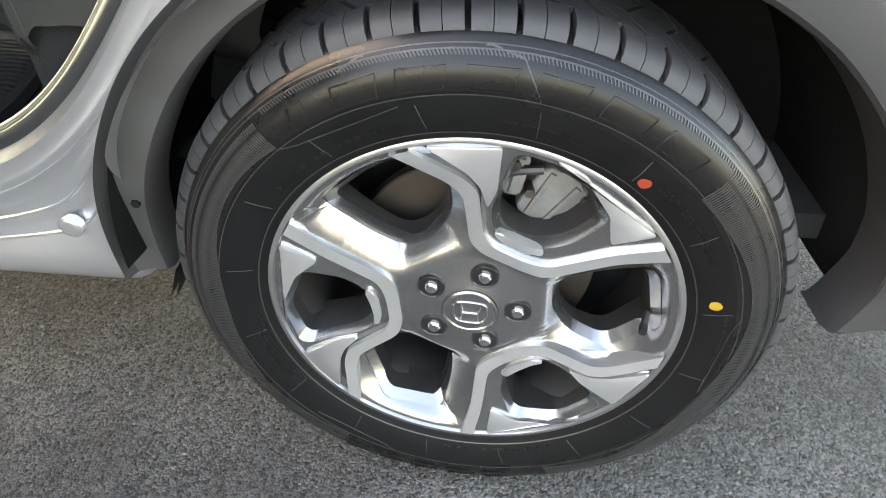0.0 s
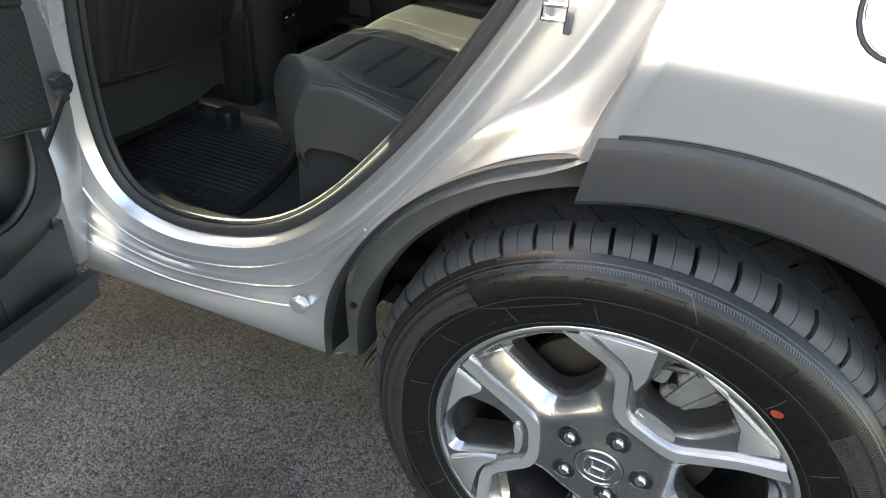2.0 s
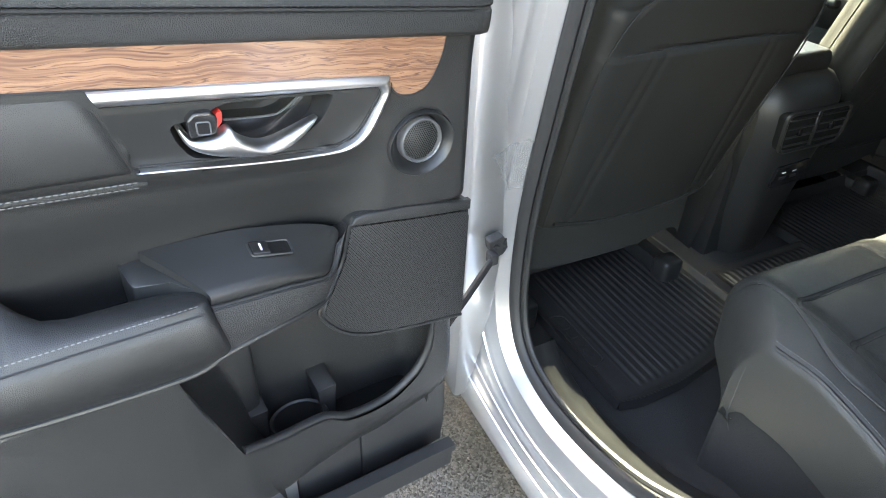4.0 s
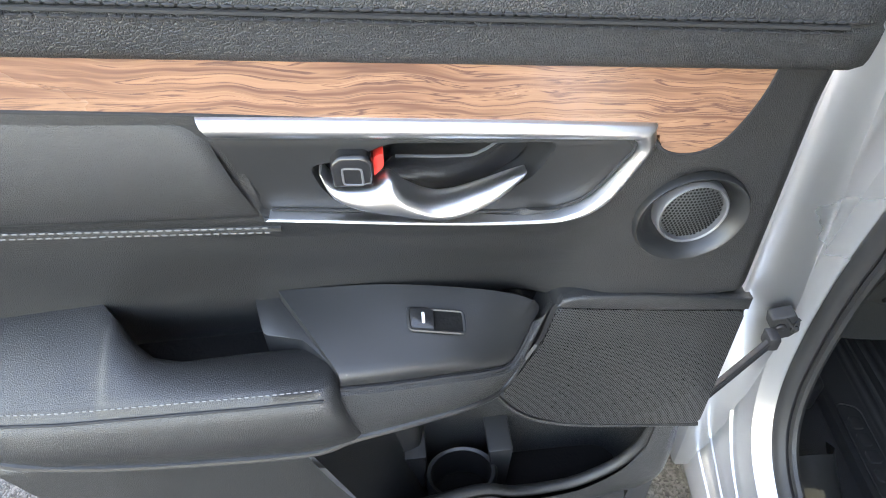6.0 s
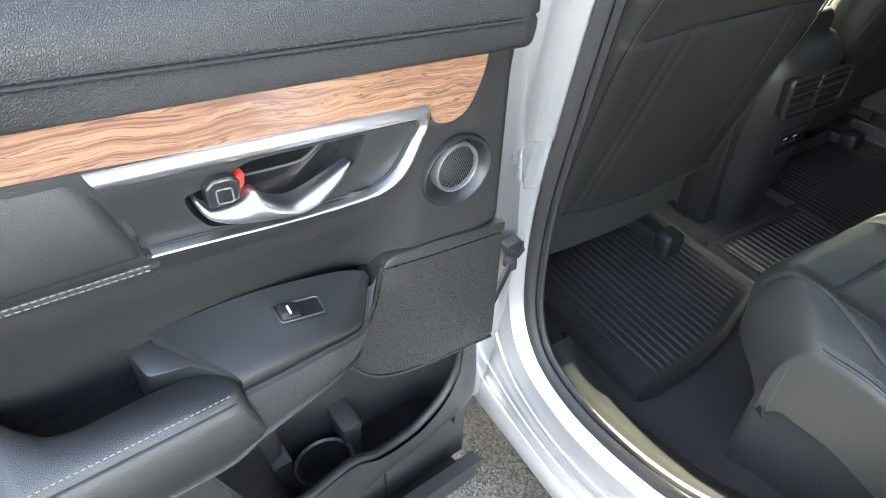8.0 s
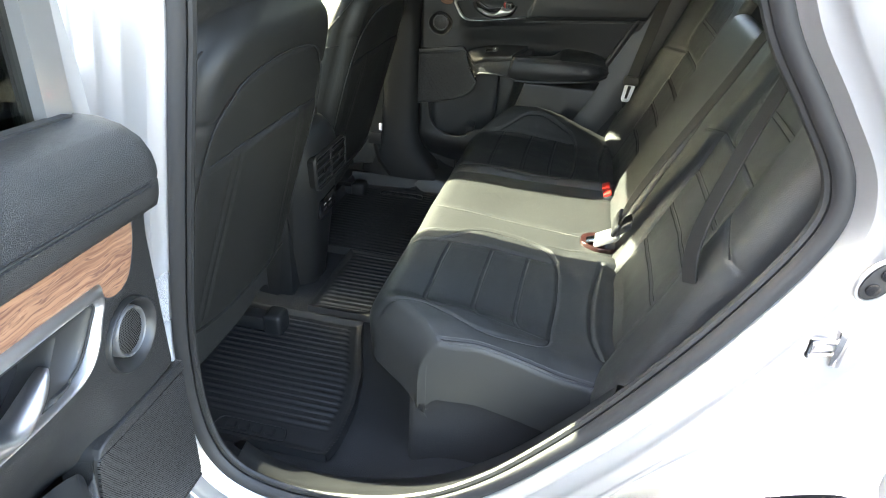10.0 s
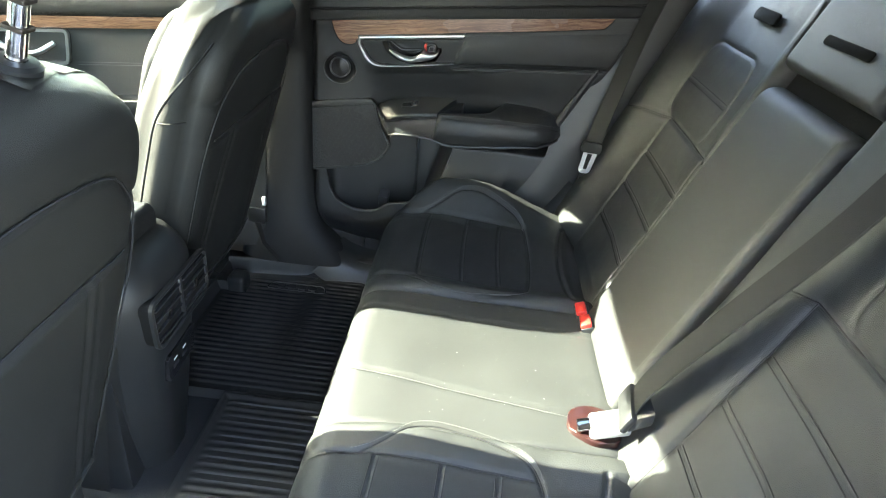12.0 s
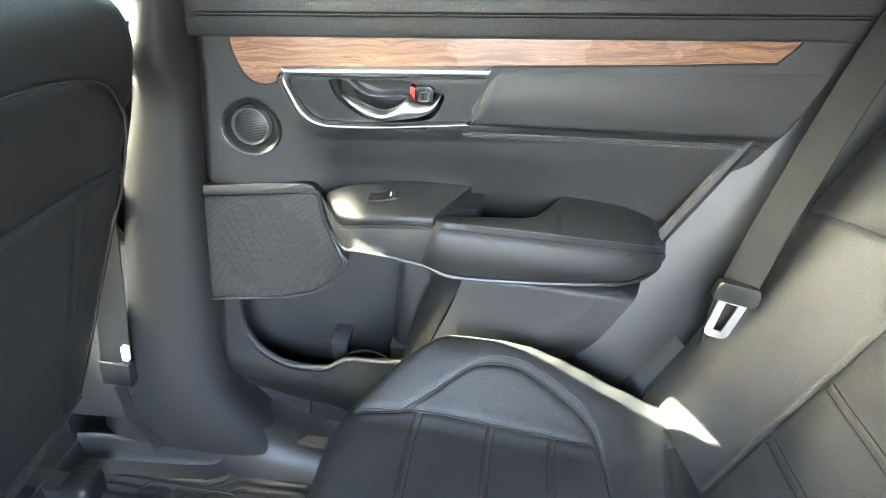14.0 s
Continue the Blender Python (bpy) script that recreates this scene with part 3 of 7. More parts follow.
    iv, ie = wall_loop(inner_ring, lambda a, b: face_depth(0.078))
    edges += ie
    bmesh.ops.triangle_fill(bm, use_beauty=True, use_dissolve=False, edges=edges)
    for f in [f for f in bm.faces if (f.calc_center_median() - W(0, 0, 0.02)).length < 0.066]:
        bm.faces.remove(f)
    # the spokes fall away towards the three open windows
    open_loops = [[Vector(p) for p in rings[i][1]] for i in (1, 3, 5)]
    bmesh.ops.subdivide_edges(bm, edges=bm.edges[:], cuts=3, use_grid_fill=True)
    o = W(0, 0, 0)
    ea, eb = W(1, 0, 0) - o, W(0, 1, 0) - o
    def crowned(p, q):
        rad = math.hypot(p, q)
        here, gap = Vector((p, q)), 1.0
        for line in open_loops:
            for u, v in zip(line, line[1:] + line[:1]):
                w = v - u
                gap = min(gap, (u + w * min(1, max(0, (here - u).dot(w) / w.length_squared)) - here).length)
        fall = (1 - min(1, gap / 0.036)) ** 1.3
        return W(p, q, face_depth(rad) + 0.024 * fall * ease(rad, 0.078, 0.115) * (1 - ease(rad, 0.214, 0.236)))
    for v in bm.verts:
        v.co = crowned((v.co - o).dot(ea), (v.co - o).dot(eb))
    for h, wide in rings:
        vs = [bm.verts.new(crowned(*p)) for p in wide]
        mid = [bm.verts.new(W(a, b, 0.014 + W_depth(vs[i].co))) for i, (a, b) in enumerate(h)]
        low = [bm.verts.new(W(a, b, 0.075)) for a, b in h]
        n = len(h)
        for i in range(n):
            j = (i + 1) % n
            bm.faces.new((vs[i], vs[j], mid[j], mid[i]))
            # inner window walls get the dark colour in place of shade deep inside
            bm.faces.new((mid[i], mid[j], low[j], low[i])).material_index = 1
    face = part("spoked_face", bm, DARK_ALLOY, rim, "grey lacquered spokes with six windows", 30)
    face.data.materials.append(BARREL_AND_SHADE)
    # the hub; its bolt wells are dark discs laid on it further down
    bm = revolve([(0.079, face_depth(0.078)), (0.068, 0.0165), (0.046, 0.0145), (0.038, 0.0115), (0.0345, 0.0108), (0.0335, 0.016)], 80, W)
    part("hub", bm, DARK_ALLOY, rim)
    leg_out = [(0.238, 45), (0.192, 32), (0.174, 27.5), (0.108, 25.5), (0.092, 17), (0.090, -16), (0.104, -30), (0.188, -34.5), (0.2385, -38)]
    leg_in = [(0.238, 40), (0.198, 27), (0.182, 22.5), (0.118, 18.5), (0.105, 11), (0.1035, -11), (0.116, -23), (0.190, -30), (0.2385, -33.5)]
    groove_in = [(0.238, 36.5), (0.203, 23.5), (0.188, 19), (0.124, 14.5), (0.112, 8), (0.1105, -8), (0.122, -18), (0.192, -27), (0.2385, -30.5)]
    for s in sectors:
        poly = rounded([cart(r, a + s) for r, a in leg_out], 0.014, 4) [5:-5]
        back = rounded([cart(r, a + s) for r, a in leg_in], 0.012, 4)[5:-5]
        ends = [cart(*(leg_out[0][0], leg_out[0][1] + s))], [cart(leg_out[-1][0], leg_out[-1][1] + s)], [cart(leg_in[-1][0], leg_in[-1][1] + s)], [cart(leg_in[0][0], leg_in[0][1] + s)]
        outer_l, inner_l = ends[0] + poly + ends[1], ends[3] + back + ends[2]
        bm = bmesh.new()
        n = min(len(outer_l), len(inner_l))
        def lift(p, k):
            return W(p[0], p[1], face_depth(math.hypot(*p)) + k)
        lines = [[bm.verts.new(lift(p, k)) for p in line[:n]] for line, k in ((outer_l, 0.028), (outer_l, -0.0055), (inner_l, -0.0065), (inner_l, 0.010))]
        for r0, r1 in zip(lines, lines[1:]):
            for i in range(n - 1):
                bm.faces.new((r0[i], r0[i + 1], r1[i + 1], r1[i]))
        bmesh.ops.bevel(bm, geom=[e for e in bm.edges if len(e.link_faces) == 2 and e.calc_face_angle(0) > 0.9], offset=0.0014, segments=2, profile=0.5, affect="EDGES", clamp_overlap=True)
        part("chevron_bar", bm, MACHINED, rim, "bright machined chevron rib", 30)
        edge = rounded([cart(r, a + s) for r, a in groove_in], 0.012, 4)[5:-5]
        edge = [cart(groove_in[0][0], groove_in[0][1] + s)] + edge + [cart(groove_in[-1][0], groove_in[-1][1] + s)]
        bm = bmesh.new()
        n = min(n, len(edge))
        lines = [[bm.verts.new(lift(p, k)) for p in line[:n]] for line, k in ((inner_l, 0.0015), (edge, 0.0015), (edge, 0.012))]
        for r0, r1 in zip(lines, lines[1:]):
            for i in range(n - 1):
                bm.faces.new((r0[i], r0[i + 1], r1[i + 1], r1[i]))
        part("chevron_groove", bm, material("groove_lacquer", (0.03, 0.03, 0.03), 0.35, 0.3) if s == 68 else bpy.data.materials["groove_lacquer"], rim, "dark groove beside the rib", 30)
        # machined plates inside the chevron: fang, foot and shoulder
        plates = ([(0.2385, 36), (0.2385, 17.5), (0.184, 16.5), (0.158, 18.5), (0.186, 22), (0.203, 26)],
                  [(0.2385, 4.5), (0.2385, -29), (0.192, -26), (0.214, -17), (0.232, -5)],
                  [(0.122, 13), (0.114, 7), (0.113, -7), (0.123, -16), (0.131, -13), (0.124, -5), (0.123, 6), (0.129, 12)])
        for nm, pl in zip(("fang_plate", "corner_plate", "foot_plate"), plates):
            bm = prism(rounded([cart(r, a + s) for r, a in pl], 0.005, 3), 0.013, -0.0045, lambda a, b, d: W(a, b, face_depth(math.hypot(a, b)) + d), 0.0016)
            part(nm, bm, MACHINED, rim, "bright machined facet")
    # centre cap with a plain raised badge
    cap = part("centre_cap", revolve([(0.0335, 0.016), (0.0335, 0.0098), (0.0318, 0.0088), (0.0302, 0.0098), (0.0298, 0.0094), (0.015, 0.0086), (0.0006, 0.0084)], 60, W), DARK_ALLOY, rim, "round grey centre cap")
    bm = bmesh.new()
    for pts in ([(-0.0195, 0.015), (-0.0215, 0.0), (-0.0165, -0.016), (0, -0.018), (0.0165, -0.016), (0.0215, 0.0), (0.0195, 0.015), (0, 0.0172)],):
        loop = [W(a, b, 0.0078) for a, b in rounded(pts, 0.007, 4)]
        sweep(loop, ring_profile(0.0012, 6), bm, closed=True, up=(0, 1, 0))
    for sgn in (-1, 1):
        sweep([W(sgn * 0.0125, 0.0135, 0.0078), W(sgn * 0.0095, -0.001, 0.0076), W(sgn * 0.0105, -0.0125, 0.0078)], ring_profile(0.0016, 6), bm, up=(0, 1, 0))
    sweep([W(-0.0095, -0.001, 0.0076), W(0.0095, -0.001, 0.0076)], ring_profile(0.0016, 6), bm, up=(0, 1, 0))
    part("badge", bm, CHROME, cap, "raised chrome badge outline")
    for k in range(5):
        a = 76 + 72 * k
        c = Vector(cart(0.0572, a))
        # black disc proud of the hub, painted for the shade inside a well
        bm = revolve([(0.0172, 0.0152), (0.0166, 0.0128), (0.0156, 0.0124), (0.0146, 0.0134), (0.0004, 0.0139)], 28, lambda p, q, d: W(c.x + p, c.y + q, d))
        part("bolt_well_shade", bm, GLOSS_BLACK, rim, "dark disc drawn as a shaded bolt well")
        hexa = [(0.0098 * math.cos(radians(60 * i + 12)), 0.0098 * math.sin(radians(60 * i + 12))) for i in range(6)]
        bm = prism(hexa, 0.03, 0.0165, lambda p, q, d: W(c.x + p, c.y + q, d), 0.0012)
        revolve([(0.0088, 0.0166), (0.0084, 0.0115), (0.006, 0.0088), (0.0004, 0.0082)], 20, lambda p, q, d: W(c.x + p, c.y + q, d), bm)
        part("lug_nut", bm, CHROME, rim, "chrome domed lug nut")
    bm = sweep([polar(0.212, 3, 0.03), polar(0.207, 2, 0.015), polar(0.204, 1.5, 0.004)], ring_profile(0.0042, 10), up=(0, 1, 0))
    part("valve", bm, PLASTIC, rim, "black rubber valve stem")
    bm = sweep([polar(0.206, 1.8, 0.012), polar(0.2035, 1.4, 0.001)], ring_profile(0.0052, 10), up=(0, 1, 0))
    part("valve_cap", bm, GLOSS_BLACK, rim)
    # brake behind the spokes
    brake = part("brake_disc", revolve([(0.002, 0.075), (0.072, 0.075), (0.076, 0.08), (0.078, 0.098), (0.155, 0.1), (0.157, 0.102), (0.157, 0.118), (0.155, 0.12), (0.06, 0.121)], 90, W), STEEL, root, "worn steel brake disc")
    bm = bmesh.new()
    for r0, r1, a0, a1, d0, d1 in ((0.128, 0.196, 47, 72, 0.062, 0.13), (0.150, 0.205, 72, 84, 0.055, 0.13), (0.128, 0.15, 40, 52, 0.07, 0.13)):
        poly = rounded([cart(r0, a0), cart(r1, a0 + 3), cart(r1 + 0.004, (a0 + a1) / 2), cart(r1, a1 - 3), cart(r0, a1)], 0.012, 3)
        prism(poly, d1, d0, W, 0.007, 3, bm)
    caliper = part("brake_caliper", bm, CAST, root, "rough cast alloy brake caliper")
    # cast ribs, bolts, a spring clip and a bracket on the caliper
    for r0, r1, a0, d0 in ((0.132, 0.192, 54, 0.058), (0.132, 0.192, 64, 0.058), (0.154, 0.200, 76, 0.051)):
        bm = prism([cart(r0, a0), cart(r1, a0 + 0.5), cart(r1, a0 + 2.5), cart(r0, a0 + 2.5)], 0.075, d0, W, 0.0015)
        part("cast_rib", bm, CAST, caliper)
    for rr, aa, dd in ((0.140, 48, 0.058), (0.186, 50, 0.056), (0.162, 70, 0.05), (0.192, 79, 0.046)):
        c0 = Vector(cart(rr, aa))
        bm = prism([(0.0062 * math.cos(k * math.pi / 3), 0.0062 * math.sin(k * math.pi / 3)) for k in range(6)], 0.07, dd, lambda p, q, d: W(c0.x + p, c0.y + q, d), 0.001)
        part("caliper_bolt", bm, STEEL, caliper, "dull steel bolt")
    bm = prism([cart(0.150, 80), cart(0.200, 82), cart(0.202, 90), cart(0.176, 88), cart(0.170, 93), cart(0.150, 91)], 0.075, 0.048, W, 0.002)
    part("caliper_bracket", bm, LINER_AND_SHADE, caliper, "dark bracket")
    bm = sweep([polar(0.150, 82, 0.045), polar(0.168, 85, 0.042), polar(0.172, 80, 0.042), polar(0.190, 84, 0.044)], ring_profile(0.0018, 6), up=(0, 1, 0))
    part("spring_clip", bm, CAST, caliper, "bent wire spring clip")
    bm = sweep([polar(0.165, 84, 0.06), polar(0.185, 78, 0.052), polar(0.195, 70, 0.055)], ring_profile(0.006, 8), up=(0, 1, 0))
    part("brake_hose", bm, PLASTIC, caliper)
    bm = prism([cart(0.235, k * 6) for k in range(60)], 0.16, 0.17, W)
    part("dust_shield", bm, LINER_AND_SHADE, root)
    settle(root)
    return root


build_wheel()


# ---- car shell ----
MID = 0.915          # the car's middle plane


def ym(y):
    return 2 * MID - y


OPENING = [(-1.032, 0.70), (-1.025, 0.53), (-0.975, 0.44), (-0.87, 0.408), (-0.74, 0.425), (-0.63, 0.468), (-0.53, 0.545), (-0.43, 0.66), (-0.345, 0.78), (-0.267, 0.91), (-0.212, 1.03), (-0.214, 1.10), (-0.258, 1.17),
           (-0.302, 1.23), (-0.335, 1.29), (-0.40, 1.385), (-0.54, 1.48), (-0.78, 1.525), (-0.91, 1.42), (-0.962, 1.15), (-1.005, 0.90)]
RING = [(p.x, p.y) for p in smooth_line([(x, z, 0) for x, z in OPENING], 10, closed=True)]
RING_N = []
for i in range(len(RING)):
    a, b = Vector(RING[i - 2]), Vector(RING[(i + 2) % len(RING)])
    t = (b - a).normalized()
    RING_N.append(Vector((-t.y, t.x)))
if RING_N[0].x > 0:
    RING_N = [-n for n in RING_N]
ARCH = Vector((-0.003, 0.374))


def ring_reach(i):
    """How far the jamb runs outwards from the opening: to the sill's lower edge or to the wheel arch."""
    p, n = Vector(RING[i]), RING_N[i]
    d = 0.158 + 0.03 * ease(n.x, 0.5, 0.8)
    if n.x > 0 and p.y > 1.0:
        d += max(0, -0.134 + 0.28 * (p.y - 0.777) - p.x - 0.185) * ease(p.y, 1.0, 1.12)
    if n.y < -0.2 and p.y < 0.62:
        d = max(d, (p.y - 0.268) / -n.y)
    k = 0.05
    while k < d:
        q = p + n * k
        if q.y < 0.2685 or (q - ARCH).length < 0.443:
            return k
        k += 0.002
    return d


REACH = [ring_reach(i) for i in range(len(RING))]
REACH = [sum(REACH[(i + k) % len(REACH)] for k in range(-3, 4)) / 7 for i in range(len(REACH))]


def ring_point(i, d):
    if d > 0.05:
        d = 0.05 + (d - 0.05) * (REACH[i] - 0.05) / 0.108
    return Vector(RING[i]) + RING_N[i] * d


def table1(pairs, x):
    """Straight interpolation through (x, y) pairs."""
    for (x0, y0), (x1, y1) in zip(pairs, pairs[1:]):
        if x <= x1:
            return y0 + (y1 - y0) * max(0, x - x0) / (x1 - x0)
    return pairs[-1][1]


def build_shell():
    car = thing("car_body", "silver metallic car body shell with open rear side", "car", (0, MID, GROUND))
    # the stepped jamb round the opening
    rows = [(0.0, 0.152, 0.152), (0.010, 0.132, 0.132), (0.014, 0.126, 0.126), (0.030, 0.120, 0.121), (0.034, 0.1165, 0.116), (0.038, 0.114, 0.113), (0.056, 0.110, 0.108), (0.060, 0.106, 0.107), (0.063, 0.1035, 0.106), (0.080, 0.099, 0.104),
            (0.084, 0.096, 0.104), (0.087, 0.0935, 0.102), (0.100, 0.088, 0.094), (0.110, 0.084, 0.080), (0.120, 0.082, 0.066), (0.130, 0.082, 0.055), (0.140, 0.084, 0.045), (0.150, 0.090, 0.034), (0.154, 0.095, 0.020), (0.158, 0.102, -0.009)]
    def jamb(i, j):
        d, base, rear = rows[j]
        n = RING_N[i]
        w = ease(n.x, 0.35, 0.8)
        if n.y < 0 and RING[i][1] < 0.62:
            w *= ease(RING[i][1], 0.50, 0.62)
        p = ring_point(i, d)
        y = base + (rear - base) * w
        return Vector((p.x, y, p.y))
    bm = sheet(jamb, range(len(RING)), range(len(rows)), close_u=True)
    bmesh.ops.remove_doubles(bm, verts=bm.verts, dist=0.0004)
    part("door_jamb", bm, PAINT, car, "silver painted stepped door jamb and sill", 35)
    # outer skin behind the opening
    def skin_y(x, z):
        return -0.022 + 0.29 * max(0, z - 0.936) + 0.15 * min(0.14, max(0, 0.936 - z)) + 0.02 * max(0, x - 0.5) ** 2
    bm = bmesh.new()
    def panel_at(r, a):
        x, z = ARCH.x + r * math.cos(a), ARCH.y + r * math.sin(a)
        if math.cos(a) < 0:
            x = max(x, -0.134 + 0.28 * (z - 0.777))
        return Vector((x, skin_y(x, z), z))
    sheet(panel_at, steps(0.47, 1.1, 46), [radians(q) for q in steps(-4, 172, 120)], bm)
    for f in list(bm.faces):
        c = f.calc_center_median()
        if f.calc_area() < 1e-7 or c.z > 1.22 or (c.z < 0.78 and c.x < -0.1) or (c.z < 0.405 and c.x > 0.3):
            bm.faces.remove(f)
    bmesh.ops.delete(bm, geom=[v for v in bm.verts if not v.link_faces], context="VERTS")
    bmesh.ops.remove_doubles(bm, verts=bm.verts, dist=0.0003)
    part("quarter_panel", bm, PAINT, car, "silver painted rear quarter panel", 60)
    # rounded front edge of the outer skin
    line = [(-0.134 + 0.28 * (z - 0.777), z) for z in steps(0.812, 1.22, 24)]
    bm = sheet(lambda i, k: Vector((line[i][0] + (0.022, 0.0, -0.006, -0.006)[k], skin_y(*line[i]) + (-0.0022, -0.0022, 0.004, 0.05)[k], line[i][1])), range(len(line)), range(4))
    part("skin_edge", bm, PAINT, car, "folded front edge of the quarter panel", 50)
    # dark cladding round the wheel arch, behind the step
    prof = [(0.408, 0.045), (0.409, -0.012), (0.412, -0.026), (0.418, -0.031), (0.468, -0.034), (0.478, -0.032), (0.481, -0.022), (0.482, 0.012)]
    inner_r = [(-4, 0.408), (3, 0.42), (11, 0.447), (18, 0.455), (30, 0.454), (40, 0.451), (51, 0.446), (62, 0.438), (73, 0.427), (90, 0.415), (106.5, 0.408)]
    outer_r = [(-4, 0.56), (10, 0.53), (30, 0.510), (45, 0.502), (58, 0.499), (80, 0.490), (106.5, 0.482)]
    def clad(a, j):
        r, y = prof[j]
        share = (r - 0.408) / 0.074
        lo, hi = table1(inner_r, a), table1(outer_r, a)
        a -= 3.6 * share * ease(a, 60, 106)
        r = lo + (hi - lo) * share
        x, z = ARCH.x + r * math.cos(radians(a)), ARCH.y + r * math.sin(radians(a))
        if x > 0.3:
            z = max(z, 0.389 + 0.33 * (x - 0.406))
        return Vector((x, y, z))
    angs = steps(106.5, -3, 90)
    bm = sheet(lambda i, j: clad(angs[i], j), range(len(angs)), range(len(prof)))
    bm.verts.ensure_lookup_table()
    bm.faces.new([bm.verts[j] for j in range(len(prof))])
    part("arch_cladding", bm, GREY_PLASTIC, car, "matt dark grey wheel arch cladding", 30)
    def gap_at(i, j):
        p = clad(angs[i], len(prof) - 1) + Vector((math.cos(radians(angs[i])), 0, math.sin(radians(angs[i])))) * (0, 0.0025)[j]
        return Vector((p.x, skin_y(p.x, p.z) - 0.0012, p.z))
    bm = sheet(gap_at, range(len(angs)), range(2))
    part("cladding_gap", bm, SEAL, car)
    # front moulding of the arch, uncovered by the open door
    prof2 = [(0.400, 0.085), (0.402, 0.040), (0.408, 0.030), (0.430, 0.028), (0.447, 0.022), (0.452, 0.012), (0.454, 0.002), (0.450, 0.03)]
    def mould(a, j):
        r, y = prof2[j]
        k = ease(a, 150, 187)
        y += 0.045 * k
        r += 0.022 * k
        return Vector((ARCH.x + r * math.cos(radians(a)), y, max(ARCH.y + r * math.sin(radians(a)), ARCH.y - 0.056)))
    angs2 = steps(103, 189, 66)
    bm = sheet(lambda i, j: mould(angs2[i], j), range(len(angs2)), range(len(prof2)))
    # same plastic as the cladding, its lighter colour stands for bounced sun
    part("arch_moulding", bm, SUNLIT_FLANGE, car, "dark moulding along the arch edge, lightened as if sunlit")
    prof3 = [(0.450, 0.028), (0.444, 0.06), (0.438, 0.15), (0.432, 0.33), (0.28, 0.36), (0.1, 0.37)]
    def liner(a, j):
        r, y = prof3[j]
        k = ease(math.cos(a), -0.1, 0.5)
        return Vector((ARCH.x + r * (1 + 0.05 * k) * math.cos(a), y - 0.03 * k * (j == 0), ARCH.y + r * (1 + 0.05 * k) * math.sin(a)))
    bm = sheet(liner, [radians(q) for q in steps(0, 182, 90)], range(len(prof3)))
    sheet(lambda u, v: Vector((-0.46 + 0.92 * u, 0.372, 0.26 + 0.16 * v)), [0, 1], [0, 1], bm)
    part("wheel_liner", bm, LINER_AND_SHADE, car, "black ribbed wheel well liner")
    bm = bmesh.new()
    for k in range(5):
        a = radians(118 + 13 * k)
        sweep([Vector((ARCH.x + 0.431 * math.cos(a), y, ARCH.y + 0.431 * math.sin(a))) for y in (0.05, 0.2, 0.33)], ring_profile(0.006, 6), bm)
    part("liner_rib", bm, LINER_AND_SHADE, car)
    bm = sheet(lambda u, v: Vector((-0.392 - 0.02 * v + 0.03 * u * u, 0.045 + 0.2 * u, 0.345 - 0.055 * v * (1 - 0.5 * u))), steps(0, 1, 6), steps(0, 1, 6))
    sheet(lambda u, v: Vector((-0.40 - 0.02 * v + 0.03 * u * u, 0.045 + 0.2 * u, 0.345 - 0.055 * v * (1 - 0.5 * u))), steps(0, 1, 6), steps(0, 1, 6), bm)
    part("splash_flap", bm, SEAL, car, "black splash flap before the wheel")
    # the weather seal
    def seal_y(i):
        return 0.156
    path = [Vector((RING[i][0] - RING_N[i].x * 0.004, seal_y(i), RING[i][1] - RING_N[i].y * 0.004)) for i in range(len(RING))]
    bm = sweep(path, [(0.013 * math.cos(w) * (1.0 if math.cos(w) > 0 else 0.8), 0.011 * math.sin(w)) for w in [2 * math.pi * k / 10 for k in range(10)]], closed=True, up=(0, 1, 0))
    part("weather_seal", bm, SEAL, car, "black rubber weather seal round the opening")
    path = [Vector((RING[i][0] - RING_N[i].x * 0.018, 0.166, RING[i][1] - RING_N[i].y * 0.018)) for i in range(len(RING))]
    bm = sweep(path, ring_profile(0.0065, 8), closed=True, up=(0, 1, 0))
    part("inner_welt", bm, SMOOTH_LEATHER, car, "grained welt along the seal")
    # ridges pressed into the sill
    for k, (d, y) in enumerate(((0.047, 0.1115), (0.072, 0.101), (0.093, 0.0905))):
        sel = [i for i in range(len(RING)) if RING[i][1] < 0.60 and RING_N[i].y < 0.1]
        bm = sweep([Vector((ring_point(i, d).x, y, ring_point(i, d).y)) for i in sel], ring_profile(0.0026, 8), up=(0, 1, 0))
        part("sill_bead", bm, PAINT, car)
    bm = revolve([(0.0165, 0.010), (0.0165, -0.001), (0.0135, -0.0035), (0.009, -0.004), (0.0005, -0.0035)], 32, lambda a, b, d: Vector((-0.551 + a, 0.080 + d, 0.378 + b)))
    part("sill_plug", bm, PAINT, car, "round silver plug in the sill")
    # striker, rubber vent and round cap on the rear jamb
    bm = block(-0.190, -0.178, 0.100, 0.116, 0.908, 0.954, 0.003)
    for z in (0.923, 0.939):
        sweep([Vector((-0.180, 0.108, z)), Vector((-0.200, 0.102, z)), Vector((-0.216, 0.096, z))], ring_profile(0.0036, 8), bm, up=(0, 0, 1))
    sweep([Vector((-0.214, 0.097, 0.921)), Vector((-0.214, 0.097, 0.941))], ring_profile(0.0034, 8), bm, up=(0, 1, 0))
    part("door_striker", bm, CHROME, car, "bright steel door striker")
    def oval(w, h, n=28):
        return [(w * math.cos(2 * math.pi * k / n) * (1 if abs(math.cos(2 * math.pi * k / n)) < 2 else 1), h * math.sin(2 * math.pi * k / n)) for k in range(n)]
    lean = radians(24)
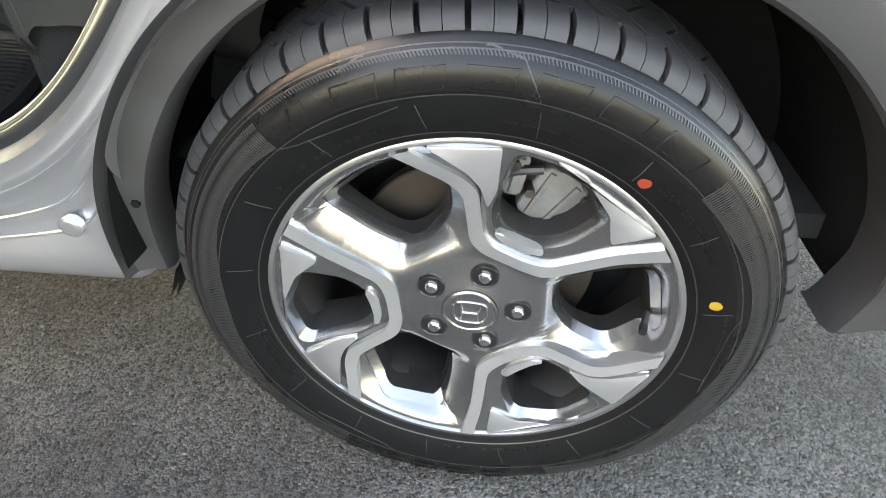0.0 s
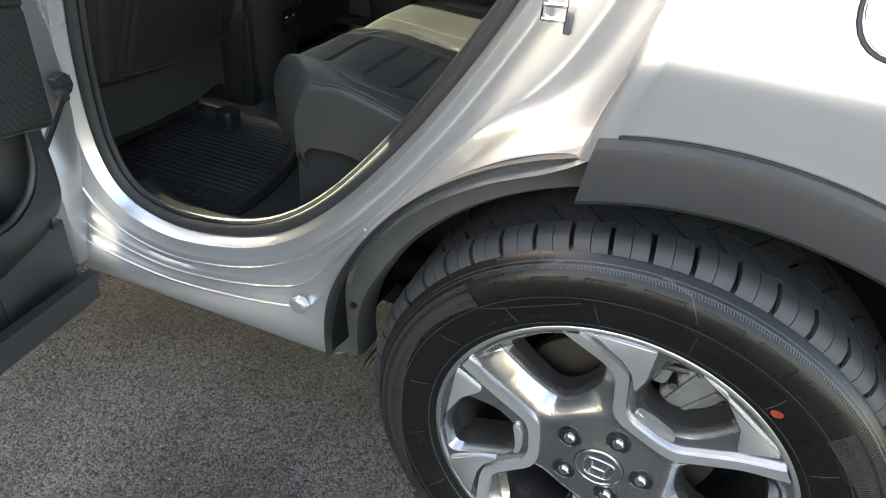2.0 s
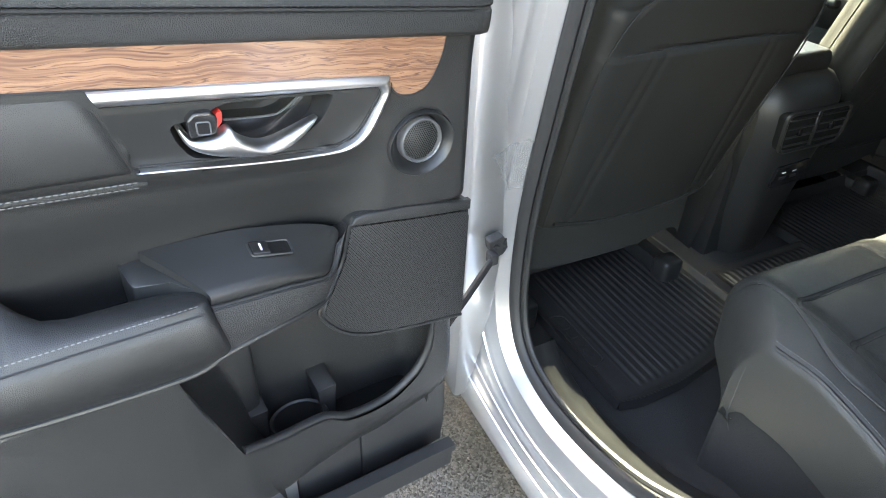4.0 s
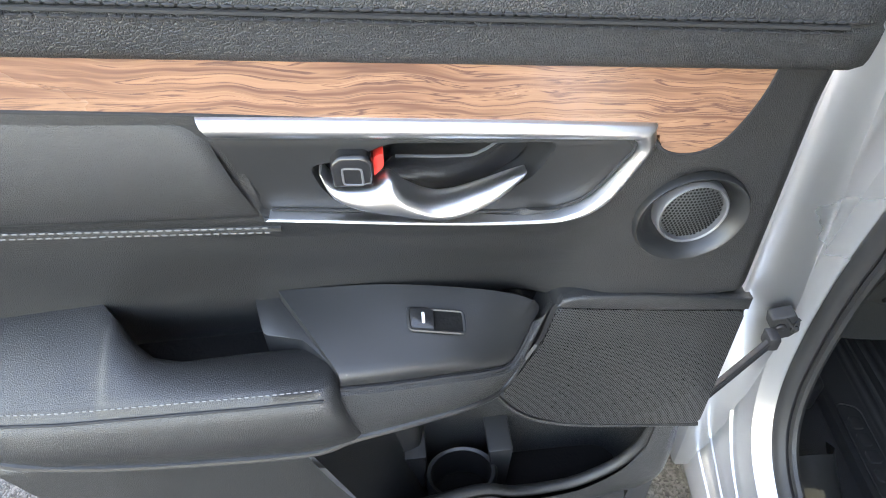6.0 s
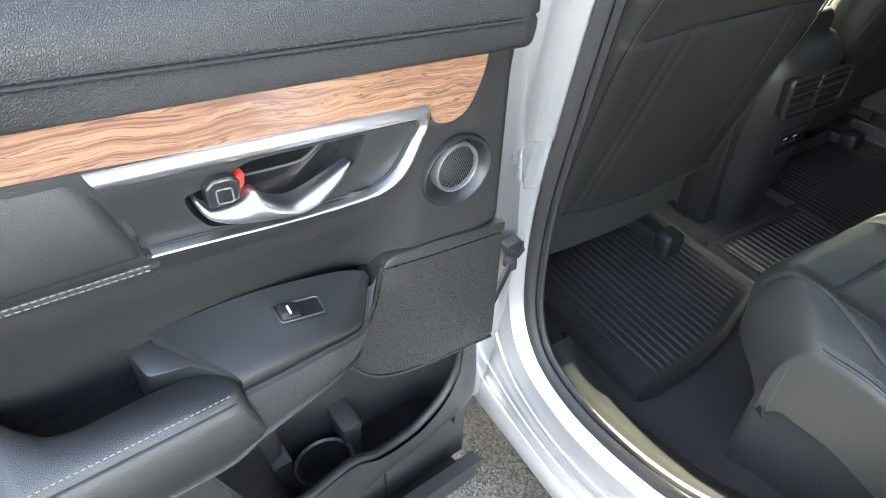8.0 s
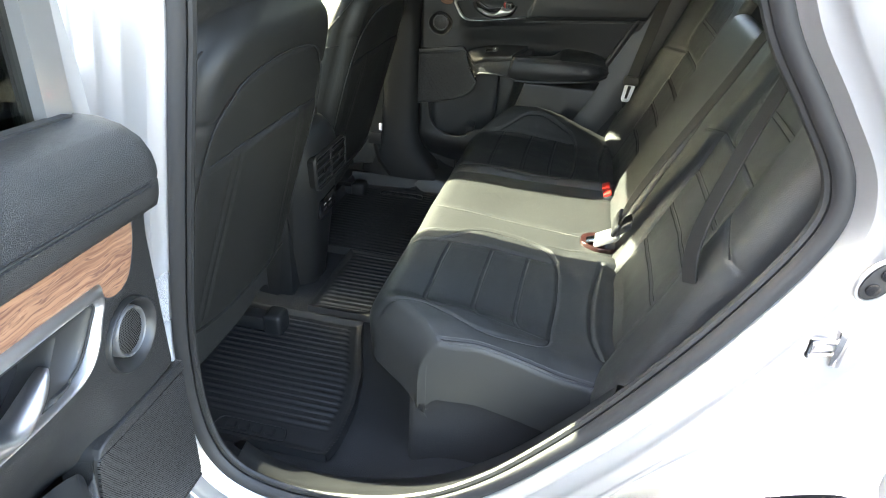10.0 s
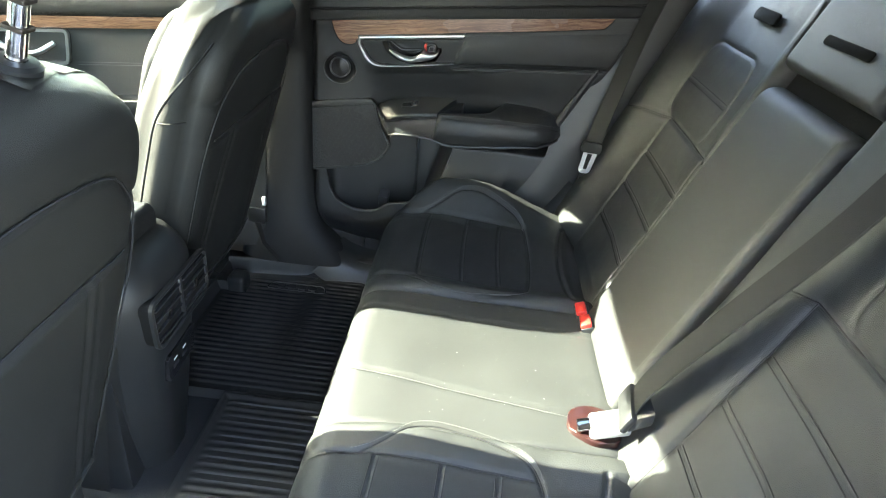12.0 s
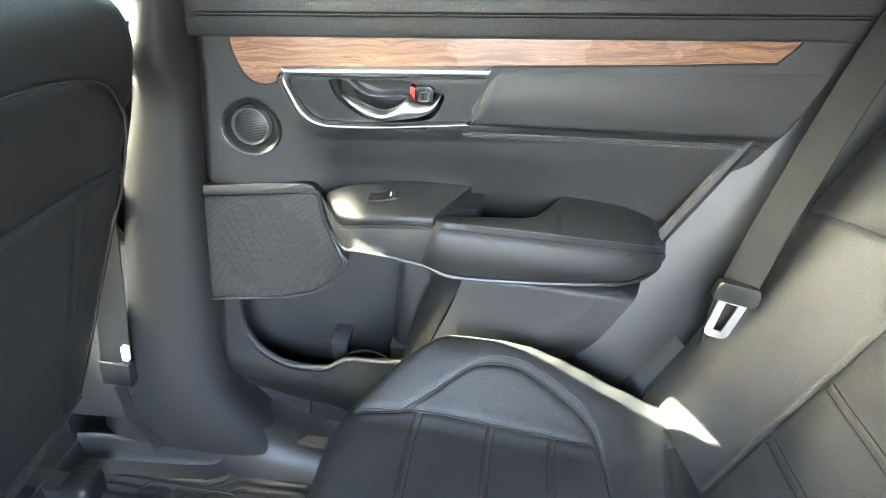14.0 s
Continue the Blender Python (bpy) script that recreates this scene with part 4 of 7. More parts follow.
    def vent_at(a, b, d):
        return Vector((-0.178 + a * math.cos(lean) + b * math.sin(lean), 0.102 + d, 1.02 - a * math.sin(lean) + b * math.cos(lean)))
    bm = prism(oval(0.0125, 0.0235), 0.004, -0.005, vent_at, 0.002)
    part("jamb_vent", bm, SEAL, car, "oval black rubber vent")
    for b in (-0.010, 0.010):
        part("vent_bump", prism([(p, q + b) for p, q in oval(0.0065, 0.0072, 18)], -0.003, -0.008, vent_at, 0.002, 2), GLOSS_BLACK, car)
    part("vent_rim", sweep([vent_at(p, q, -0.002) for p, q in oval(0.0150, 0.0260)], ring_profile(0.0024, 6), closed=True, up=(0, 1, 0)), PAINT, car)
    bm = revolve([(0.016, 0.004), (0.0148, -0.002), (0.011, -0.003), (0.0005, -0.0032)], 28, lambda a, b, d: Vector((-0.155 + a, 0.102 + d, 1.095 + b)))
    part("jamb_cap", bm, PAINT, car, "round silver cap")
    # fuel door
    cx, cz = 0.16, 1.055
    sq = rounded([(cx - 0.088, cz - 0.085), (cx + 0.088, cz - 0.085), (cx + 0.088, cz + 0.085), (cx - 0.088, cz + 0.085)], 0.045, 6)
    bm = prism(sq, 0.01, -0.0035, lambda a, b, d: Vector((a, skin_y(a, b) + d, b)), 0.001)
    part("fuel_door", bm, PAINT, car, "silver fuel filler flap")
    bm = sweep([Vector((a, skin_y(a, b) - 0.0012, b)) for a, b in rounded([(cx - 0.091, cz - 0.088), (cx + 0.091, cz - 0.088), (cx + 0.091, cz + 0.088), (cx - 0.091, cz + 0.088)], 0.047, 8)], ring_profile(0.0022, 6), closed=True, up=(0, 1, 0))
    part("flap_gap", bm, SEAL, car)
    # rear bumper with dark lower cladding
    bm = sheet(lambda u, v: Vector((0.425 + 0.02 * (1 - v) + 0.62 * u, -0.032 + 0.012 * (1 - v) + 0.16 * max(0, u - 0.35) ** 2 + 0.03 * max(0, 0.2 - v), 0.394 + 0.30 * 0.1 * u + 0.195 * v)), steps(0, 1, 14), steps(0, 1, 12))
    part("bumper_cladding", bm, GREY_PLASTIC, car, "matt dark grey lower bumper")
    part("bumper_seam", sweep([Vector((0.395 + 0.05 * k, -0.0355 + 0.0008 * k * k, 0.592 + 0.004 * k)) for k in range(9)], ring_profile(0.0022, 6), up=(0, 1, 0)), SEAL, car)
    bm = block(0.404, 0.56, -0.041, -0.02, 0.550, 0.582, 0.004)
    bezel = part("reflector_bezel", bm, GREY_PLASTIC, car, "small dark side reflector housing")
    bm = block(0.415, 0.55, -0.0435, -0.03, 0.556, 0.576, 0.002)
    part("reflector", bm, PLASTIC, bezel)
    # skin forward of the opening and the far side, roof, floor pan, ends
    bm = block(-2.6, -1.09, 0.02, 0.06, 0.30, 0.66, 0.004)
    part("front_door_skin", bm, PAINT, car)
    bm = block(-2.6, -1.06, -0.02, 0.05, 0.20, 0.33, 0.01)
    part("rocker_cladding", bm, GREY_PLASTIC, car, "matt dark grey rocker cladding")
    bm = block(-1.10, -1.045, 0.06, 0.16, 0.30, 1.50, 0.008)
    part("b_pillar", bm, PAINT, car, "silver painted centre pillar")
    bm = block(-3.6, 1.0, 1.80, 1.84, 0.26, 1.10, 0.004)
    part("far_side_panel", bm, PAINT, car)
    roof = [(-1.72, 1.575), (-1.5, 1.62), (-1.0, 1.655), (-0.3, 1.66), (0.3, 1.635), (0.85, 1.575)]
    def roof_z(x):
        for (x0, z0), (x1, z1) in zip(roof, roof[1:]):
            if x <= x1:
                return z0 + (z1 - z0) * (x - x0) / (x1 - x0)
        return roof[-1][1]
    bm = sheet(lambda x, v: Vector((x, 0.18 + 1.47 * v, roof_z(x) - 0.09 * (2 * v - 1) ** 4)), steps(-1.72, 0.85, 20), steps(0, 1, 14))
    part("roof", bm, PAINT, car, "silver car roof", 70)
    bm = sheet(lambda x, v: Vector((x, 0.19 + 1.45 * v, roof_z(x) - 0.035 - 0.09 * (2 * v - 1) ** 4)), steps(-1.71, 0.84, 20), steps(0, 1, 14))
    part("headliner", bm, HEADLINER, car, "pale cloth headliner", 70)
    for y0, y1 in ((0.13, 0.20), (1.63, 1.70)):
        bm = sweep([Vector((x, (y0 + y1) / 2, z)) for x, z in ((-2.45, 1.06), (-2.0, 1.37), (-1.72, 1.53), (-1.0, 1.565), (-0.2, 1.565), (0.4, 1.52), (0.85, 1.45))], ring_profile(0.04, 10), up=(0, 1, 0))
        part("roof_rail", bm, PILLAR_GREY, car)
    for y0, y1 in ((0.02, 0.14), (1.69, 1.81)):
        bm = prism([(-0.02, 1.10), (0.28, 1.12), (0.34, 1.54), (-0.16, 1.54), (-0.17, 1.35)], y0 + 0.05, y1 + (0 if y0 < 1 else -0.05), lambda a, b, d: Vector((a, d, b)))
        part("rear_pillar", bm, PILLAR_GREY, car, "dark grey rear pillar trim")
    bm = block(0.93, 0.99, 0.06, 1.77, 0.36, 1.16)
    part("tailgate", bm, PILLAR_GREY, car)
    bm = block(-0.30, 0.95, 0.14, 1.69, 0.40, 0.44)
    part("floor_pan", bm, CARPET, car)
    bm = block(-1.02, 0.0, 0.36, 1.66, 0.20, 0.26)
    part("underbody", bm, LINER_AND_SHADE, car)
    bm = block(-2.62, -1.95, 0.12, 1.71, 0.30, 1.0, 0.05, 3)
    part("dashboard", bm, PLASTIC, car, "black dashboard")
    bm = block(-3.6, -2.45, 0.05, 1.79, 0.5, 0.99, 0.06, 3)
    part("bonnet", bm, PAINT, car, "silver bonnet")
    bm = sheet(lambda u, v: Vector((-2.47 + 0.75 * u, 0.2 + 1.43 * v, 1.02 + 0.53 * u - 0.04 * (2 * v - 1) ** 2)), steps(0, 1, 6), steps(0, 1, 8))
    part("windscreen", bm, CLEAR_GLASS, car, "green-tinted windscreen")
    for y in (0.10, 1.735):
        bm = sheet(lambda u, v: Vector((-2.2 + 1.05 * u + 0.25 * v * (1 - u), y + (0.08 if y < 1 else -0.08) * v, 1.06 + 0.45 * v)), steps(0, 1, 4), steps(0, 1, 4))
        part("front_side_glass", bm, CLEAR_GLASS, car, "green-tinted side glass")
        bm = sheet(lambda u, v: Vector((0.25 + 0.6 * u, y + (0.06 if y < 1 else -0.06) * v, 1.14 + 0.36 * v)), steps(0, 1, 3), steps(0, 1, 3))
        part("quarter_glass", bm, DARK_GLASS, car, "dark privacy glass")
    bm = sheet(lambda u, v: Vector((0.96 - 0.12 * v, 0.2 + 1.43 * u, 1.15 + 0.38 * v)), steps(0, 1, 3), steps(0, 1, 3))
    part("rear_glass", bm, DARK_GLASS, car, "dark rear window")
    for y0, y1 in ((0.06, 0.14), (1.69, 1.77)):
        bm = block(-2.6, -1.12, y0, y1, 0.26, 1.05, 0.01)
        part("front_door_shell", bm, PLASTIC, car)
    settle(car)
    return car


build_shell()


# ---- cabin floor and trims ----
def table0(pairs, x):
    """Eased interpolation through (x, y) pairs."""
    for (x0, y0), (x1, y1) in zip(pairs, pairs[1:]):
        if x <= x1:
            return y0 + (y1 - y0) * (0.35 * ease(x, x0, x1) + 0.65 * (x - x0) / (x1 - x0))
    return pairs[-1][1]


def build_cabin():
    cab = thing("cabin_floor", "black carpeted cabin floor with sill trims", "car floor", (-0.9, MID, 0.3), kind="structure")
    def floor_z(x, y):
        z = 0.328 + 0.03 * bell(y, MID, 0.16)
        z += 0.075 * ease(x, -0.80, -0.62) + 0.04 * ease(abs(y - MID), 0.60, 0.70)
        return z + 0.0025 * noise.noise(Vector((x * 14, y * 14, 0)))
    bm = sheet(lambda x, y: Vector((x, y, floor_z(x, y))), steps(-1.98, -0.28, 60), steps(0.17, 1.66, 56))
    part("carpet", bm, CARPET, cab, "black pile carpet")
    # inner sill trims follow the opening on the near side
    def sill(side):
        sel = [i for i in range(len(RING) // 2) if RING[i][1] < 0.74 and RING_N[i].y < 0.55 and RING[i][0] > -0.985]
        prof = [(-0.016, 0.164), (-0.004, 0.178), (0.002, 0.196), (0.008, 0.226), (0.045, 0.250), (0.09, 0.262)]
        def f(i, j):
            d, y = prof[j]
            p = Vector(RING[sel[i]]) + RING_N[sel[i]] * (d - 0.006)
            return Vector((p.x, y if side < 0 else ym(y), p.y))
        return sheet(f, range(len(sel)), range(len(prof)))
    part("sill_trim", sill(-1), PLASTIC, cab, "black plastic sill trim", 60)
    part("sill_trim", sill(1), PLASTIC, cab, "black plastic sill trim", 60)
    settle(cab)
    # far centre pillar with its flared foot
    pil = thing("pillar_trim", "dark grey plastic centre pillar trim", "pillar trim", (-1.12, 1.6, 0.4), kind="structure")
    rear_x = [(0.40, -0.93), (0.453, -0.978), (0.503, -1.027), (0.59, -1.044), (0.71, -1.049), (0.886, -1.051), (1.092, -1.045), (1.5, -0.99)]
    front_x = [(0.40, -1.26), (0.55, -1.215), (0.721, -1.182), (0.854, -1.166), (0.957, -1.139), (1.088, -1.100), (1.5, -1.04)]
    def col(v, a):
        z = 0.40 + 1.14 * v
        x0, x1 = table0(front_x, z), table0(rear_x, z)
        r = 0.064 + 0.015 * (1 - ease(z, 0.42, 0.65)) + 0.030 * ease(z, 0.985, 1.03)
        c, s = math.cos(a), math.sin(a)
        return Vector(((x0 + x1) / 2 + (x1 - x0) / 2 * abs(c) ** 0.6 * (1 if c > 0 else -1), 1.675 - r * abs(s) ** 0.5 * 1.3, z))
    part("pillar", sheet(col, steps(0, 1, 40), steps(0, math.pi, 24)), PILLAR_GREY, pil, "", 60)
    settle(pil)
    # quarter trims beside the seat backs
    for side in (1, -1):
        q = thing("quarter_trim", "grey plastic trim beside the rear seat", "side trim", (-0.3, MID + side * 0.66, 0.6), kind="structure")
        def f(u, v):
            v = v if side > 0 else 0.52 + 0.48 * v
            x0, z0 = ((-0.645 if side > 0 else -0.42) + 0.40 * v ** 0.9, 0.50 + 0.72 * v)
            x = x0 + (0.55 if side > 0 else 0.2) * u
            y = 1.60 + 0.035 * u - 0.02 * math.sin(math.pi * min(1, u * 3)) + 0.03 * v
            return Vector((x, y if side > 0 else ym(y), z0))
        part("panel", sheet(f, steps(0, 1, 16), steps(0, 1, 20)), TRIM_GREY, q)
        edge = [f(0, v) + Vector((-0.004, -0.004 * side, 0)) for v in steps(0, 1, 24)]
        part("edge_welt", sweep(edge, ring_profile(0.009, 8), up=(0, 1, 0)), SEAL, q, "black rubber welt")
        settle(q)


build_cabin()


# ---- doors ----
def table(pairs, x):
    """Straight interpolation through (x, y) pairs."""
    if x <= pairs[0][0]:
        return pairs[0][1]
    for (x0, y0), (x1, y1) in zip(pairs, pairs[1:]):
        if x <= x1:
            return y0 + (y1 - y0) * (x - x0) / (x1 - x0)
    return pairs[-1][1]


REAR_EDGE = [(0.40, 0.34), (0.55, 0.40), (0.67, 0.462), (0.80, 0.532), (1.01, 0.648), (1.16, 0.715)]
POCKET_RIM = [(-0.038, 0.690), (-0.034, 0.660), (-0.027, 0.622), (-0.007, 0.590), (0.020, 0.573), (0.046, 0.565), (0.081, 0.566), (0.105, 0.572), (0.118, 0.580), (0.138, 0.597), (0.162, 0.605), (0.208, 0.619), (0.252, 0.638)]
POCKET_TOP = [(0.270, 0.690), (0.284, 0.730), (0.296, 0.776), (0.300, 0.800), (0.150, 0.812), (0.118, 0.768), (0.060, 0.722), (-0.036, 0.702)]
POCKET_EDGE = [(p.x, p.y) for p in smooth_line([(a, b, 0) for a, b in POCKET_RIM], 4)] + POCKET_TOP
TRIM_FOOT = [(-0.066, 0.500), (-0.060, 0.475), (-0.035, 0.458), (0.05, 0.447), (0.2, 0.452), (0.283, 0.473), (0.344, 0.50), (0.40, 0.565), (0.444, 0.63)]
TRIM_FRONT = [(-0.066, -0.014), (0.0, -0.010), (0.10, -0.002), (0.16, 0.010), (0.25, 0.036), (0.30, 0.041), (0.60, 0.036)]
HOLLOW = rounded([(0.250, 1.0245), (0.226, 1.0275), (0.203, 1.0365), (0.104, 1.0265), (0.116, 1.004), (0.128, 0.9945), (0.149, 0.983), (0.178, 0.9795), (0.206, 0.9825), (0.236, 0.9915), (0.246, 1.008)], 0.006, 4)
# switch plate: back edge, crease and lower border, from its heel to its tip, as (along, inwards, height)
PLATE_BACK = [(0.295, -0.018, 0.900), (0.269, -0.018, 0.8995), (0.211, -0.016, 0.897), (0.149, -0.013, 0.886), (0.119, -0.011, 0.877), (0.105, -0.0095, 0.870)]
PLATE_CREASE = [(0.257, 0.041, 0.881), (0.216, 0.038, 0.8755), (0.176, 0.031, 0.869), (0.150, 0.023, 0.863), (0.122, 0.006, 0.860), (0.1045, -0.0095, 0.8695)]
PLATE_BORDER = [(0.254, 0.049, 0.868), (0.217, 0.045, 0.862), (0.176, 0.038, 0.854), (0.150, 0.031, 0.8455), (0.126, 0.019, 0.838), (0.106, -0.003, 0.856)]
SKIRT_HEM = [(0.251, 0.056, 0.815), (0.204, 0.050, 0.815), (0.157, 0.037, 0.811), (0.133, 0.020, 0.803), (0.114, 0.006, 0.820), (0.0925, -0.003, 0.872)]
ARM_BACK = [(0.262, 0.002, 0.856), (0.282, 0.004, 0.859), (0.315, 0.011, 0.868), (0.363, 0.020, 0.877), (0.382, 0.018, 0.882), (0.396, 0.009, 0.892), (0.408, -0.006, 0.901), (0.420, -0.020, 0.904), (0.460, -0.020, 0.902), (0.500, -0.020, 0.899), (0.535, -0.020, 0.889), (0.553, -0.020, 0.876), (0.566, -0.020, 0.862)]
ARM_STITCH = [(0.262, 0.059, 0.875), (0.31, 0.059, 0.876), (0.367, 0.058, 0.877), (0.44, 0.055, 0.876), (0.50, 0.048, 0.874), (0.535, 0.034, 0.868), (0.553, 0.014, 0.860), (0.566, -0.012, 0.852)]
ARM_BEAD = [(0.251, 0.055, 0.812), (0.288, 0.058, 0.804), (0.39, 0.058, 0.811), (0.466, 0.055, 0.819), (0.51, 0.046, 0.823), (0.546, 0.020, 0.830), (0.566, -0.016, 0.836)]


def belt_z(lx):
    return 1.063 + 0.105 * lx


def along(points, k):
    """The point a share k along a smooth line."""
    line = smooth_line(points, 8)
    s = min(max(k, 0), 1) * (len(line) - 1)
    i = min(int(s), len(line) - 2)
    return line[i].lerp(line[i + 1], s - i)


def smooth_line_2d(points):
    return [(p.x, p.y) for p in smooth_line([(a, b, 0) for a, b in points], 5)]


def at_x(points, x):
    """(inwards, height) of a line of (along, inwards, height) at a place along the door."""
    return table([(p[0], p[1]) for p in points], x), table([(p[0], p[2]) for p in points], x)


def inside_loop(loop, a, b):
    c, k = False, len(loop)
    for i in range(k):
        (x0, z0), (x1, z1) = loop[i], loop[(i + 1) % k]
        if (z0 > b) != (z1 > b) and a < (x1 - x0) * (b - z0) / (z1 - z0) + x0:
            c = not c
    return c


def nearest_on(loop, a, b):
    p, best, where = Vector((a, b)), 1e9, None
    for u, v in zip(loop, loop[1:] + loop[:1]):
        u, v = Vector(u), Vector(v)
        w = v - u
        q = u + w * min(1, max(0, (p - u).dot(w) / max(1e-12, w.length_squared)))
        if (q - p).length < best:
            best, where = (q - p).length, q
    return where.x, where.y


def cut_sheet(grid, loop, place):
    """A sheet over a grid of (a, b) places with the loop cut out; place maps (a, b) to the world."""
    n, m = len(grid), len(grid[0])
    lo_a, hi_a = min(p[0] for p in loop), max(p[0] for p in loop)
    lo_b, hi_b = min(p[1] for p in loop), max(p[1] for p in loop)
    def gone(p):
        return lo_a < p[0] < hi_a and lo_b < p[1] < hi_b and inside_loop(loop, *p)
    out = [[gone(p) for p in row] for row in grid]
    bm = bmesh.new()
    made = {}
    def vert(i, j):
        if (i, j) not in made:
            p = nearest_on(loop, *grid[i][j]) if out[i][j] else grid[i][j]
            made[i, j] = bm.verts.new(place(*p))
        return made[i, j]
    for i in range(n - 1):
        for j in range(m - 1):
            q = ((i, j), (i + 1, j), (i + 1, j + 1), (i, j + 1))
            if not all(out[a][b] for a, b in q):
                bm.faces.new([vert(a, b) for a, b in q])
    return bm


def trim_depth(lx, z):
    """How far the moulded trim stands inwards."""
    ledge = 0.966 + 0.118 * max(0, lx - 0.10)
    y = 0.009 * ease(z, ledge - 0.024, ledge + 0.004) * ease(lx, 0.05, 0.12) + 0.004 * ease(z, 1.02, 1.07)
    scoop = ease(lx, 0.045, 0.13) * (1 - ease(z, 0.885, ledge - 0.008))
    y -= 0.020 * scoop + 0.018 * scoop * (1 - ease(z, 0.835, 0.90))
    y -= 0.014 * (1 - ease(math.hypot(lx - 0.0025, z - 0.9505), 0.026, 0.037))
    foot = table(TRIM_FOOT, min(lx, 0.444))
    front = table(TRIM_FRONT, lx) + 0.006 * bell(z, foot + 0.10, 0.05) - 0.060 * (1 - ease(z, foot - 0.02, foot + 0.115)) ** 1.6
    y += (front - y) * (1 - ease(z, 0.79, 0.835))
    y -= 0.04 * (1 - ease(lx, 0.10, 0.14)) * ease(z, 0.685, 0.70) * (1 - ease(z, 0.835, 0.87))
    sill = 0.970 + 0.0965 * (lx - 0.079)
    y -= 0.012 * ease(lx, 0.068, 0.074) * (1 - ease(lx, 0.276, 0.284)) * ease(z, sill + 0.001, sill + 0.005) * (1 - ease(z, 1.03, 1.04))
    return y - 0.07 * ease(lx, 0.085, 0.105) * (1 - ease(lx, 0.255, 0.272)) * ease(z, 0.974 + 0.014 * ease(lx, 0.20, 0.262), 0.984 + 0.012 * ease(lx, 0.20, 0.262)) * (1 - ease(z, 1.036, 1.046))


def build_door(name, D, label, up, wood, mesh_mat, cell_mat, cell_top):
    """A rear door: D maps (along the door to the rear, inwards, height). up: a vector that points inwards."""
    door = thing(name, label, "car door", D(0.2, -0.08, 0.36))
    def P(q):
        return D(q[0], q[1], q[2])
    # painted shell with glass above
    shell_line = rounded([(-0.080, 0.352), (0.22, 0.368), (0.40, 0.46), (0.50, 0.60), (0.67, 0.90), (0.765, 1.10), (0.775, 1.19), (-0.080, 1.10)], [0.02, 0.1, 0.08, 0.1, 0.1, 0.05, 0.03, 0.02], 5)
    shell = part("shell", prism(shell_line, -0.17, -0.105, lambda a, b, d: D(a, d, b), 0.006), PAINT, door, "silver painted door shell")
    flange = rounded([(0.175, 0.366), (0.22, 0.368), (0.40, 0.46), (0.47, 0.56), (0.44, 0.56), (0.30, 0.50), (0.175, 0.495)], [0.003, 0.02, 0.02, 0.02, 0.02, 0.02, 0.003], 4)
    part("shell_flange", prism(flange, -0.095, -0.048, lambda a, b, d: D(a, d, b), 0.004), PAINT, shell)
    for lx0, lx1 in ((-0.080, 0.068), (0.0705, 0.1725)):
        plate_line = [(lx0, 0.354), (lx1, 0.362), (lx1, 0.494), (lx0, 0.491)]
        part("lower_plate", prism(plate_line, -0.095, -0.049, lambda a, b, d: D(a, d, b), 0.002), GREY_PLASTIC, shell, "dark grey plate under the trim")
    low = [(lx, table([(-0.085, 0.350), (0.2, 0.364), (0.30, 0.380), (0.40, 0.415), (0.47, 0.47)], lx)) for lx in steps(-0.068, 0.47, 24)]
    for nm, off, half, ly, mat in (("lower_strip", 0.022, 0.020, -0.012, SEAL), ("drip_seal", 0.050, 0.007, -0.004, SEAL)):
        bm = sweep([D(a, ly, b + off) for a, b in low], [(-0.012, -half), (0.008, -half), (0.011, -half * 0.6), (0.011, half * 0.6), (0.008, half), (-0.012, half)], up=(0, 0, 1))
        part(nm, bm, mat, shell, "black rubber sealing strip")
    zi = [(-0.055, 0.353), (0.10, 0.365), (0.224, 0.392), (0.334, 0.43), (0.47, 0.54)]
    zo = [(-0.062, 0.272), (0.166, 0.323), (0.375, 0.38), (0.47, 0.47)]
    prof = [(-0.030, 0, 0.01), (-0.040, 0, -0.004), (-0.060, 0, -0.012), (-0.090, 1, 0.035), (-0.104, 1, 0.010), (-0.112, 1, 0.0), (-0.150, 1, 0.0), (-0.172, 1, 0.04), (-0.172, 1, 0.2)]
    lows = steps(-0.062, 0.47, 30)
    bm = sheet(lambda i, j: D(lows[i], prof[j][0], table(zo if prof[j][1] else zi, lows[i]) + prof[j][2]), range(len(lows)), range(len(prof)))
    part("lower_cladding", bm, GREY_PLASTIC, shell, "matt dark grey lower door cladding", 40)
    glass_pts = [(-0.055, 1.09), (0.74, 1.17), (0.70, 1.33), (0.56, 1.475), (0.05, 1.49), (-0.02, 1.42)]
    part("window_pane", prism(glass_pts, -0.074, -0.070, lambda a, b, d: D(a, d + (b - 1.1) * 0.10, b)), DARK_GLASS, shell, "dark privacy glass pane")
    loop = rounded(glass_pts, 0.05, 4)
    part("window_frame", sweep([D(a, -0.072 + (b - 1.1) * 0.10, b) for a, b in loop], [(-0.018, -0.014), (0.018, -0.014), (0.018, 0.014), (-0.018, 0.014)], closed=True, up=up), PAINT, shell, "door window frame")
    bm = sweep([D(lx, -0.050, belt_z(lx) + 0.080) for lx in steps(-0.05, 0.70, 10)], [(-0.006, -0.006), (0.006, -0.006), (0.006, 0.006), (-0.006, 0.006)], up=up)
    part("window_seal", bm, SEAL, shell, "black window seal")
    # moulded trim with the pocket's mouth cut out
    us, vs = steps(0, 0.22, 64)[:-1] + steps(0.22, 1, 110), steps(0, 0.16, 20)[:-1] + steps(0.16, 0.50, 90)[:-1] + steps(0.50, 1, 80)
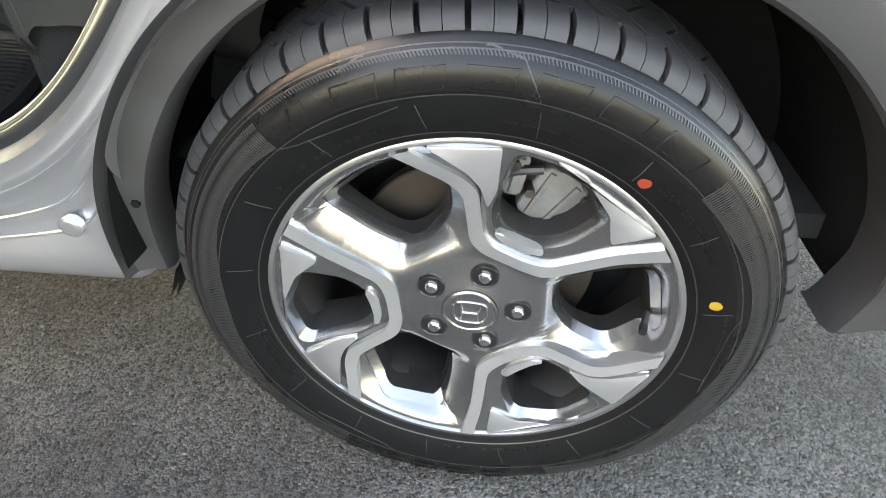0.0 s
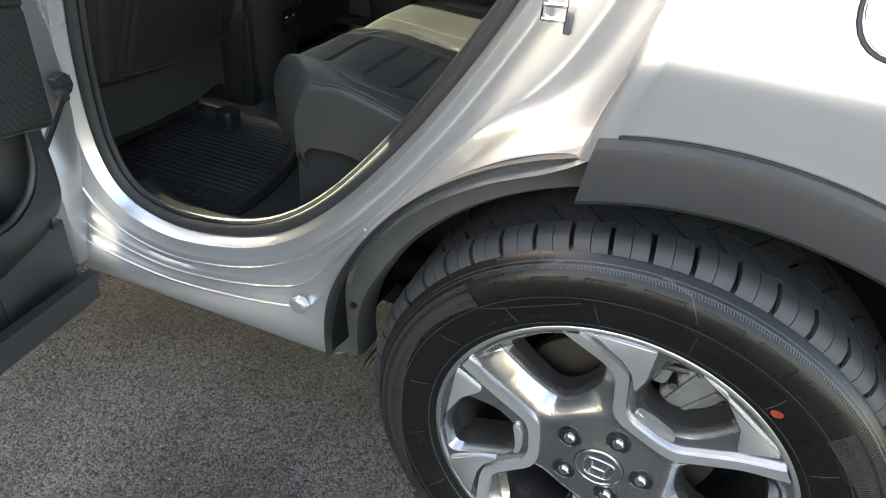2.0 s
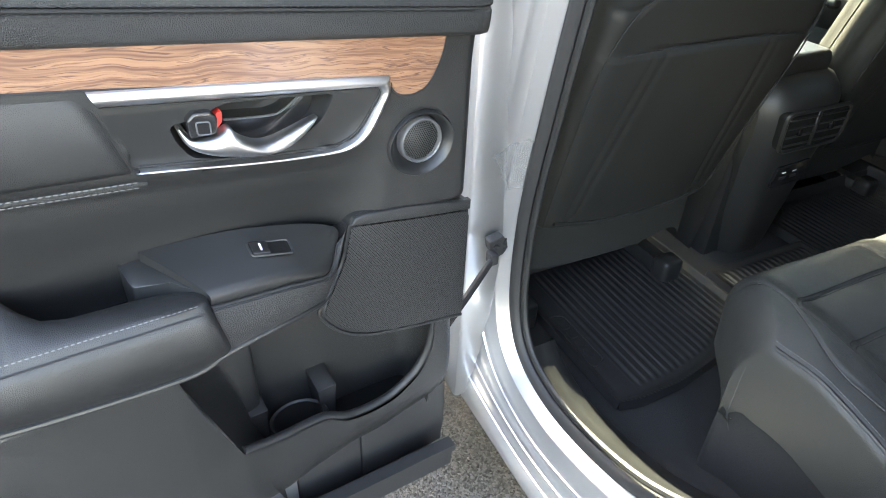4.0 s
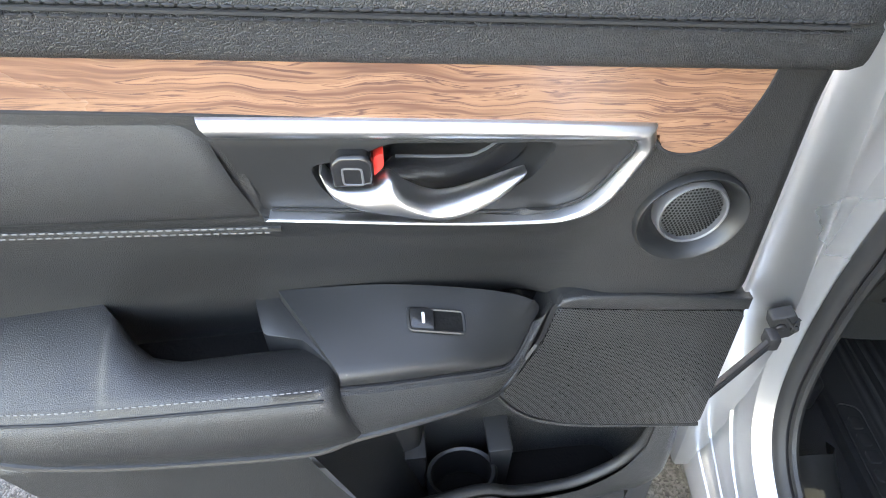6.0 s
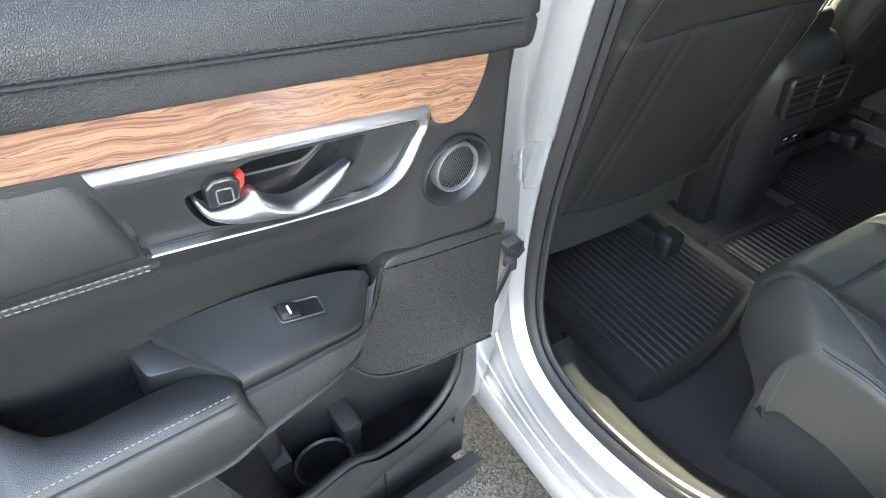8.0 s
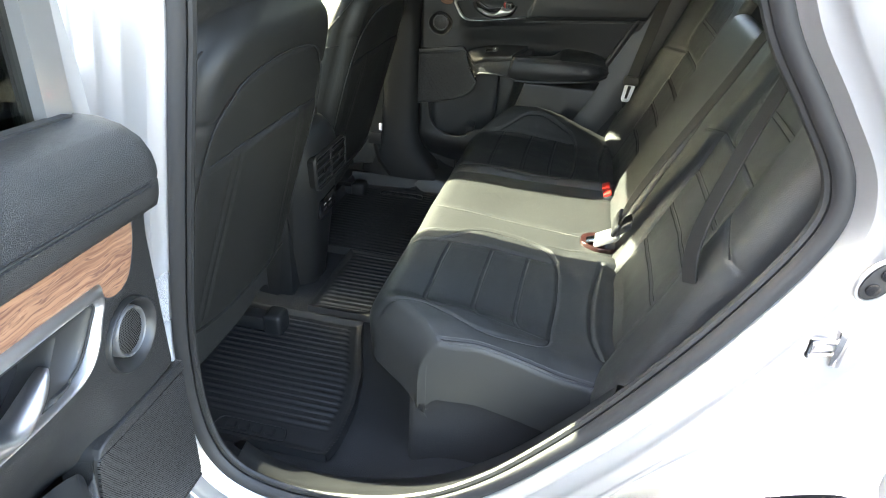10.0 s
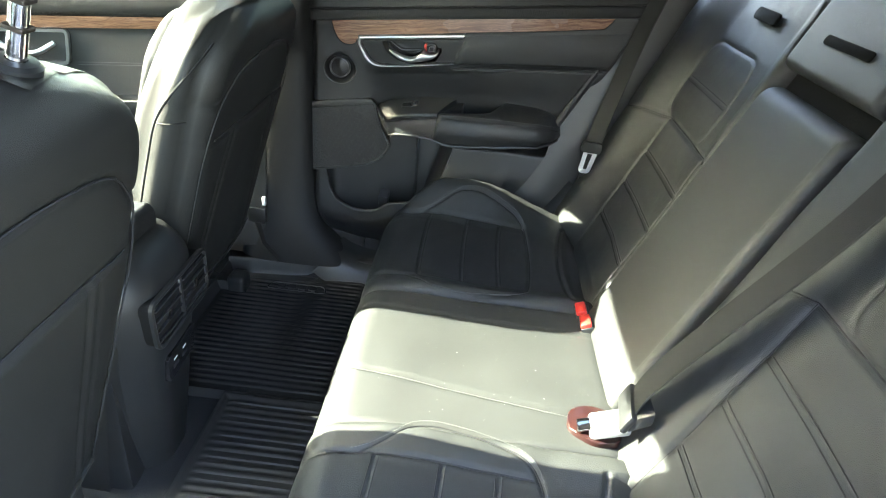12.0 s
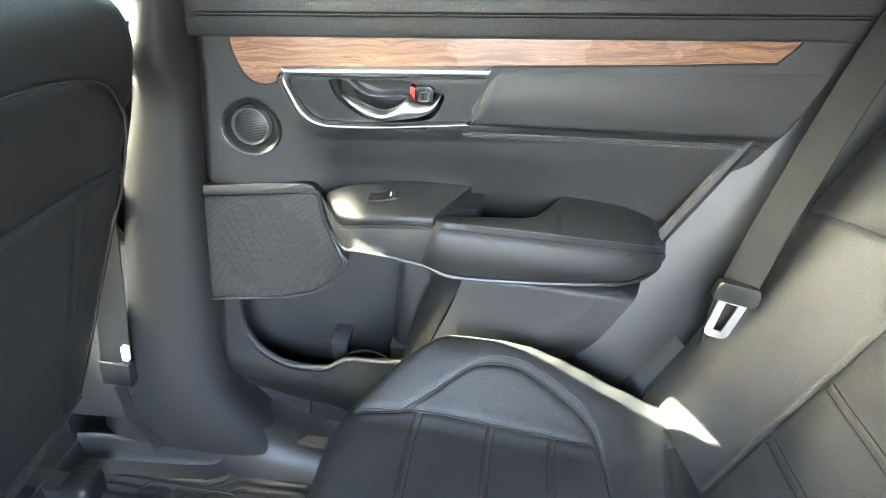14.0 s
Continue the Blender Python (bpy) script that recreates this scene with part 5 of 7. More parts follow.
    def spot(u, v):
        z0, z1 = table(TRIM_FOOT, -0.066 + 0.51 * u), belt_z(-0.06 + 0.76 * u) + 0.004
        z = z0 + (z1 - z0) * v
        return -0.066 + u * (table(REAR_EDGE, z) + 0.066), z
    def trim(lx, z):
        return D(lx, trim_depth(lx, z) - 0.012 * (1 - min(lx + 0.066, 0.016) / 0.016) ** 2, z)
    bm = cut_sheet([[spot(u, v) for v in vs] for u in us], POCKET_EDGE, trim)
    inward = D(0, 1, 0) - D(0, 0, 0)
    for u in (0, 1):
        sheet(lambda k, v: trim(*spot(u, v)) - inward * 0.03 * k, [0, 1], vs, bm)
    sheet(lambda k, u: trim(*spot(u, 0)) - inward * 0.05 * k, [0, 1], us, bm)
    panel = part("trim_panel", bm, SMOOTH_LEATHER, door, "black moulded door trim with map pocket", 50)
    # pocket: walls, floor, rolled lip and fittings
    plan = smooth_line([(-0.036, -0.010, 0), (-0.042, -0.045, 0), (-0.020, -0.074, 0), (0.06, -0.080, 0), (0.186, -0.078, 0), (0.200, -0.070, 0), (0.206, -0.054, 0), (0.225, -0.049, 0), (0.262, -0.044, 0), (0.286, -0.010, 0), (0.296, 0.036, 0)], 4)
    def lining(i, z):
        p = plan[i]
        return D(p.x + (z - 0.776) * (0.32 * ease(p.x, 0.21, 0.29) - 0.05 * (1 - ease(p.x, -0.04, 0.0))), p.y, z)
    part("pocket_lining", sheet(lining, range(len(plan)), steps(0.515, 0.83, 14)), SMOOTH_LEATHER, panel, "black inner wall of the map pocket", 40)
    rim = smooth_line([(a, table(TRIM_FRONT, a), b) for a, b in POCKET_RIM], 5)
    bm = sheet(lambda i, k: D(rim[i].x + 0.004 * (1 - ease(rim[i].x, -0.03, 0.0)), rim[i].y - 0.010 - 0.004 * k, max(0.515, rim[i].z * (1 - k) + 0.515 * k)), range(len(rim)), steps(0, 1, 4))
    sheet(lambda i, k: D(rim[i].x * (1 - k) + (0.01 + rim[i].x * 0.85) * k, (rim[i].y - 0.012) * (1 - k) - 0.082 * k, 0.522), range(len(rim)), steps(0, 1, 4), bm)
    # blacker than the lining: the pocket's shade is put into the colour
    part("pocket_floor", bm, LINER_AND_SHADE, panel, "floor of the map pocket, blackened as if in shade", 40)
    bm = sweep([D(p.x, p.y - 0.006, p.z - 0.001) for p in rim], ring_profile(0.0062, 10), up=up)
    part("pocket_lip", bm, SMOOTH_LEATHER, panel, "rounded lip of the map pocket", 60)
    for lx, z1, w in ((0.118, 0.607, 0.014), (0.212, 0.612, 0.013)):
        bm = prism(rounded([(lx - w, z1), (lx + w, z1), (lx + w * 0.45, 0.515), (lx - w * 0.45, 0.515)], 0.003, 2), -0.082, -0.040, lambda a, b, d: D(a, d, b - 0.25 * max(0, d + 0.07)), 0.003, 2)
        part("bottle_tab", bm, PLASTIC, panel, "black moulded bottle divider")
    bm = revolve([(0.041, -0.02), (0.043, 0.024), (0.040, 0.028), (0.036, 0.026), (0.034, -0.02)], 36, lambda a, b, d: D(0.163 + a * 0.95, -0.036 + b * 0.75, 0.545 + d))
    part("bottle_ring", bm, PLASTIC, panel, "raised round bottle holder")
    # padded upper with a double seam
    prof = [(0.0, 0.0035), (0.0135, 0.0015), (0.0175, 0.0030), (0.0195, 0.008), (0.0212, 0.018), (0.0215, 0.0255), (0.0190, 0.0275), (0.0190, 0.0295), (0.0225, 0.0315), (0.0225, 0.040), (0.020, 0.052), (0.012, 0.066), (-0.004, 0.077), (-0.024, 0.083), (-0.048, 0.084), (-0.056, 0.07)]
    lxs = steps(-0.066, 0.72, 60)
    bm = sheet(lambda i, j: D(lxs[i], prof[j][0] - 0.006 * max(0, 1 - (lxs[i] + 0.066) / 0.012), belt_z(lxs[i]) + prof[j][1]), range(len(lxs)), range(len(prof)))
    bm.verts.ensure_lookup_table()
    bm.faces.new([bm.verts[j] for j in range(len(prof))])
    upper = part("upper_pad", bm, LEATHER, door, "grained black padded upper", 50)
    for off, ly in ((0.0253, 0.0222), (0.0318, 0.0232)):
        stitches([D(lx, ly, belt_z(lx) + off) for lx in lxs[2:]], upper, SEAM_DARK, 0.0062, 0.0048, 0.0008, up=up)
    part("pad_crease", sweep([D(lx, 0.0216, belt_z(lx) + 0.0285) for lx in lxs[2:]], ring_profile(0.0014, 6), up=up), SEAM_DARK, upper)
    # wood
    lobe = [(p.x, p.y) for p in smooth_line([(0.0455, 1.0285, 0), (0.0440, 1.0205, 0), (0.0390, 1.0155, 0), (0.0300, 1.0125, 0), (0.0180, 1.0127, 0), (0.0062, 1.0182, 0), (-0.0036, 1.0318, 0), (-0.0112, 1.0495, 0), (-0.0150, 1.0680, 0)], 4)]
    line = [(0.642, 1.1385), (0.632, 1.122), (0.617, 1.1055), (0.46, 1.0845), (0.30, 1.0655), (0.06, 1.0345)] + lobe
    part("wood_gap", sweep([D(a, max(0.0120, trim_depth(a, b)) + 0.0004, b) for a, b in [(0.642, 1.1385), (0.632, 1.122), (0.617, 1.1050)] + [(x, table([(0.06, 1.0337), (0.30, 1.0649), (0.46, 1.0839), (0.617, 1.1050)], x)) for x in steps(0.60, 0.06, 24)] + [tuple(Vector((0.03, 1.045)) + (Vector(q) - Vector((0.03, 1.045))) * 1.035) for q in lobe[4:]]], ring_profile(0.0013, 6), up=up), SEAM_DARK, door)
    bm = prism(line, -0.004, 0.0135, lambda a, b, d: D(a, d, b), 0.003, 3)
    part("wood_strip", bm, wood, door, "brown wood-grain trim strip")
    # handle surround: plate with a hollow, bright frame
    corner = [(0.299, 1.060), (0.050, 1.0320), (0.079, 0.9695), (0.281, 0.9890)]
    def plate_depth(z, lx):
        """The handle's plate leans back towards its foot."""
        return 0.0115 - 0.0075 * max(0, 1 - (z - 0.962 - 0.10 * (lx - 0.08)) / 0.06)
    def plate_spot(u, v):
        p = Vector(corner[3]).lerp(Vector(corner[2]), u).lerp(Vector(corner[0]).lerp(Vector(corner[1]), u), v)
        return p.x, p.y
    bm = cut_sheet([[plate_spot(u, v) for v in steps(0, 1, 44)] for u in steps(0, 1, 84)], HOLLOW, lambda a, b: D(a, plate_depth(b, a), b))
    surround = part("handle_plate", bm, PLASTIC, door, "smooth black handle surround", 60)
    mid = Vector((0.176, 1.008))
    def bowl(i, j):
        q = Vector(HOLLOW[i % len(HOLLOW)])
        k, d = ((1.0, plate_depth(q.y, q.x) + 0.0003), (0.985, plate_depth(q.y, q.x) - 0.002), (0.965, 0.001), (0.93, -0.020), (0.88, -0.029), (0.5, -0.032), (0.05, -0.033))[j]
        p = mid + (q - mid) * k
        return D(p.x, d, p.y)
    part("finger_hollow", sheet(bowl, range(len(HOLLOW)), range(7), close_u=True), PLASTIC, surround, "black finger hollow", 40)
    step_line = [(0.214, 0.988), (0.206, 1.010), (0.198, 1.0125), (0.158, 1.0075), (0.146, 1.010), (0.136, 1.016), (0.120, 1.027), (0.112, 1.026), (0.120, 1.004), (0.146, 0.987), (0.178, 0.9825)]
    bm = prism(rounded(step_line, 0.004, 3), -0.033, -0.013, lambda a, b, d: D(a, d, b), 0.0025, 3)
    part("hollow_step", bm, GLOSS_BLACK, surround, "smooth black step in the hollow")
    bm = sweep(smooth_line([D(a, -0.0125, b) for a, b in ((0.200, 1.0115), (0.158, 1.0072), (0.146, 1.0097), (0.136, 1.0158), (0.121, 1.0262))], 5), ring_profile(0.0011, 6), up=up)
    part("hollow_edge", bm, RING_GREY, surround)
    outer = smooth_line([(0.3020, 1.0660, 0), (0.1732, 1.0514, 0), (0.0585, 1.0375, 0), (0.0505, 1.0349, 0), (0.0472, 1.0297, 0), (0.0465, 1.0228, 0), (0.0483, 1.0152, 0), (0.0564, 0.9998, 0), (0.0661, 0.9835, 0), (0.0772, 0.9735, 0), (0.0911, 0.9681, 0), (0.1128, 0.9673, 0), (0.1761, 0.9740, 0), (0.2822, 0.9909, 0)], 6)
    inner = smooth_line([(0.2955, 1.0505, 0), (0.1737, 1.0368, 0), (0.0710, 1.0263, 0), (0.0614, 1.0243, 0), (0.0585, 1.0215, 0), (0.0575, 1.0175, 0), (0.0595, 1.0125, 0), (0.0642, 1.0047, 0), (0.0725, 0.9908, 0), (0.0817, 0.9799, 0), (0.0935, 0.9738, 0), (0.1128, 0.9714, 0), (0.1759, 0.9778, 0), (0.2784, 0.9931, 0)], 6)
    def frame_at(i, j):
        p = outer[i].lerp(inner[i], j / 10)
        high = 0.0025 + 0.34 * (outer[i] - inner[i]).length
        return D(p.x, 0.0115 + high * math.sin(math.pi * j / 10) ** 0.55 if 0 < j < 10 else 0.004, p.y)
    bm = sheet(frame_at, range(len(outer)), range(11))
    bm.verts.ensure_lookup_table()
    bm.faces.new([bm.verts[j] for j in range(11)])
    for name, edge, other in (("frame_gap", inner, outer), ("frame_edge", outer[16:], inner[16:])):
        off = [p + (p - q).normalized() * 0.0011 for p, q in zip(edge, other)]
        part(name, sweep([D(p.x, plate_depth(p.y, p.x) + 0.0004 if edge is inner else trim_depth(p.x, p.y) + 0.0008, p.y) for p in off], ring_profile(0.0012, 6), up=up), SEAM_DARK, surround)
    part("handle_frame", bm, SATIN_CHROME, surround, "satin chrome frame")
    upper_line = smooth_line([(0.2425, 1.0235, 0), (0.234, 1.0135, 0), (0.216, 1.0125, 0), (0.2045, 1.0185, 0), (0.198, 1.009, 0), (0.184, 0.9995, 0), (0.170, 0.998, 0), (0.150, 1.0025, 0), (0.134, 1.007, 0), (0.1235, 1.009, 0)], 5)
    lower_line = smooth_line([(0.2445, 1.0215, 0), (0.239, 1.006, 0), (0.226, 0.9965, 0), (0.208, 0.9905, 0), (0.184, 0.986, 0), (0.170, 0.9855, 0), (0.154, 0.9885, 0), (0.140, 0.995, 0), (0.130, 1.001, 0), (0.1225, 1.0075, 0)], 5)
    def lever(i, j):
        a, b = upper_line[i], lower_line[i]
        w = 2 * math.pi * j / 14
        k = 0.5 + 0.5 * math.cos(w)
        p = b.lerp(a, k)
        t = i / (len(upper_line) - 1)
        fat = 0.013 * math.sin(math.pi * min(1, 0.12 + t * 0.84)) ** 0.7 + 0.001
        return D(p.x, 0.009 + 0.006 * math.sin(math.pi * t) + fat * math.sin(w), p.y)
    bm = sheet(lever, range(len(upper_line)), range(14), close_v=True)
    bm.verts.ensure_lookup_table()
    bm.faces.new([bm.verts[j] for j in range(14)])
    bm.faces.new([bm.verts[(len(upper_line) - 1) * 14 + j] for j in range(14)][::-1])
    part("door_handle", bm, SATIN_CHROME, surround, "satin chrome pull handle", 60)
    bm = prism(rounded([(0.2365, 1.0145), (0.237, 1.030), (0.231, 1.0355), (0.217, 1.034), (0.2125, 1.029), (0.2145, 1.0145)], 0.002, 2), -0.02, 0.020, lambda a, b, d: D(a, d, b), 0.004, 3)
    knob = part("lock_knob", bm, GLOSS_BLACK, surround, "glossy black lock knob")
    loop = [D(a, 0.0202, b) for a, b in rounded([(0.2305, 1.017), (0.2305, 1.028), (0.2195, 1.0265), (0.2195, 1.0155)], 0.002, 2)]
    part("lock_mark", sweep(loop, ring_profile(0.0007, 5), closed=True, up=up), RING_GREY, knob)
    bm = prism(rounded([(0.2135, 1.0145), (0.2125, 1.0285), (0.2065, 1.0305), (0.2070, 1.021)], 0.002, 2), -0.02, 0.012, lambda a, b, d: D(a, d, b), 0.002)
    part("lock_flag", bm, RED, surround, "red lock flag")
    # leather insert with its double seam
    pad = [(0.305, 1.0655), (0.690, 1.1140), (0.648, 1.0165), (0.284, 0.990)]
    def insert_at(u, v):
        p = Vector(pad[3]).lerp(Vector(pad[2]), u).lerp(Vector(pad[0]).lerp(Vector(pad[1]), u), v)
        edge = min(1, min(u * 40, (1 - u) * 60, v * 12, (1 - v) * 12))
        return D(p.x, 0.005 + 0.0045 * math.sin(math.pi / 2 * edge) + 0.0085 * math.sin(math.pi * (0.12 + 0.84 * v)), p.y)
    bm = sheet(insert_at, steps(0, 1, 80), steps(0, 1, 30))
    insert = part("leather_insert", bm, INSERT_LEATHER, door, "grained black leather insert")
    def seam_z(lx):
        return 0.988 + (lx - 0.284) * 0.0747
    for dz in (-0.006, -0.0125):
        stitches([D(lx, trim_depth(lx, seam_z(lx) + dz) + 0.0026, seam_z(lx) + dz) for lx in steps(0.284, 0.645, 40)], insert, r=0.0006, up=up)
    bm = sweep([D(lx, trim_depth(lx, seam_z(lx) - 0.009) + 0.0002, seam_z(lx) - 0.009) for lx in steps(0.275, 0.635, 24)], ring_profile(0.0026, 6), up=up)
    part("seam_roll", bm, SMOOTH_LEATHER, insert)
    # tweeter
    c = (0.0025, 0.9515)
    y0 = trim_depth(-0.04, 0.95)
    def dish(a, b, d):
        k = ease(math.hypot(a, b), 0.025, 0.039)
        return D(c[0] + a + 0.0012 * k - b * 0.12 * k, y0 + d, c[1] + b * (1 - 0.10 * k) + a * 0.12 * k - 0.0025 * k)
    bm = revolve([(0.0405, -0.003), (0.0400, 0.0035), (0.0388, 0.0052), (0.0370, 0.0046), (0.034, 0.0005), (0.0300, -0.0058), (0.0268, -0.0085), (0.0245, -0.009)], 64, dish)
    tweeter = part("tweeter", bm, PLASTIC, door, "round black tweeter ring", 60)
    bm = revolve([(0.0256, -0.010), (0.0254, -0.002), (0.0248, 0.0014), (0.0238, 0.0024), (0.0226, 0.0014), (0.0220, -0.003)], 64, dish)
    part("inner_ring", bm, RING_GREY, tweeter, "glossy dark grey inner ring")
    bm = revolve([(0.0222, -0.003), (0.016, -0.001), (0.008, 0.0006), (0.0003, 0.0010)], 36, lambda a, b, d: D(c[0] + a, y0 + d, c[1] + b))
    part("tweeter_cone", bm, CONE, tweeter, "grey cone under mesh")
    bm = bmesh.new()
    for i in range(-9, 10):
        for j in range(-9, 10):
            a, b = (i + 0.5 * (j % 2)) * 0.0025, j * 0.00218
            if math.hypot(a, b) < 0.0212:
                k = [(0.00098 * math.cos(w), 0.00098 * math.sin(w)) for w in (0, 1.05, 2.1, 3.14, 4.19, 5.24)]
                h = y0 - 0.002 + 0.0034 * (1 - (math.hypot(a, b) / 0.0222) ** 2) + 0.0006
                bm.faces.new([bm.verts.new(D(c[0] + a + p, h, c[1] + b + q)) for p, q in k])
    tagged(part("tweeter_mesh", bm, LINER_AND_SHADE, tweeter, "fine black mesh"), kind="stuff")
    # speaker grille: backing plate, band along the top, perforated face with honeycomb
    gl = [(-0.067, 0.860), (0.022, 0.8765), (0.074, 0.8835), (0.086, 0.881), (0.093, 0.871), (0.101, 0.833), (0.127, 0.779), (0.134, 0.764), (0.109, 0.728), (0.071, 0.706), (0.015, 0.692), (-0.067, 0.677)]
    bm = prism(rounded(gl, 0.008, 4), -0.03, -0.001, lambda a, b, d: D(a, d, b), 0.003, 3)
    grille = part("speaker_grille", bm, PLASTIC, door, "black speaker grille with honeycomb")
    face_line = [(-0.0665, 0.8435), (0.018, 0.8575), (0.089, 0.8700), (0.0975, 0.8325), (0.123, 0.778), (0.128, 0.764), (0.106, 0.732), (0.070, 0.7105), (0.015, 0.6965), (-0.0665, 0.682)]
    part("perforated_face", prism(rounded(face_line, 0.006, 4), -0.004, 0.0018, lambda a, b, d: D(a, d, b), 0.002, 3), mesh_mat, grille, "finely perforated black face")
    bm = prism([(-0.067, 0.8600), (0.022, 0.8765), (0.074, 0.8835), (0.086, 0.881), (0.091, 0.8735), (0.018, 0.8612), (-0.067, 0.8468)], -0.004, 0.0044, lambda a, b, d: D(a, d, b), 0.003, 3)
    part("grille_bead", sweep([D(a, -0.001, b) for a, b in smooth_line_2d(gl[6:])], ring_profile(0.0026, 8), up=up), SMOOTH_LEATHER, grille, "rolled edge round the grille")
    part("grille_band", bm, SMOOTH_LEATHER, grille, "grained strip along the grille")
    bm = bmesh.new()
    for i in range(-9, 10):
        for j in range(-9, 10):
            a, b = 0.022 + (i + 0.5 * (j % 2)) * 0.0135, 0.775 + j * 0.0117
            if math.hypot(a - 0.022, b - 0.775) < 0.073:
                k = [(a + 0.0069 * math.sin(w), b + 0.0069 * math.cos(w)) for w in [math.pi / 3 * q for q in range(6)]]
                vs6 = [bm.verts.new(D(p, cell_top, q)) for p, q in k]
                low6 = [bm.verts.new(D(p, 0.0015, q)) for p, q in k]
                bm.faces.new(vs6)
                for q in range(6):
                    bm.faces.new((vs6[q], vs6[(q + 1) % 6], low6[(q + 1) % 6], low6[q]))
    tagged(part("honeycomb", bm, cell_mat, grille, "dark honeycomb cells"), kind="stuff")
    # switch plate and the grained skirt under it
    ks = steps(0, 1, 44)
    def plate(i, j):
        b, c2, f = along(PLATE_BACK, ks[i]), along(PLATE_CREASE, ks[i]), along(PLATE_BORDER, ks[i])
        if j <= 10:
            p = b.lerp(c2, j / 10)
            p.z += 0.0015 * math.sin(math.pi * j / 10)
        elif j <= 16:
            w = (j - 10) / 6
            hook = c2 + (c2 - b).normalized() * (f - c2).length * 0.75
            p = c2 * (1 - w) ** 2 + hook * 2 * w * (1 - w) + f * w * w
        else:
            p = f + Vector((0, -0.004, -0.004))
        return P(p)
    bm = sheet(plate, range(len(ks)), range(18))
    bm.verts.ensure_lookup_table()
    end = [bm.verts[j] for j in range(18)]
    base = [bm.verts.new(P(along(PLATE_BACK, 0) + Vector((0, 0, -0.02)))), bm.verts.new(P(along(PLATE_BORDER, 0) + Vector((0, -0.004, -0.012))))]
    bm.faces.new(end + [base[1], base[0]])
    pod = part("switch_pod", bm, PLASTIC, door, "smooth black switch plate before the armrest", 35)
    part("plate_gap", sweep([P(along(PLATE_BORDER, k) + Vector((0, 0.0016, -0.0022))) for k in ks], ring_profile(0.0013, 6), up=(0, 0, 1)), SEAM_DARK, pod)
    def skirting(i, j):
        f, h = along(PLATE_BORDER, ks[i]), along(SKIRT_HEM, ks[i])
        out = 0.0055 * (1 - ease(ks[i], 0.8, 1.0))
        top = f + Vector((0, out, -0.002 - 0.4 * out))
        if j == 0:
            p = f + Vector((0, -0.004, -0.001))
        elif j <= 9:
            p = top.lerp(h, (j - 1) / 8)
            p.y += 0.0035 * math.sin(math.pi * (j - 1) / 8)
        else:
            p = h + Vector((0, -0.03, -0.002))
        return P(p)
    bm = sheet(skirting, range(len(ks)), range(11))
    part("pod_skirt", bm, LEATHER, pod, "grained black skirt under the switch plate", 40)
    heel = [(0.3145, -0.034), (0.3135, -0.018), (0.309, 0.003), (0.280, 0.013), (0.254, 0.042), (0.262, -0.034)]
    bm = prism(rounded(heel, 0.004, 3), 0.0, 1.0, lambda a, b, d: D(a, b, 0.825 + d * (0.068 - 0.62 * max(0, b + 0.022) * (1 - 0.55 * ease(b, 0.0, 0.02)) + 0.0)), 0.004, 3)
    part("pod_heel", bm, PLASTIC, pod, "black heel of the switch plate")
    way = (Vector(PLATE_CREASE[1]) - Vector(PLATE_BACK[2])).normalized()
    def podtop(a, s, c2):
        """On the switch plate: along the door, down its slope from the back edge, above it."""
        y, z = at_x(PLATE_BACK[::-1], a)
        return D(a + way.x * s * 0.2, y + way.y * s, z + way.z * s + 0.0008 + c2)
    bm = sweep([podtop(a, s, 0.0004) for a, s in rounded([(0.162, 0.020), (0.2025, 0.019), (0.2015, 0.036), (0.162, 0.037)], 0.003, 3)], ring_profile(0.0012, 6), closed=True, up=(0, 0, 1))
    switch = part("window_switch", bm, PLASTIC, pod, "window switch in a sunken frame")
    # flat black plate drawn as the shade of a sunken frame
    part("switch_dip_shade", prism(rounded([(0.1625, 0.0205), (0.2020, 0.0195), (0.2010, 0.0355), (0.1625, 0.0365)], 0.003, 3), -0.002, 0.0004, podtop), LINER_AND_SHADE, switch)
    bm = prism(rounded([(0.1835, 0.0212), (0.2010, 0.0205), (0.2005, 0.0362), (0.1835, 0.0366)], 0.002, 3), -0.001, 0.0034, podtop, 0.0012)
    part("switch_key", bm, GLOSS_BLACK, switch, "glossy black switch key")
    part("switch_mark", prism([(0.1903, 0.0245), (0.1922, 0.0245), (0.1922, 0.0325), (0.1903, 0.0325)], 0.0033, 0.0038, podtop), WHITE_INK, switch, "white mark")
    # armrest pad with a grip well behind it
    xs = steps(0.256, 0.30, 6)[:-1] + steps(0.30, 0.44, 34)[:-1] + steps(0.44, 0.566, 30)
    def rest(i, j):
        a = xs[i]
        (yb, zb), (ys, zs), (yl, zl) = at_x(ARM_BACK, a), at_x(ARM_STITCH, a), at_x(ARM_BEAD, a)
        b, s, l = Vector((a, yb, zb)), Vector((a, ys, zs)), Vector((a, yl, zl))
        if j == 0:
            p = b + Vector((0, -0.003, -0.030))
        elif j == 1:
            p = b + Vector((0, -0.002, -0.006))
        elif j <= 12:
            w = (j - 2) / 10
            p = b.lerp(s, w)
            p.z += 0.0055 * math.sin(math.pi * w) ** 0.8 + (0.003 * ease(w, 0, 0.12) if a < 0.41 else 0)
            if j == 12:
                p.z -= 0.0006
        elif j == 13:
            p = s + Vector((0, 0.0016, -0.0042))
        elif j == 14:
            p = s + Vector((0, 0.0042, -0.0062))
        elif j <= 22:
            w = (j - 14) / 8
            p = (s + Vector((0, 0.0042, -0.0062))).lerp(l, w)
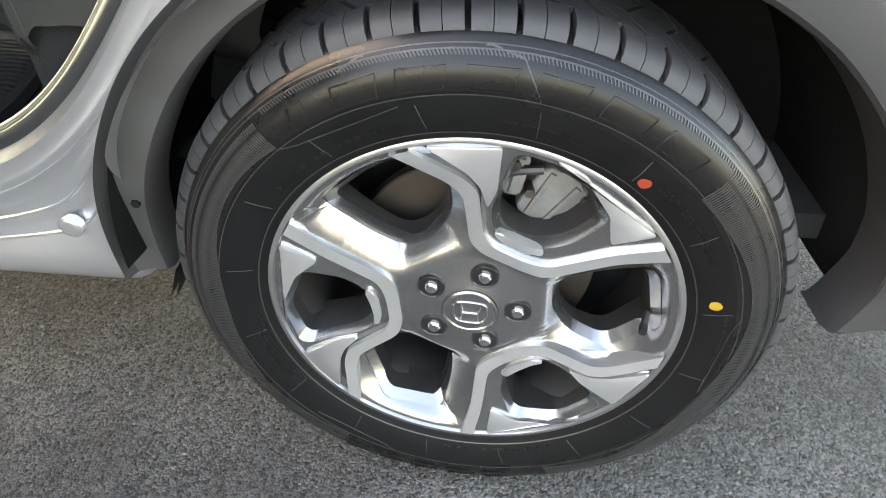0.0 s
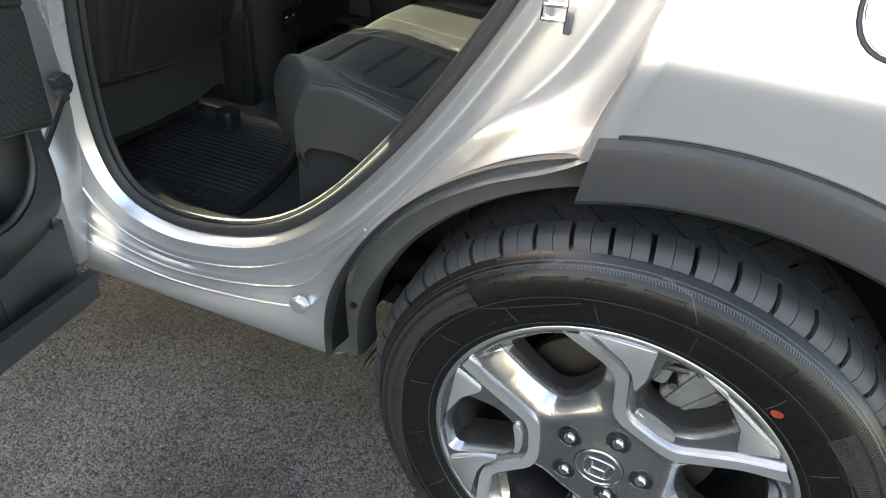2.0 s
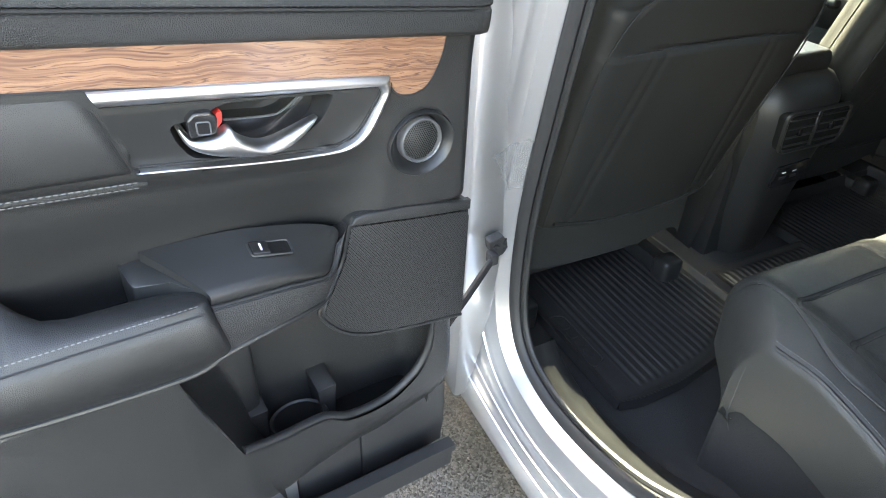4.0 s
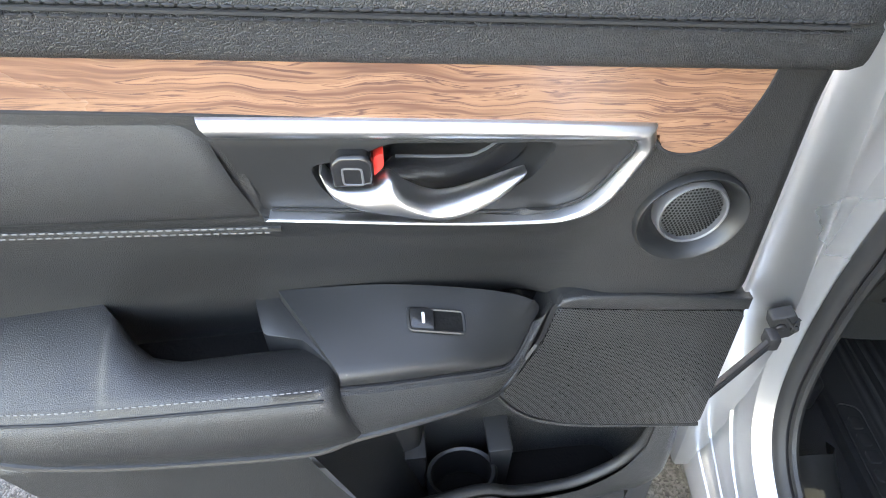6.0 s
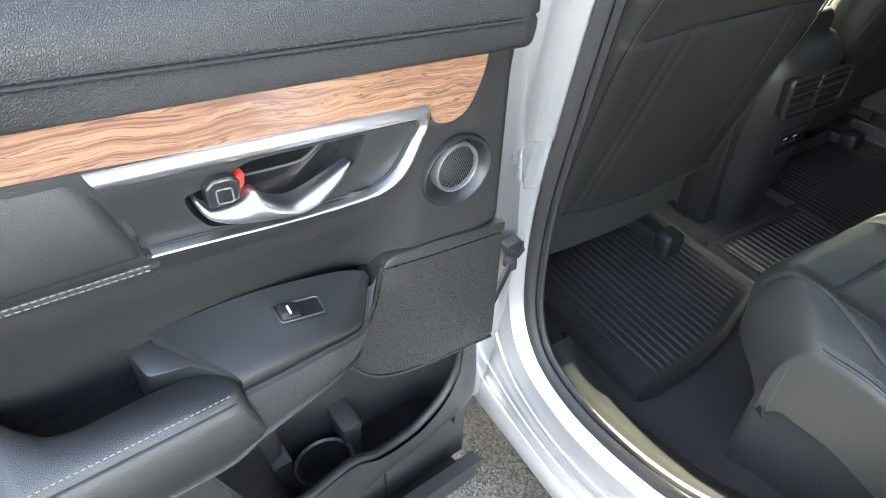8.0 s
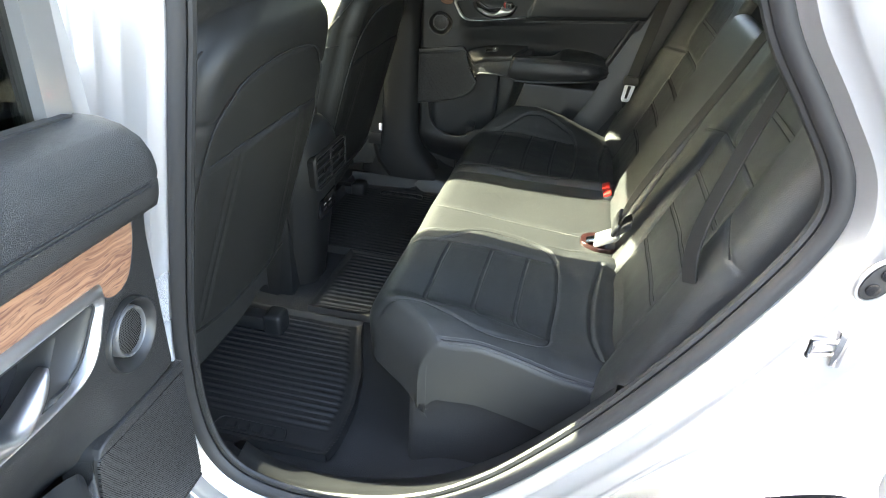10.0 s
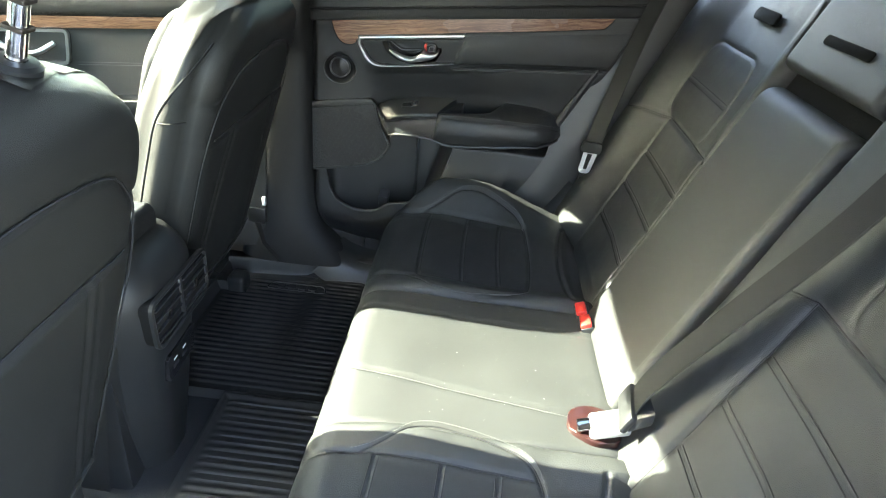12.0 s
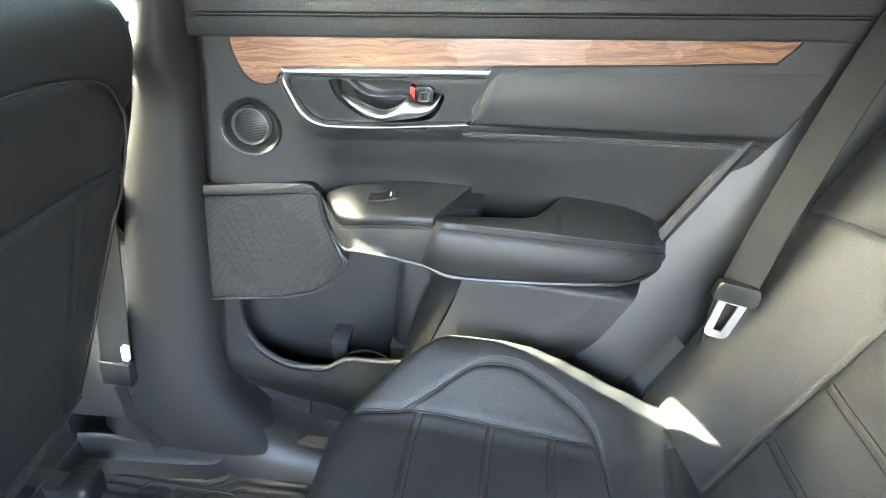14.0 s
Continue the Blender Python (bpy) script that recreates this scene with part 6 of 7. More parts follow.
            p.y += 0.0085 * math.sin(math.pi * w) ** 0.9
        else:
            p = l + Vector((0, -0.05, 0.004))
        lean = 0.20 * max(0, zs - p.z) * (1 - ease(a, 0.256, 0.33))
        shut = 0.006 * (1 - ease(a, 0.256, 0.262))
        return P(p + Vector((-lean, -shut, -shut * 0.6)))
    bm = sheet(rest, range(len(xs)), range(24))
    bm.verts.ensure_lookup_table()
    bm.faces.new([bm.verts[j] for j in range(24)])
    arm = part("armrest", bm, SMOOTH_LEATHER, door, "black stitched leather armrest", 60)
    stitches([P((a, at_x(ARM_STITCH, a)[0] - 0.0008, at_x(ARM_STITCH, a)[1] + 0.0034)) for a in steps(0.268, 0.55, 40)], arm, pitch=0.0046, long=0.0030, r=0.00052, up=up)
    part("armrest_seam", sweep([P((a, at_x(ARM_STITCH, a)[0] + 0.0028, at_x(ARM_STITCH, a)[1] - 0.0046)) for a in steps(0.264, 0.555, 40)], ring_profile(0.0010, 6), up=up), SEAM_DARK, arm)
    # black block whose colour stands for the shade behind the armrest
    part("grip_well", block(0.280, 0.425, -0.060, 0.016, 0.800, 0.836, 0.004, 2, lambda a, b, c2: D(a, b, c2)), LINER_AND_SHADE, arm, "floor of the grip well, blackened as if in shade")
    bm = sweep(smooth_line([P((p[0], p[1] + 0.0005, p[2] - 0.001)) for p in ARM_BEAD[::-1]] + [P(p) for p in SKIRT_HEM[1:5]], 6), ring_profile(0.0032, 8), up=(0, 0, 1))
    part("armrest_bead", bm, PLASTIC, arm, "thin bead under the armrest")
    settle(door)
    return door


def left_door(lx, ly, z):
    return Vector((-0.874 + 0.131 * lx + 0.991 * ly, -0.098 - 0.991 * lx + 0.131 * ly, z))


def right_door(lx, ly, z):
    return Vector((-0.979 + lx, 1.611 - ly, z))


near_door = build_door("rear_door", left_door, "open silver car door with black leather and wood trim", (0.99, 0.13, 0), WOOD, PERFORATED, PERFORATED, 0.0020)
build_door("rear_door", right_door, "closed car door with black leather and wood trim", (0, -1, 0), WOOD_FAR, PERFORATED_FAR, SEAM_DARK, 0.0024)
strap = thing("door_check", "black steel door check strap on the pillar", "door check", (-1.015, 0.105, 0.66))
arm_line = [Vector((-0.925, -0.03, 0.622)), Vector((-0.962, 0.025, 0.635)), Vector((-1.004, 0.088, 0.654))]
bm = sweep(arm_line, [(-0.0035, -0.006), (-0.002, -0.0075), (0.002, -0.0075), (0.0035, -0.006), (0.0035, 0.006), (0.002, 0.0075), (-0.002, 0.0075), (-0.0035, 0.006)])
arm_bar = part("check_arm", bm, SEAL, strap, "black steel arm")
for off in (-0.0032, 0.0032):
    part("arm_rib", sweep([p + Vector((0.0030, 0.0020, off)) for p in arm_line], ring_profile(0.0013, 6)), GREY_PLASTIC, arm_bar)
def on_pillar(a, b, d):
    return Vector((-1.018 + d, a, b))
bm = prism(rounded([(0.086, 0.680), (0.111, 0.687), (0.119, 0.675), (0.121, 0.660), (0.111, 0.647), (0.098, 0.650), (0.090, 0.662)], 0.004, 3), -0.012, 0.004, on_pillar, 0.0025, 3)
bracket = part("check_bracket", bm, SEAL, strap, "black bracket on the pillar")
for b, c, rad in ((0.099, 0.667, 0.0062), (0.115, 0.665, 0.0048)):
    part("bracket_bolt", revolve([(rad, 0.002), (rad, 0.0062), (rad - 0.0012, 0.0076), (rad * 0.45, 0.0076), (0.0003, 0.0066)], 20, lambda p, q, d: on_pillar(b + p, c + q, d)), GREY_PLASTIC, bracket, "dark steel bolt head")
part("bracket_fold", sweep([on_pillar(0.101, 0.682, 0.003), on_pillar(0.110, 0.671, 0.007), on_pillar(0.117, 0.680, 0.003)], ring_profile(0.0022, 8), up=(1, 0, 0)), SEAL, bracket)
bm = block(-1.016, -0.996, 0.082, 0.096, 0.646, 0.666, 0.003)
part("arm_eye", bm, SEAL, arm_bar, "black eye of the arm")
settle(strap)



# ---- rear seat ----
def build_rear_seat():
    seat = thing("rear_seat", "black leather rear bench with stitched seams", "car seat", (-0.6, MID, 0.36))
    edge_of_panel = [(-0.90, 0.135), (-0.80, 0.137), (-0.765, 0.143), (-0.732, 0.163), (-0.700, 0.187), (-0.655, 0.195), (-0.607, 0.190), (-0.560, 0.181), (-0.525, 0.168), (-0.503, 0.145), (-0.492, 0.10), (-0.487, 0.0)]
    def outer_cushion(side):
        lo, hi = 0.187, (0.645 if side > 0 else 0.618)            # distance from the middle plane
        def place(a, b, c):
            c = max(c, -0.31)
            if side > 0:
                out = ease(b, 0.48, hi + 0.03)
                x0 = -0.822 + 0.125 * out ** 1.6
                drop, under, tuck, back = max(0, -c - 0.045), 0.0, 0.5, 0.36
            else:
                out = ease(b, 0.46, hi + 0.02)
                x0 = -0.822 + 0.140 * out ** 1.3
                drop, under, tuck, back = max(0, -c - 0.045), max(0, -c - 0.125), 0.05, 0.10 * (1 - out)
            x = -0.335 + (a + 0.335) * (-0.335 - x0) / 0.525 + (back * (drop - under) + 0.35 * under) * (a < -0.6)
            y = MID + side * (b - (tuck * (drop - under) + min(0.3 * under + 0.012 * (under > 0), 0.05)) * ease(b, 0.5, hi))
            return Vector((x, y, 0.656 + c))
        panel = smooth_line([(p, q, 0) for p, q in edge_of_panel], 3)
        def off_panel(a, q):
            p, best = Vector((a, abs(q), 0)), 1.0
            for u, v in zip(panel, panel[1:]):
                w = v - u
                k = min(1, max(0, (p - u).dot(w) / w.length_squared))
                best = min(best, (u + w * k - p).length)
            return best
        def top(a, b):
            q = b - 0.385
            z = 0.006 * bell(a, -0.72, 0.10) - 0.012 * bell(a, -0.5, 0.16) * bell(q, 0, 0.16)
            if side > 0:
                z += 0.074 * ease(b, 0.50, 0.600) * ease(a, -0.88, -0.78) * (1 - 1.1 * ease(a, -0.70, -0.30)) - 0.02 * ease(b, 0.60, 0.645)
            else:
                z += (0.012 + 0.032 * ease(b, 0.46, 0.54)) * ease(a, -0.90, -0.80) * (1 - 0.9 * ease(a, -0.72, -0.35)) - 0.010 * ease(b, 0.57, hi)
            z += 0.012 * ease(-q, 0.12, 0.18) * ease(a, -0.83, -0.70)
            z += groove(off_panel(a, q), 0.0034, 0.0045)
            inside = abs(q) < min(0.140, table2(a))
            if -0.86 < a < -0.495:
                z += groove(abs(q) - 0.140, 0.0032, 0.0034)
            arc = a + 0.415 - 0.6 * q * q
            if abs(q) < 0.165:
                z += groove(arc, 0.005, 0.008) - 0.010 * ease(arc, 0.0, 0.03)
            if inside:
                for s in (-0.747, -0.649, -0.5655):
                    z += groove(a - s - 0.2 * q * q, 0.003, 0.0032)
                z += 0.0022 * abs(math.sin((a + 0.747) / 0.091 * math.pi)) ** 0.7 * (1 - ease(abs(q), 0.10, 0.14))
            z += 0.0025 * noise.noise(Vector((a * 9, b * 9, side * 3))) + 0.0016 * noise.noise(Vector((a * 26, b * 20, side)))
            return z
        def table2(a):
            for (x0, q0), (x1, q1) in zip(edge_of_panel, edge_of_panel[1:]):
                if x0 <= a <= x1:
                    return q0 + (q1 - q0) * (a - x0) / (x1 - x0)
            return 0.0
        bm = pillow(-0.86, -0.335, lo, hi, top, place, 0.05, 0.30 if side > 0 else 0.128, 150, 120, rb=0.03 if side > 0 else 0.016)
        ob = part("cushion", bm, SEAT_LEATHER, seat, "padded black leather cushion with cross seams", 70)
        def on(a, b, k=0.0012):
            return place(a, b, top(a, b) + k)
        for s in (-1, 1):
            stitches([on(p.x + 0.003, 0.385 + s * (p.y + 0.006), 0.0016) for p in panel if p.x > -0.80], ob, SEAT_THREAD, 0.0052, 0.0034, 0.0006)
            part("panel_seam", sweep([on(p.x, 0.385 + s * p.y, 0.0012) for p in panel if p.x > -0.83], ring_profile(0.0011, 5)), SEAM_DARK, ob)
            part("straight_seam", sweep([on(a, 0.385 + s * 0.140, 0.0010) for a in steps(-0.82, -0.50, 24)], ring_profile(0.0010, 5)), SEAM_DARK, ob)
        for s in (-0.747, -0.649, -0.5655):
            for o in (-0.005, 0.005):
                part("cross_seam", sweep([on(s + o + 0.2 * q * q, 0.385 + q, 0.0002) for q in steps(-0.138, 0.138, 20)], ring_profile(0.0008, 5)), SEAM_DARK, ob)
        rim = [place(a, hi - 0.012, top(a, hi - 0.012) - (0.0065 if side > 0 else -0.0006)) for a in steps(-0.80, -0.36, 40)]
        stitches(rim, ob, SEAT_THREAD, 0.0052, 0.0034, 0.0006)
        part("piping", sweep([place(a, hi - 0.006, top(a, hi - 0.006) - (0.012 if side > 0 else 0.0034)) for a in steps(-0.80, -0.36, 30)], ring_profile(0.0028, 6)), SMOOTH_LEATHER, ob)
        stitches([place(-0.806 if side > 0 else -0.838, hi - 0.006 if side > 0 else hi + 0.001, -0.02 - k) for k in steps(0.0, 0.11, 12)], ob, SEAT_THREAD, 0.0052, 0.0034, 0.0006)
        return ob
    outer_cushion(-1)
    outer_cushion(1)
    def mid_top(a, b):
        q = b - MID
        z = 0.004 * bell(a, -0.72, 0.1) + 0.006 * (1 - (q / 0.18) ** 2)
        z += groove(q + 0.075 + 0.14 * (a + 0.70), 0.003, 0.0035) + groove(q - 0.115 + 0.05 * (a + 0.70), 0.003, 0.003)
        z += 0.0015 * noise.noise(Vector((a * 12, b * 12, 7)))
        return z
    def mid(a, b, c):
        return Vector((a + 0.36 * max(0, -c - 0.045) * (a < -0.6), b, 0.658 + c))
    bm = pillow(-0.820, -0.335, 0.732, 1.098, mid_top, mid, 0.05, 0.30, 90, 60, rb=0.012)
    centre = part("centre_cushion", bm, SEAT_LEATHER, seat, "plain black leather centre cushion", 70)
    stitches([mid(a, MID - 0.075 - 0.14 * (a + 0.70) - 0.006, mid_top(a, MID - 0.081 - 0.14 * (a + 0.70)) + 0.001) for a in steps(-0.78, -0.40, 60)], centre, SEAT_THREAD, 0.006, 0.004, 0.0008)
    stitches([mid(a, 0.738 + 0.004 * math.sin(a * 9), mid_top(a, 0.745) - 0.005) for a in steps(-0.78, -0.45, 60)], centre, SEAT_THREAD, 0.0062, 0.0045, 0.0009)
    bm = bmesh.new()
    for k in range(80):
        a, b = random.uniform(-0.74, -0.40), random.uniform(0.77, 1.07)
        d, w = Vector((random.uniform(-1, 1), random.uniform(-1, 1), 0)).normalized() * random.uniform(0.0004, 0.0012), random.uniform(0.00010, 0.00024)
        p, n = mid(a, b, mid_top(a, b) + 0.0004), Vector((-d.y, d.x, 0)).normalized() * w
        bm.faces.new([bm.verts.new(q) for q in (p - d - n, p + d - n, p + d + n, p - d + n)])
    tagged(part("lint", bm, WHITE_INK, centre, "tiny pale lint specks"), kind="stuff")
    base = block(-0.715, -0.34, 0.325, 1.52, 0.33, 0.56, 0.03, 3)
    part("seat_base", base, CARPET, seat, "black carpeted seat base")
    # backs
    def back(a, b, c):
        return Vector((-0.36 + 0.379 * b - 0.925 * c, a, 0.66 + 0.925 * b + 0.379 * c))
    def side_back(y0, y1, outer):
        yc = MID + outer * 0.359           # middle of the sewn panel
        crown = [Vector(p) for p in rounded([(-0.080, 0.345), (0.156, 0.345), (0.156, 0.517), (-0.080, 0.517)], 0.04, 4)]
        def to_line(p, u, v):
            w = v - u
            k = min(1, max(0, (p - u).dot(w) / w.length_squared))
            return (u + w * k - p).length
        lines = [((-0.129, -0.03), (-0.129, 0.342)), ((0.129, -0.03), (0.129, 0.342)), ((-0.129, 0.342), (0.129, 0.342)), ((0.129, 0.342), (0.345, 0.285)), ((-0.129, 0.342), (-0.20, 0.318))]
        lines = [(Vector(u), Vector(v)) for u, v in lines]
        def top(a, b):
            q = (a - yc) * outer
            p = Vector((q, b))
            z = 0.034 * ease(q, 0.13, 0.24) - 0.010 * bell(q, 0, 0.15) * bell(b, 0.2, 0.25) + 0.010 * ease(-q, 0.12, 0.16)
            z += groove(min(to_line(p, u, v) for u, v in lines), 0.0034, 0.005)
            if b > 0.30:
                z += groove(min(to_line(p, crown[i - 1], crown[i]) for i in range(len(crown))), 0.0032, 0.004)
            if abs(q) < 0.129 and b < 0.35:
                z += groove(b - 0.092, 0.003, 0.003) + groove(b - 0.179, 0.003, 0.003) + groove(b - 0.258, 0.003, 0.003)
                z += 0.0025 * abs(math.sin((b - 0.092) / 0.0845 * math.pi)) ** 0.7 * (1 - ease(abs(q), 0.09, 0.129))
            if -0.08 < q < 0.15:
                z += groove(b - 0.427, 0.003, 0.003)
            z += 0.0025 * noise.noise(Vector((a * 9, b * 9, 5))) + 0.0014 * noise.noise(Vector((a * 24, b * 24, 2)))
            return z
        bm = pillow(y0, y1, -0.06, 0.705, top, back, 0.03, 0.11, 130, 180, rb=0.04)
        ob = part("backrest", bm, SEAT_LEATHER, seat, "black leather backrest with sewn panels", 70)
        for s, q0, q1 in ((0.092, -0.12, 0.12), (0.179, -0.12, 0.12), (0.258, -0.12, 0.12), (0.427, -0.072, 0.148)):
            for o in (-0.005, 0.005):
                part("cross_seam", sweep([back(yc + outer * q, s + o, top(yc + outer * q, s + o) + 0.0002) for q in steps(q0, q1, 16)], ring_profile(0.0008, 5)), SEAM_DARK, ob)
        for u, v in lines:
            path = [u.lerp(v, k) for k in steps(0, 1, 24)]
            part("panel_seam", sweep([back(yc + outer * p.x, p.y, top(yc + outer * p.x, p.y) + 0.001) for p in path if y0 + 0.01 < yc + outer * p.x < y1 - 0.03], ring_profile(0.0013, 5)), SEAM_DARK, ob)
        inner = y0 if outer > 0 else y1
        stitches([back(inner + outer * 0.022, b, top(inner + outer * 0.022, b) - 0.0035) for b in steps(0.0, 0.60, 60)], ob, SEAT_THREAD, 0.0056, 0.0038)
        part("anchor_flap", prism(rounded([(yc - 0.05, 0.575), (yc + 0.05, 0.575), (yc + 0.05, 0.597), (yc - 0.05, 0.597)], 0.008, 4), 0.004, 0.009, back, 0.003), LINER_AND_SHADE, ob)
        return ob
    side_back(1.112, 1.598, 1)
    side_back(0.232, 0.822, -1)
    arm = part("folding_armrest", pillow(0.829, 1.105, -0.03, 0.505, lambda a, b: 0.012 + 0.005 * (1 - ((a - 0.967) / 0.14) ** 2), back, 0.014, 0.12, 30, 40, rb=0.03), SEAT_LEATHER, seat, "black leather folding centre armrest", 70)
    stitches([back(0.842, b, 0.0125) for b in steps(0.02, 0.49, 50)], arm, SEAT_THREAD, 0.0056, 0.0038)
    top_pad = part("centre_back", pillow(0.829, 1.105, 0.532, 0.705, lambda a, b: 0.014, back, 0.014, 0.10, 20, 14), SEAT_LEATHER, seat, "black leather centre back top", 70)
    part("anchor_slot", prism(rounded([(0.90, 0.580), (1.03, 0.580), (1.03, 0.594), (0.90, 0.594)], 0.006, 4), 0.008, 0.0165, back, 0.001), LINER_AND_SHADE, top_pad, "dark slot with raised rim")
    part("armrest_cavity", block(0.835, 1.10, -0.04, 0.60, -0.09, -0.02, 0, 2, lambda x, y, z: back(x, y, z)), LINER_AND_SHADE, seat)
    for yc, w, lift in ((0.50, 0.13, 0.80), (MID + 0.035, 0.11, 0.79), (1.35, 0.13, 0.80)):
        hr = part("headrest", pillow(yc - w, yc + w, lift, lift + 0.17, lambda a, b: 0.03, lambda a, b, c: back(a, b, c + 0.0), 0.035, 0.10, 14, 14), SEAT_LEATHER, seat, "black leather headrest", 70)
        for s in (-0.045, 0.045):
            part("headrest_post", sweep([back(yc + s, 0.66, -0.01), back(yc + s, 0.85, -0.01)], ring_profile(0.0065, 10), up=(0, 1, 0)), CHROME, hr, "chrome headrest post")
    settle(seat)


build_rear_seat()


def ribbon(name, path, wide, across, parent, mat=None, thick=0.0016):
    """A flat strap through the path; across: the direction of its width."""
    pts = smooth_line(path, 8)
    w = Vector(across).normalized() * wide / 2
    bm = bmesh.new()
    n = len(pts)
    ring = []
    for i, p in enumerate(pts):
        way = (pts[min(n - 1, i + 1)] - pts[max(0, i - 1)]).normalized()
        nrm = way.cross(w).normalized() * thick
        ring.append([bm.verts.new(p + w * k + nrm * s) for k, s in ((-1, 0), (-0.94, 1), (0.94, 1), (1, 0), (0.94, -1), (-0.94, -1))])
    for a, b in zip(ring, ring[1:]):
        for j in range(6):
            bm.faces.new((a[j], b[j], b[(j + 1) % 6], a[(j + 1) % 6]))
    return part(name, bm, mat or WEBBING, parent, "woven black webbing", 30)


def build_belts():
    far = thing("seat_belt", "black seat belt with silver tongue on the far pillar", "seat belt", (-0.3, 1.55, 0.65))
    ribbon("webbing", [(-0.16, 1.60, 1.42), (-0.268, 1.56, 1.177), (-0.325, 1.545, 0.95), (-0.347, 1.534, 0.845)], 0.046, (0.55, -0.5, 0.2), far)
    ribbon("webbing", [(-0.346, 1.536, 0.84), (-0.335, 1.55, 0.74), (-0.305, 1.555, 0.62)], 0.046, (0.8, -0.3, 0.15), far)
    def tongue(a, b, d):
        return Vector((-0.350 + 0.85 * (0.75 * a + 0.10 * b), 1.528 - 0.38 * a - d, 0.838 + 0.09 * a + 1.0 * b))
    part("tongue_grip", prism(rounded([(-0.034, -0.004), (0.034, -0.004), (0.032, 0.022), (-0.032, 0.022)], 0.008, 4), -0.006, 0.006, tongue, 0.003), PLASTIC, far, "black plastic grip")
    bm = bmesh.new()
    loop = [tongue(a, b, 0.0) for a, b in rounded([(-0.014, -0.002), (-0.016, -0.052), (0.010, -0.052), (0.018, -0.002)], 0.006, 4)]
    sweep(loop, [(-0.005, -0.0012), (0.005, -0.0012), (0.005, 0.0012), (-0.005, 0.0012)], bm, closed=True, up=(0, -1, 0))
    part("tongue", bm, material("bright_tongue", (0.8, 0.8, 0.8), 0.35, 0.85), far, "bright steel tongue")
    settle(far)
    mid = thing("seat_belt", "black seat belt lying across the backrest", "seat belt", (-0.35, 0.72, 0.68))
    def lie(y, b, c):
        return (-0.36 + 0.379 * b - 0.925 * c, y, 0.66 + 0.925 * b + 0.379 * c)
    ribbon("webbing", [lie(0.757, 0.045, 0.030), lie(0.745, 0.12, 0.045), lie(0.708, 0.26, 0.050), lie(0.668, 0.42, 0.050), lie(0.647, 0.56, 0.050), lie(0.625, 0.66, 0.040), lie(0.60, 0.72, -0.02)], 0.047, (0.1, 0.95, 0.25), mid)
    part("tongue_grip", block(-0.030, 0.030, -0.016, 0.016, -0.006, 0.006, 0.004, 2, lambda a, b, c: Vector(lie(0.752 + a, 0.062 + b + 0.25 * a, 0.040 + c))), PLASTIC, mid, "black plastic grip")
    settle(mid)
    near = thing("seat_belt", "black seat belt hanging beside the near backrest", "seat belt", (-0.35, 0.3, 0.68))
    ribbon("webbing", [lie(0.215, 0.06, -0.08), lie(0.25, 0.17, -0.01), lie(0.305, 0.255, 0.050), lie(0.372, 0.38, 0.058), lie(0.443, 0.51, 0.052), lie(0.53, 0.65, 0.045), lie(0.57, 0.72, 0.0)], 0.050, (-0.18, 0.88, -0.43), near)
    part("belt_guide", block(-0.032, 0.032, -0.012, 0.012, -0.006, 0.010, 0.004, 2, lambda a, b, c: Vector(lie(0.575 + 0.9 * a, 0.715 + b - 0.45 * a, 0.01 + c))), PLASTIC, near, "black plastic belt guide")
    settle(near)
    pil = thing("seat_belt", "black front seat belt hanging on the far pillar", "seat belt", (-1.19, 1.59, 0.45))
    ribbon("webbing", [(-1.13, 1.575, 1.35), (-1.165, 1.572, 1.0), (-1.185, 1.572, 0.62), (-1.19, 1.572, 0.56)], 0.046, (1, 0.1, 0), pil)
    part("buckle_cover", block(-1.215, -1.165, 1.565, 1.585, 0.52, 0.565, 0.006), PLASTIC, pil)
    part("belt_tongue", block(-1.172, -1.162, 1.562, 1.572, 0.575, 0.600, 0.002), WHITE_INK, pil, "small pale tag")
    part("anchor_strap", sweep([Vector((-1.19, 1.575, 0.52)), Vector((-1.175, 1.57, 0.46)), Vector((-1.13, 1.565, 0.41))], [(-0.012, -0.002), (0.012, -0.002), (0.012, 0.002), (-0.012, 0.002)]), WEBBING, pil)
    settle(pil)
    # buckles between the cushions
    pair = thing("belt_buckle", "black belt buckles with red release buttons", "buckle", (-0.36, 1.08, 0.64))
    for k, (dy, dx) in enumerate(((0.021, 0.0), (-0.021, 0.004))):
        def at(a, b, d):
            return Vector((-0.385 + dx + 1.25 * (0.45 * d - 0.35 * a), 1.066 + dy + 1.15 * b, 0.648 + 1.2 * (0.9 * a + 0.2 * d)))
        body = part("buckle_body", block(-0.045, 0.020, -0.017, 0.017, -0.012, 0.030, 0.004, 2, at), PLASTIC, pair)
        part("release_button", block(0.014, 0.0265, -0.015, 0.015, -0.009, 0.024, 0.003, 2, at), RED, body, "red release button")
    settle(pair)
    one = thing("belt_buckle", "fastened belt buckle sunk in a dark red-brown well", "buckle", (-0.41, 0.775, 0.66))
    part("well", prism(rounded([(-0.445, 0.768), (-0.405, 0.742), (-0.365, 0.75), (-0.36, 0.80), (-0.40, 0.825), (-0.44, 0.81)], 0.015, 4), 0.640, 0.6685, same, 0.003), material("dark_red_well", (0.022, 0.007, 0.006), 0.3), one, "dark red-brown plastic well")
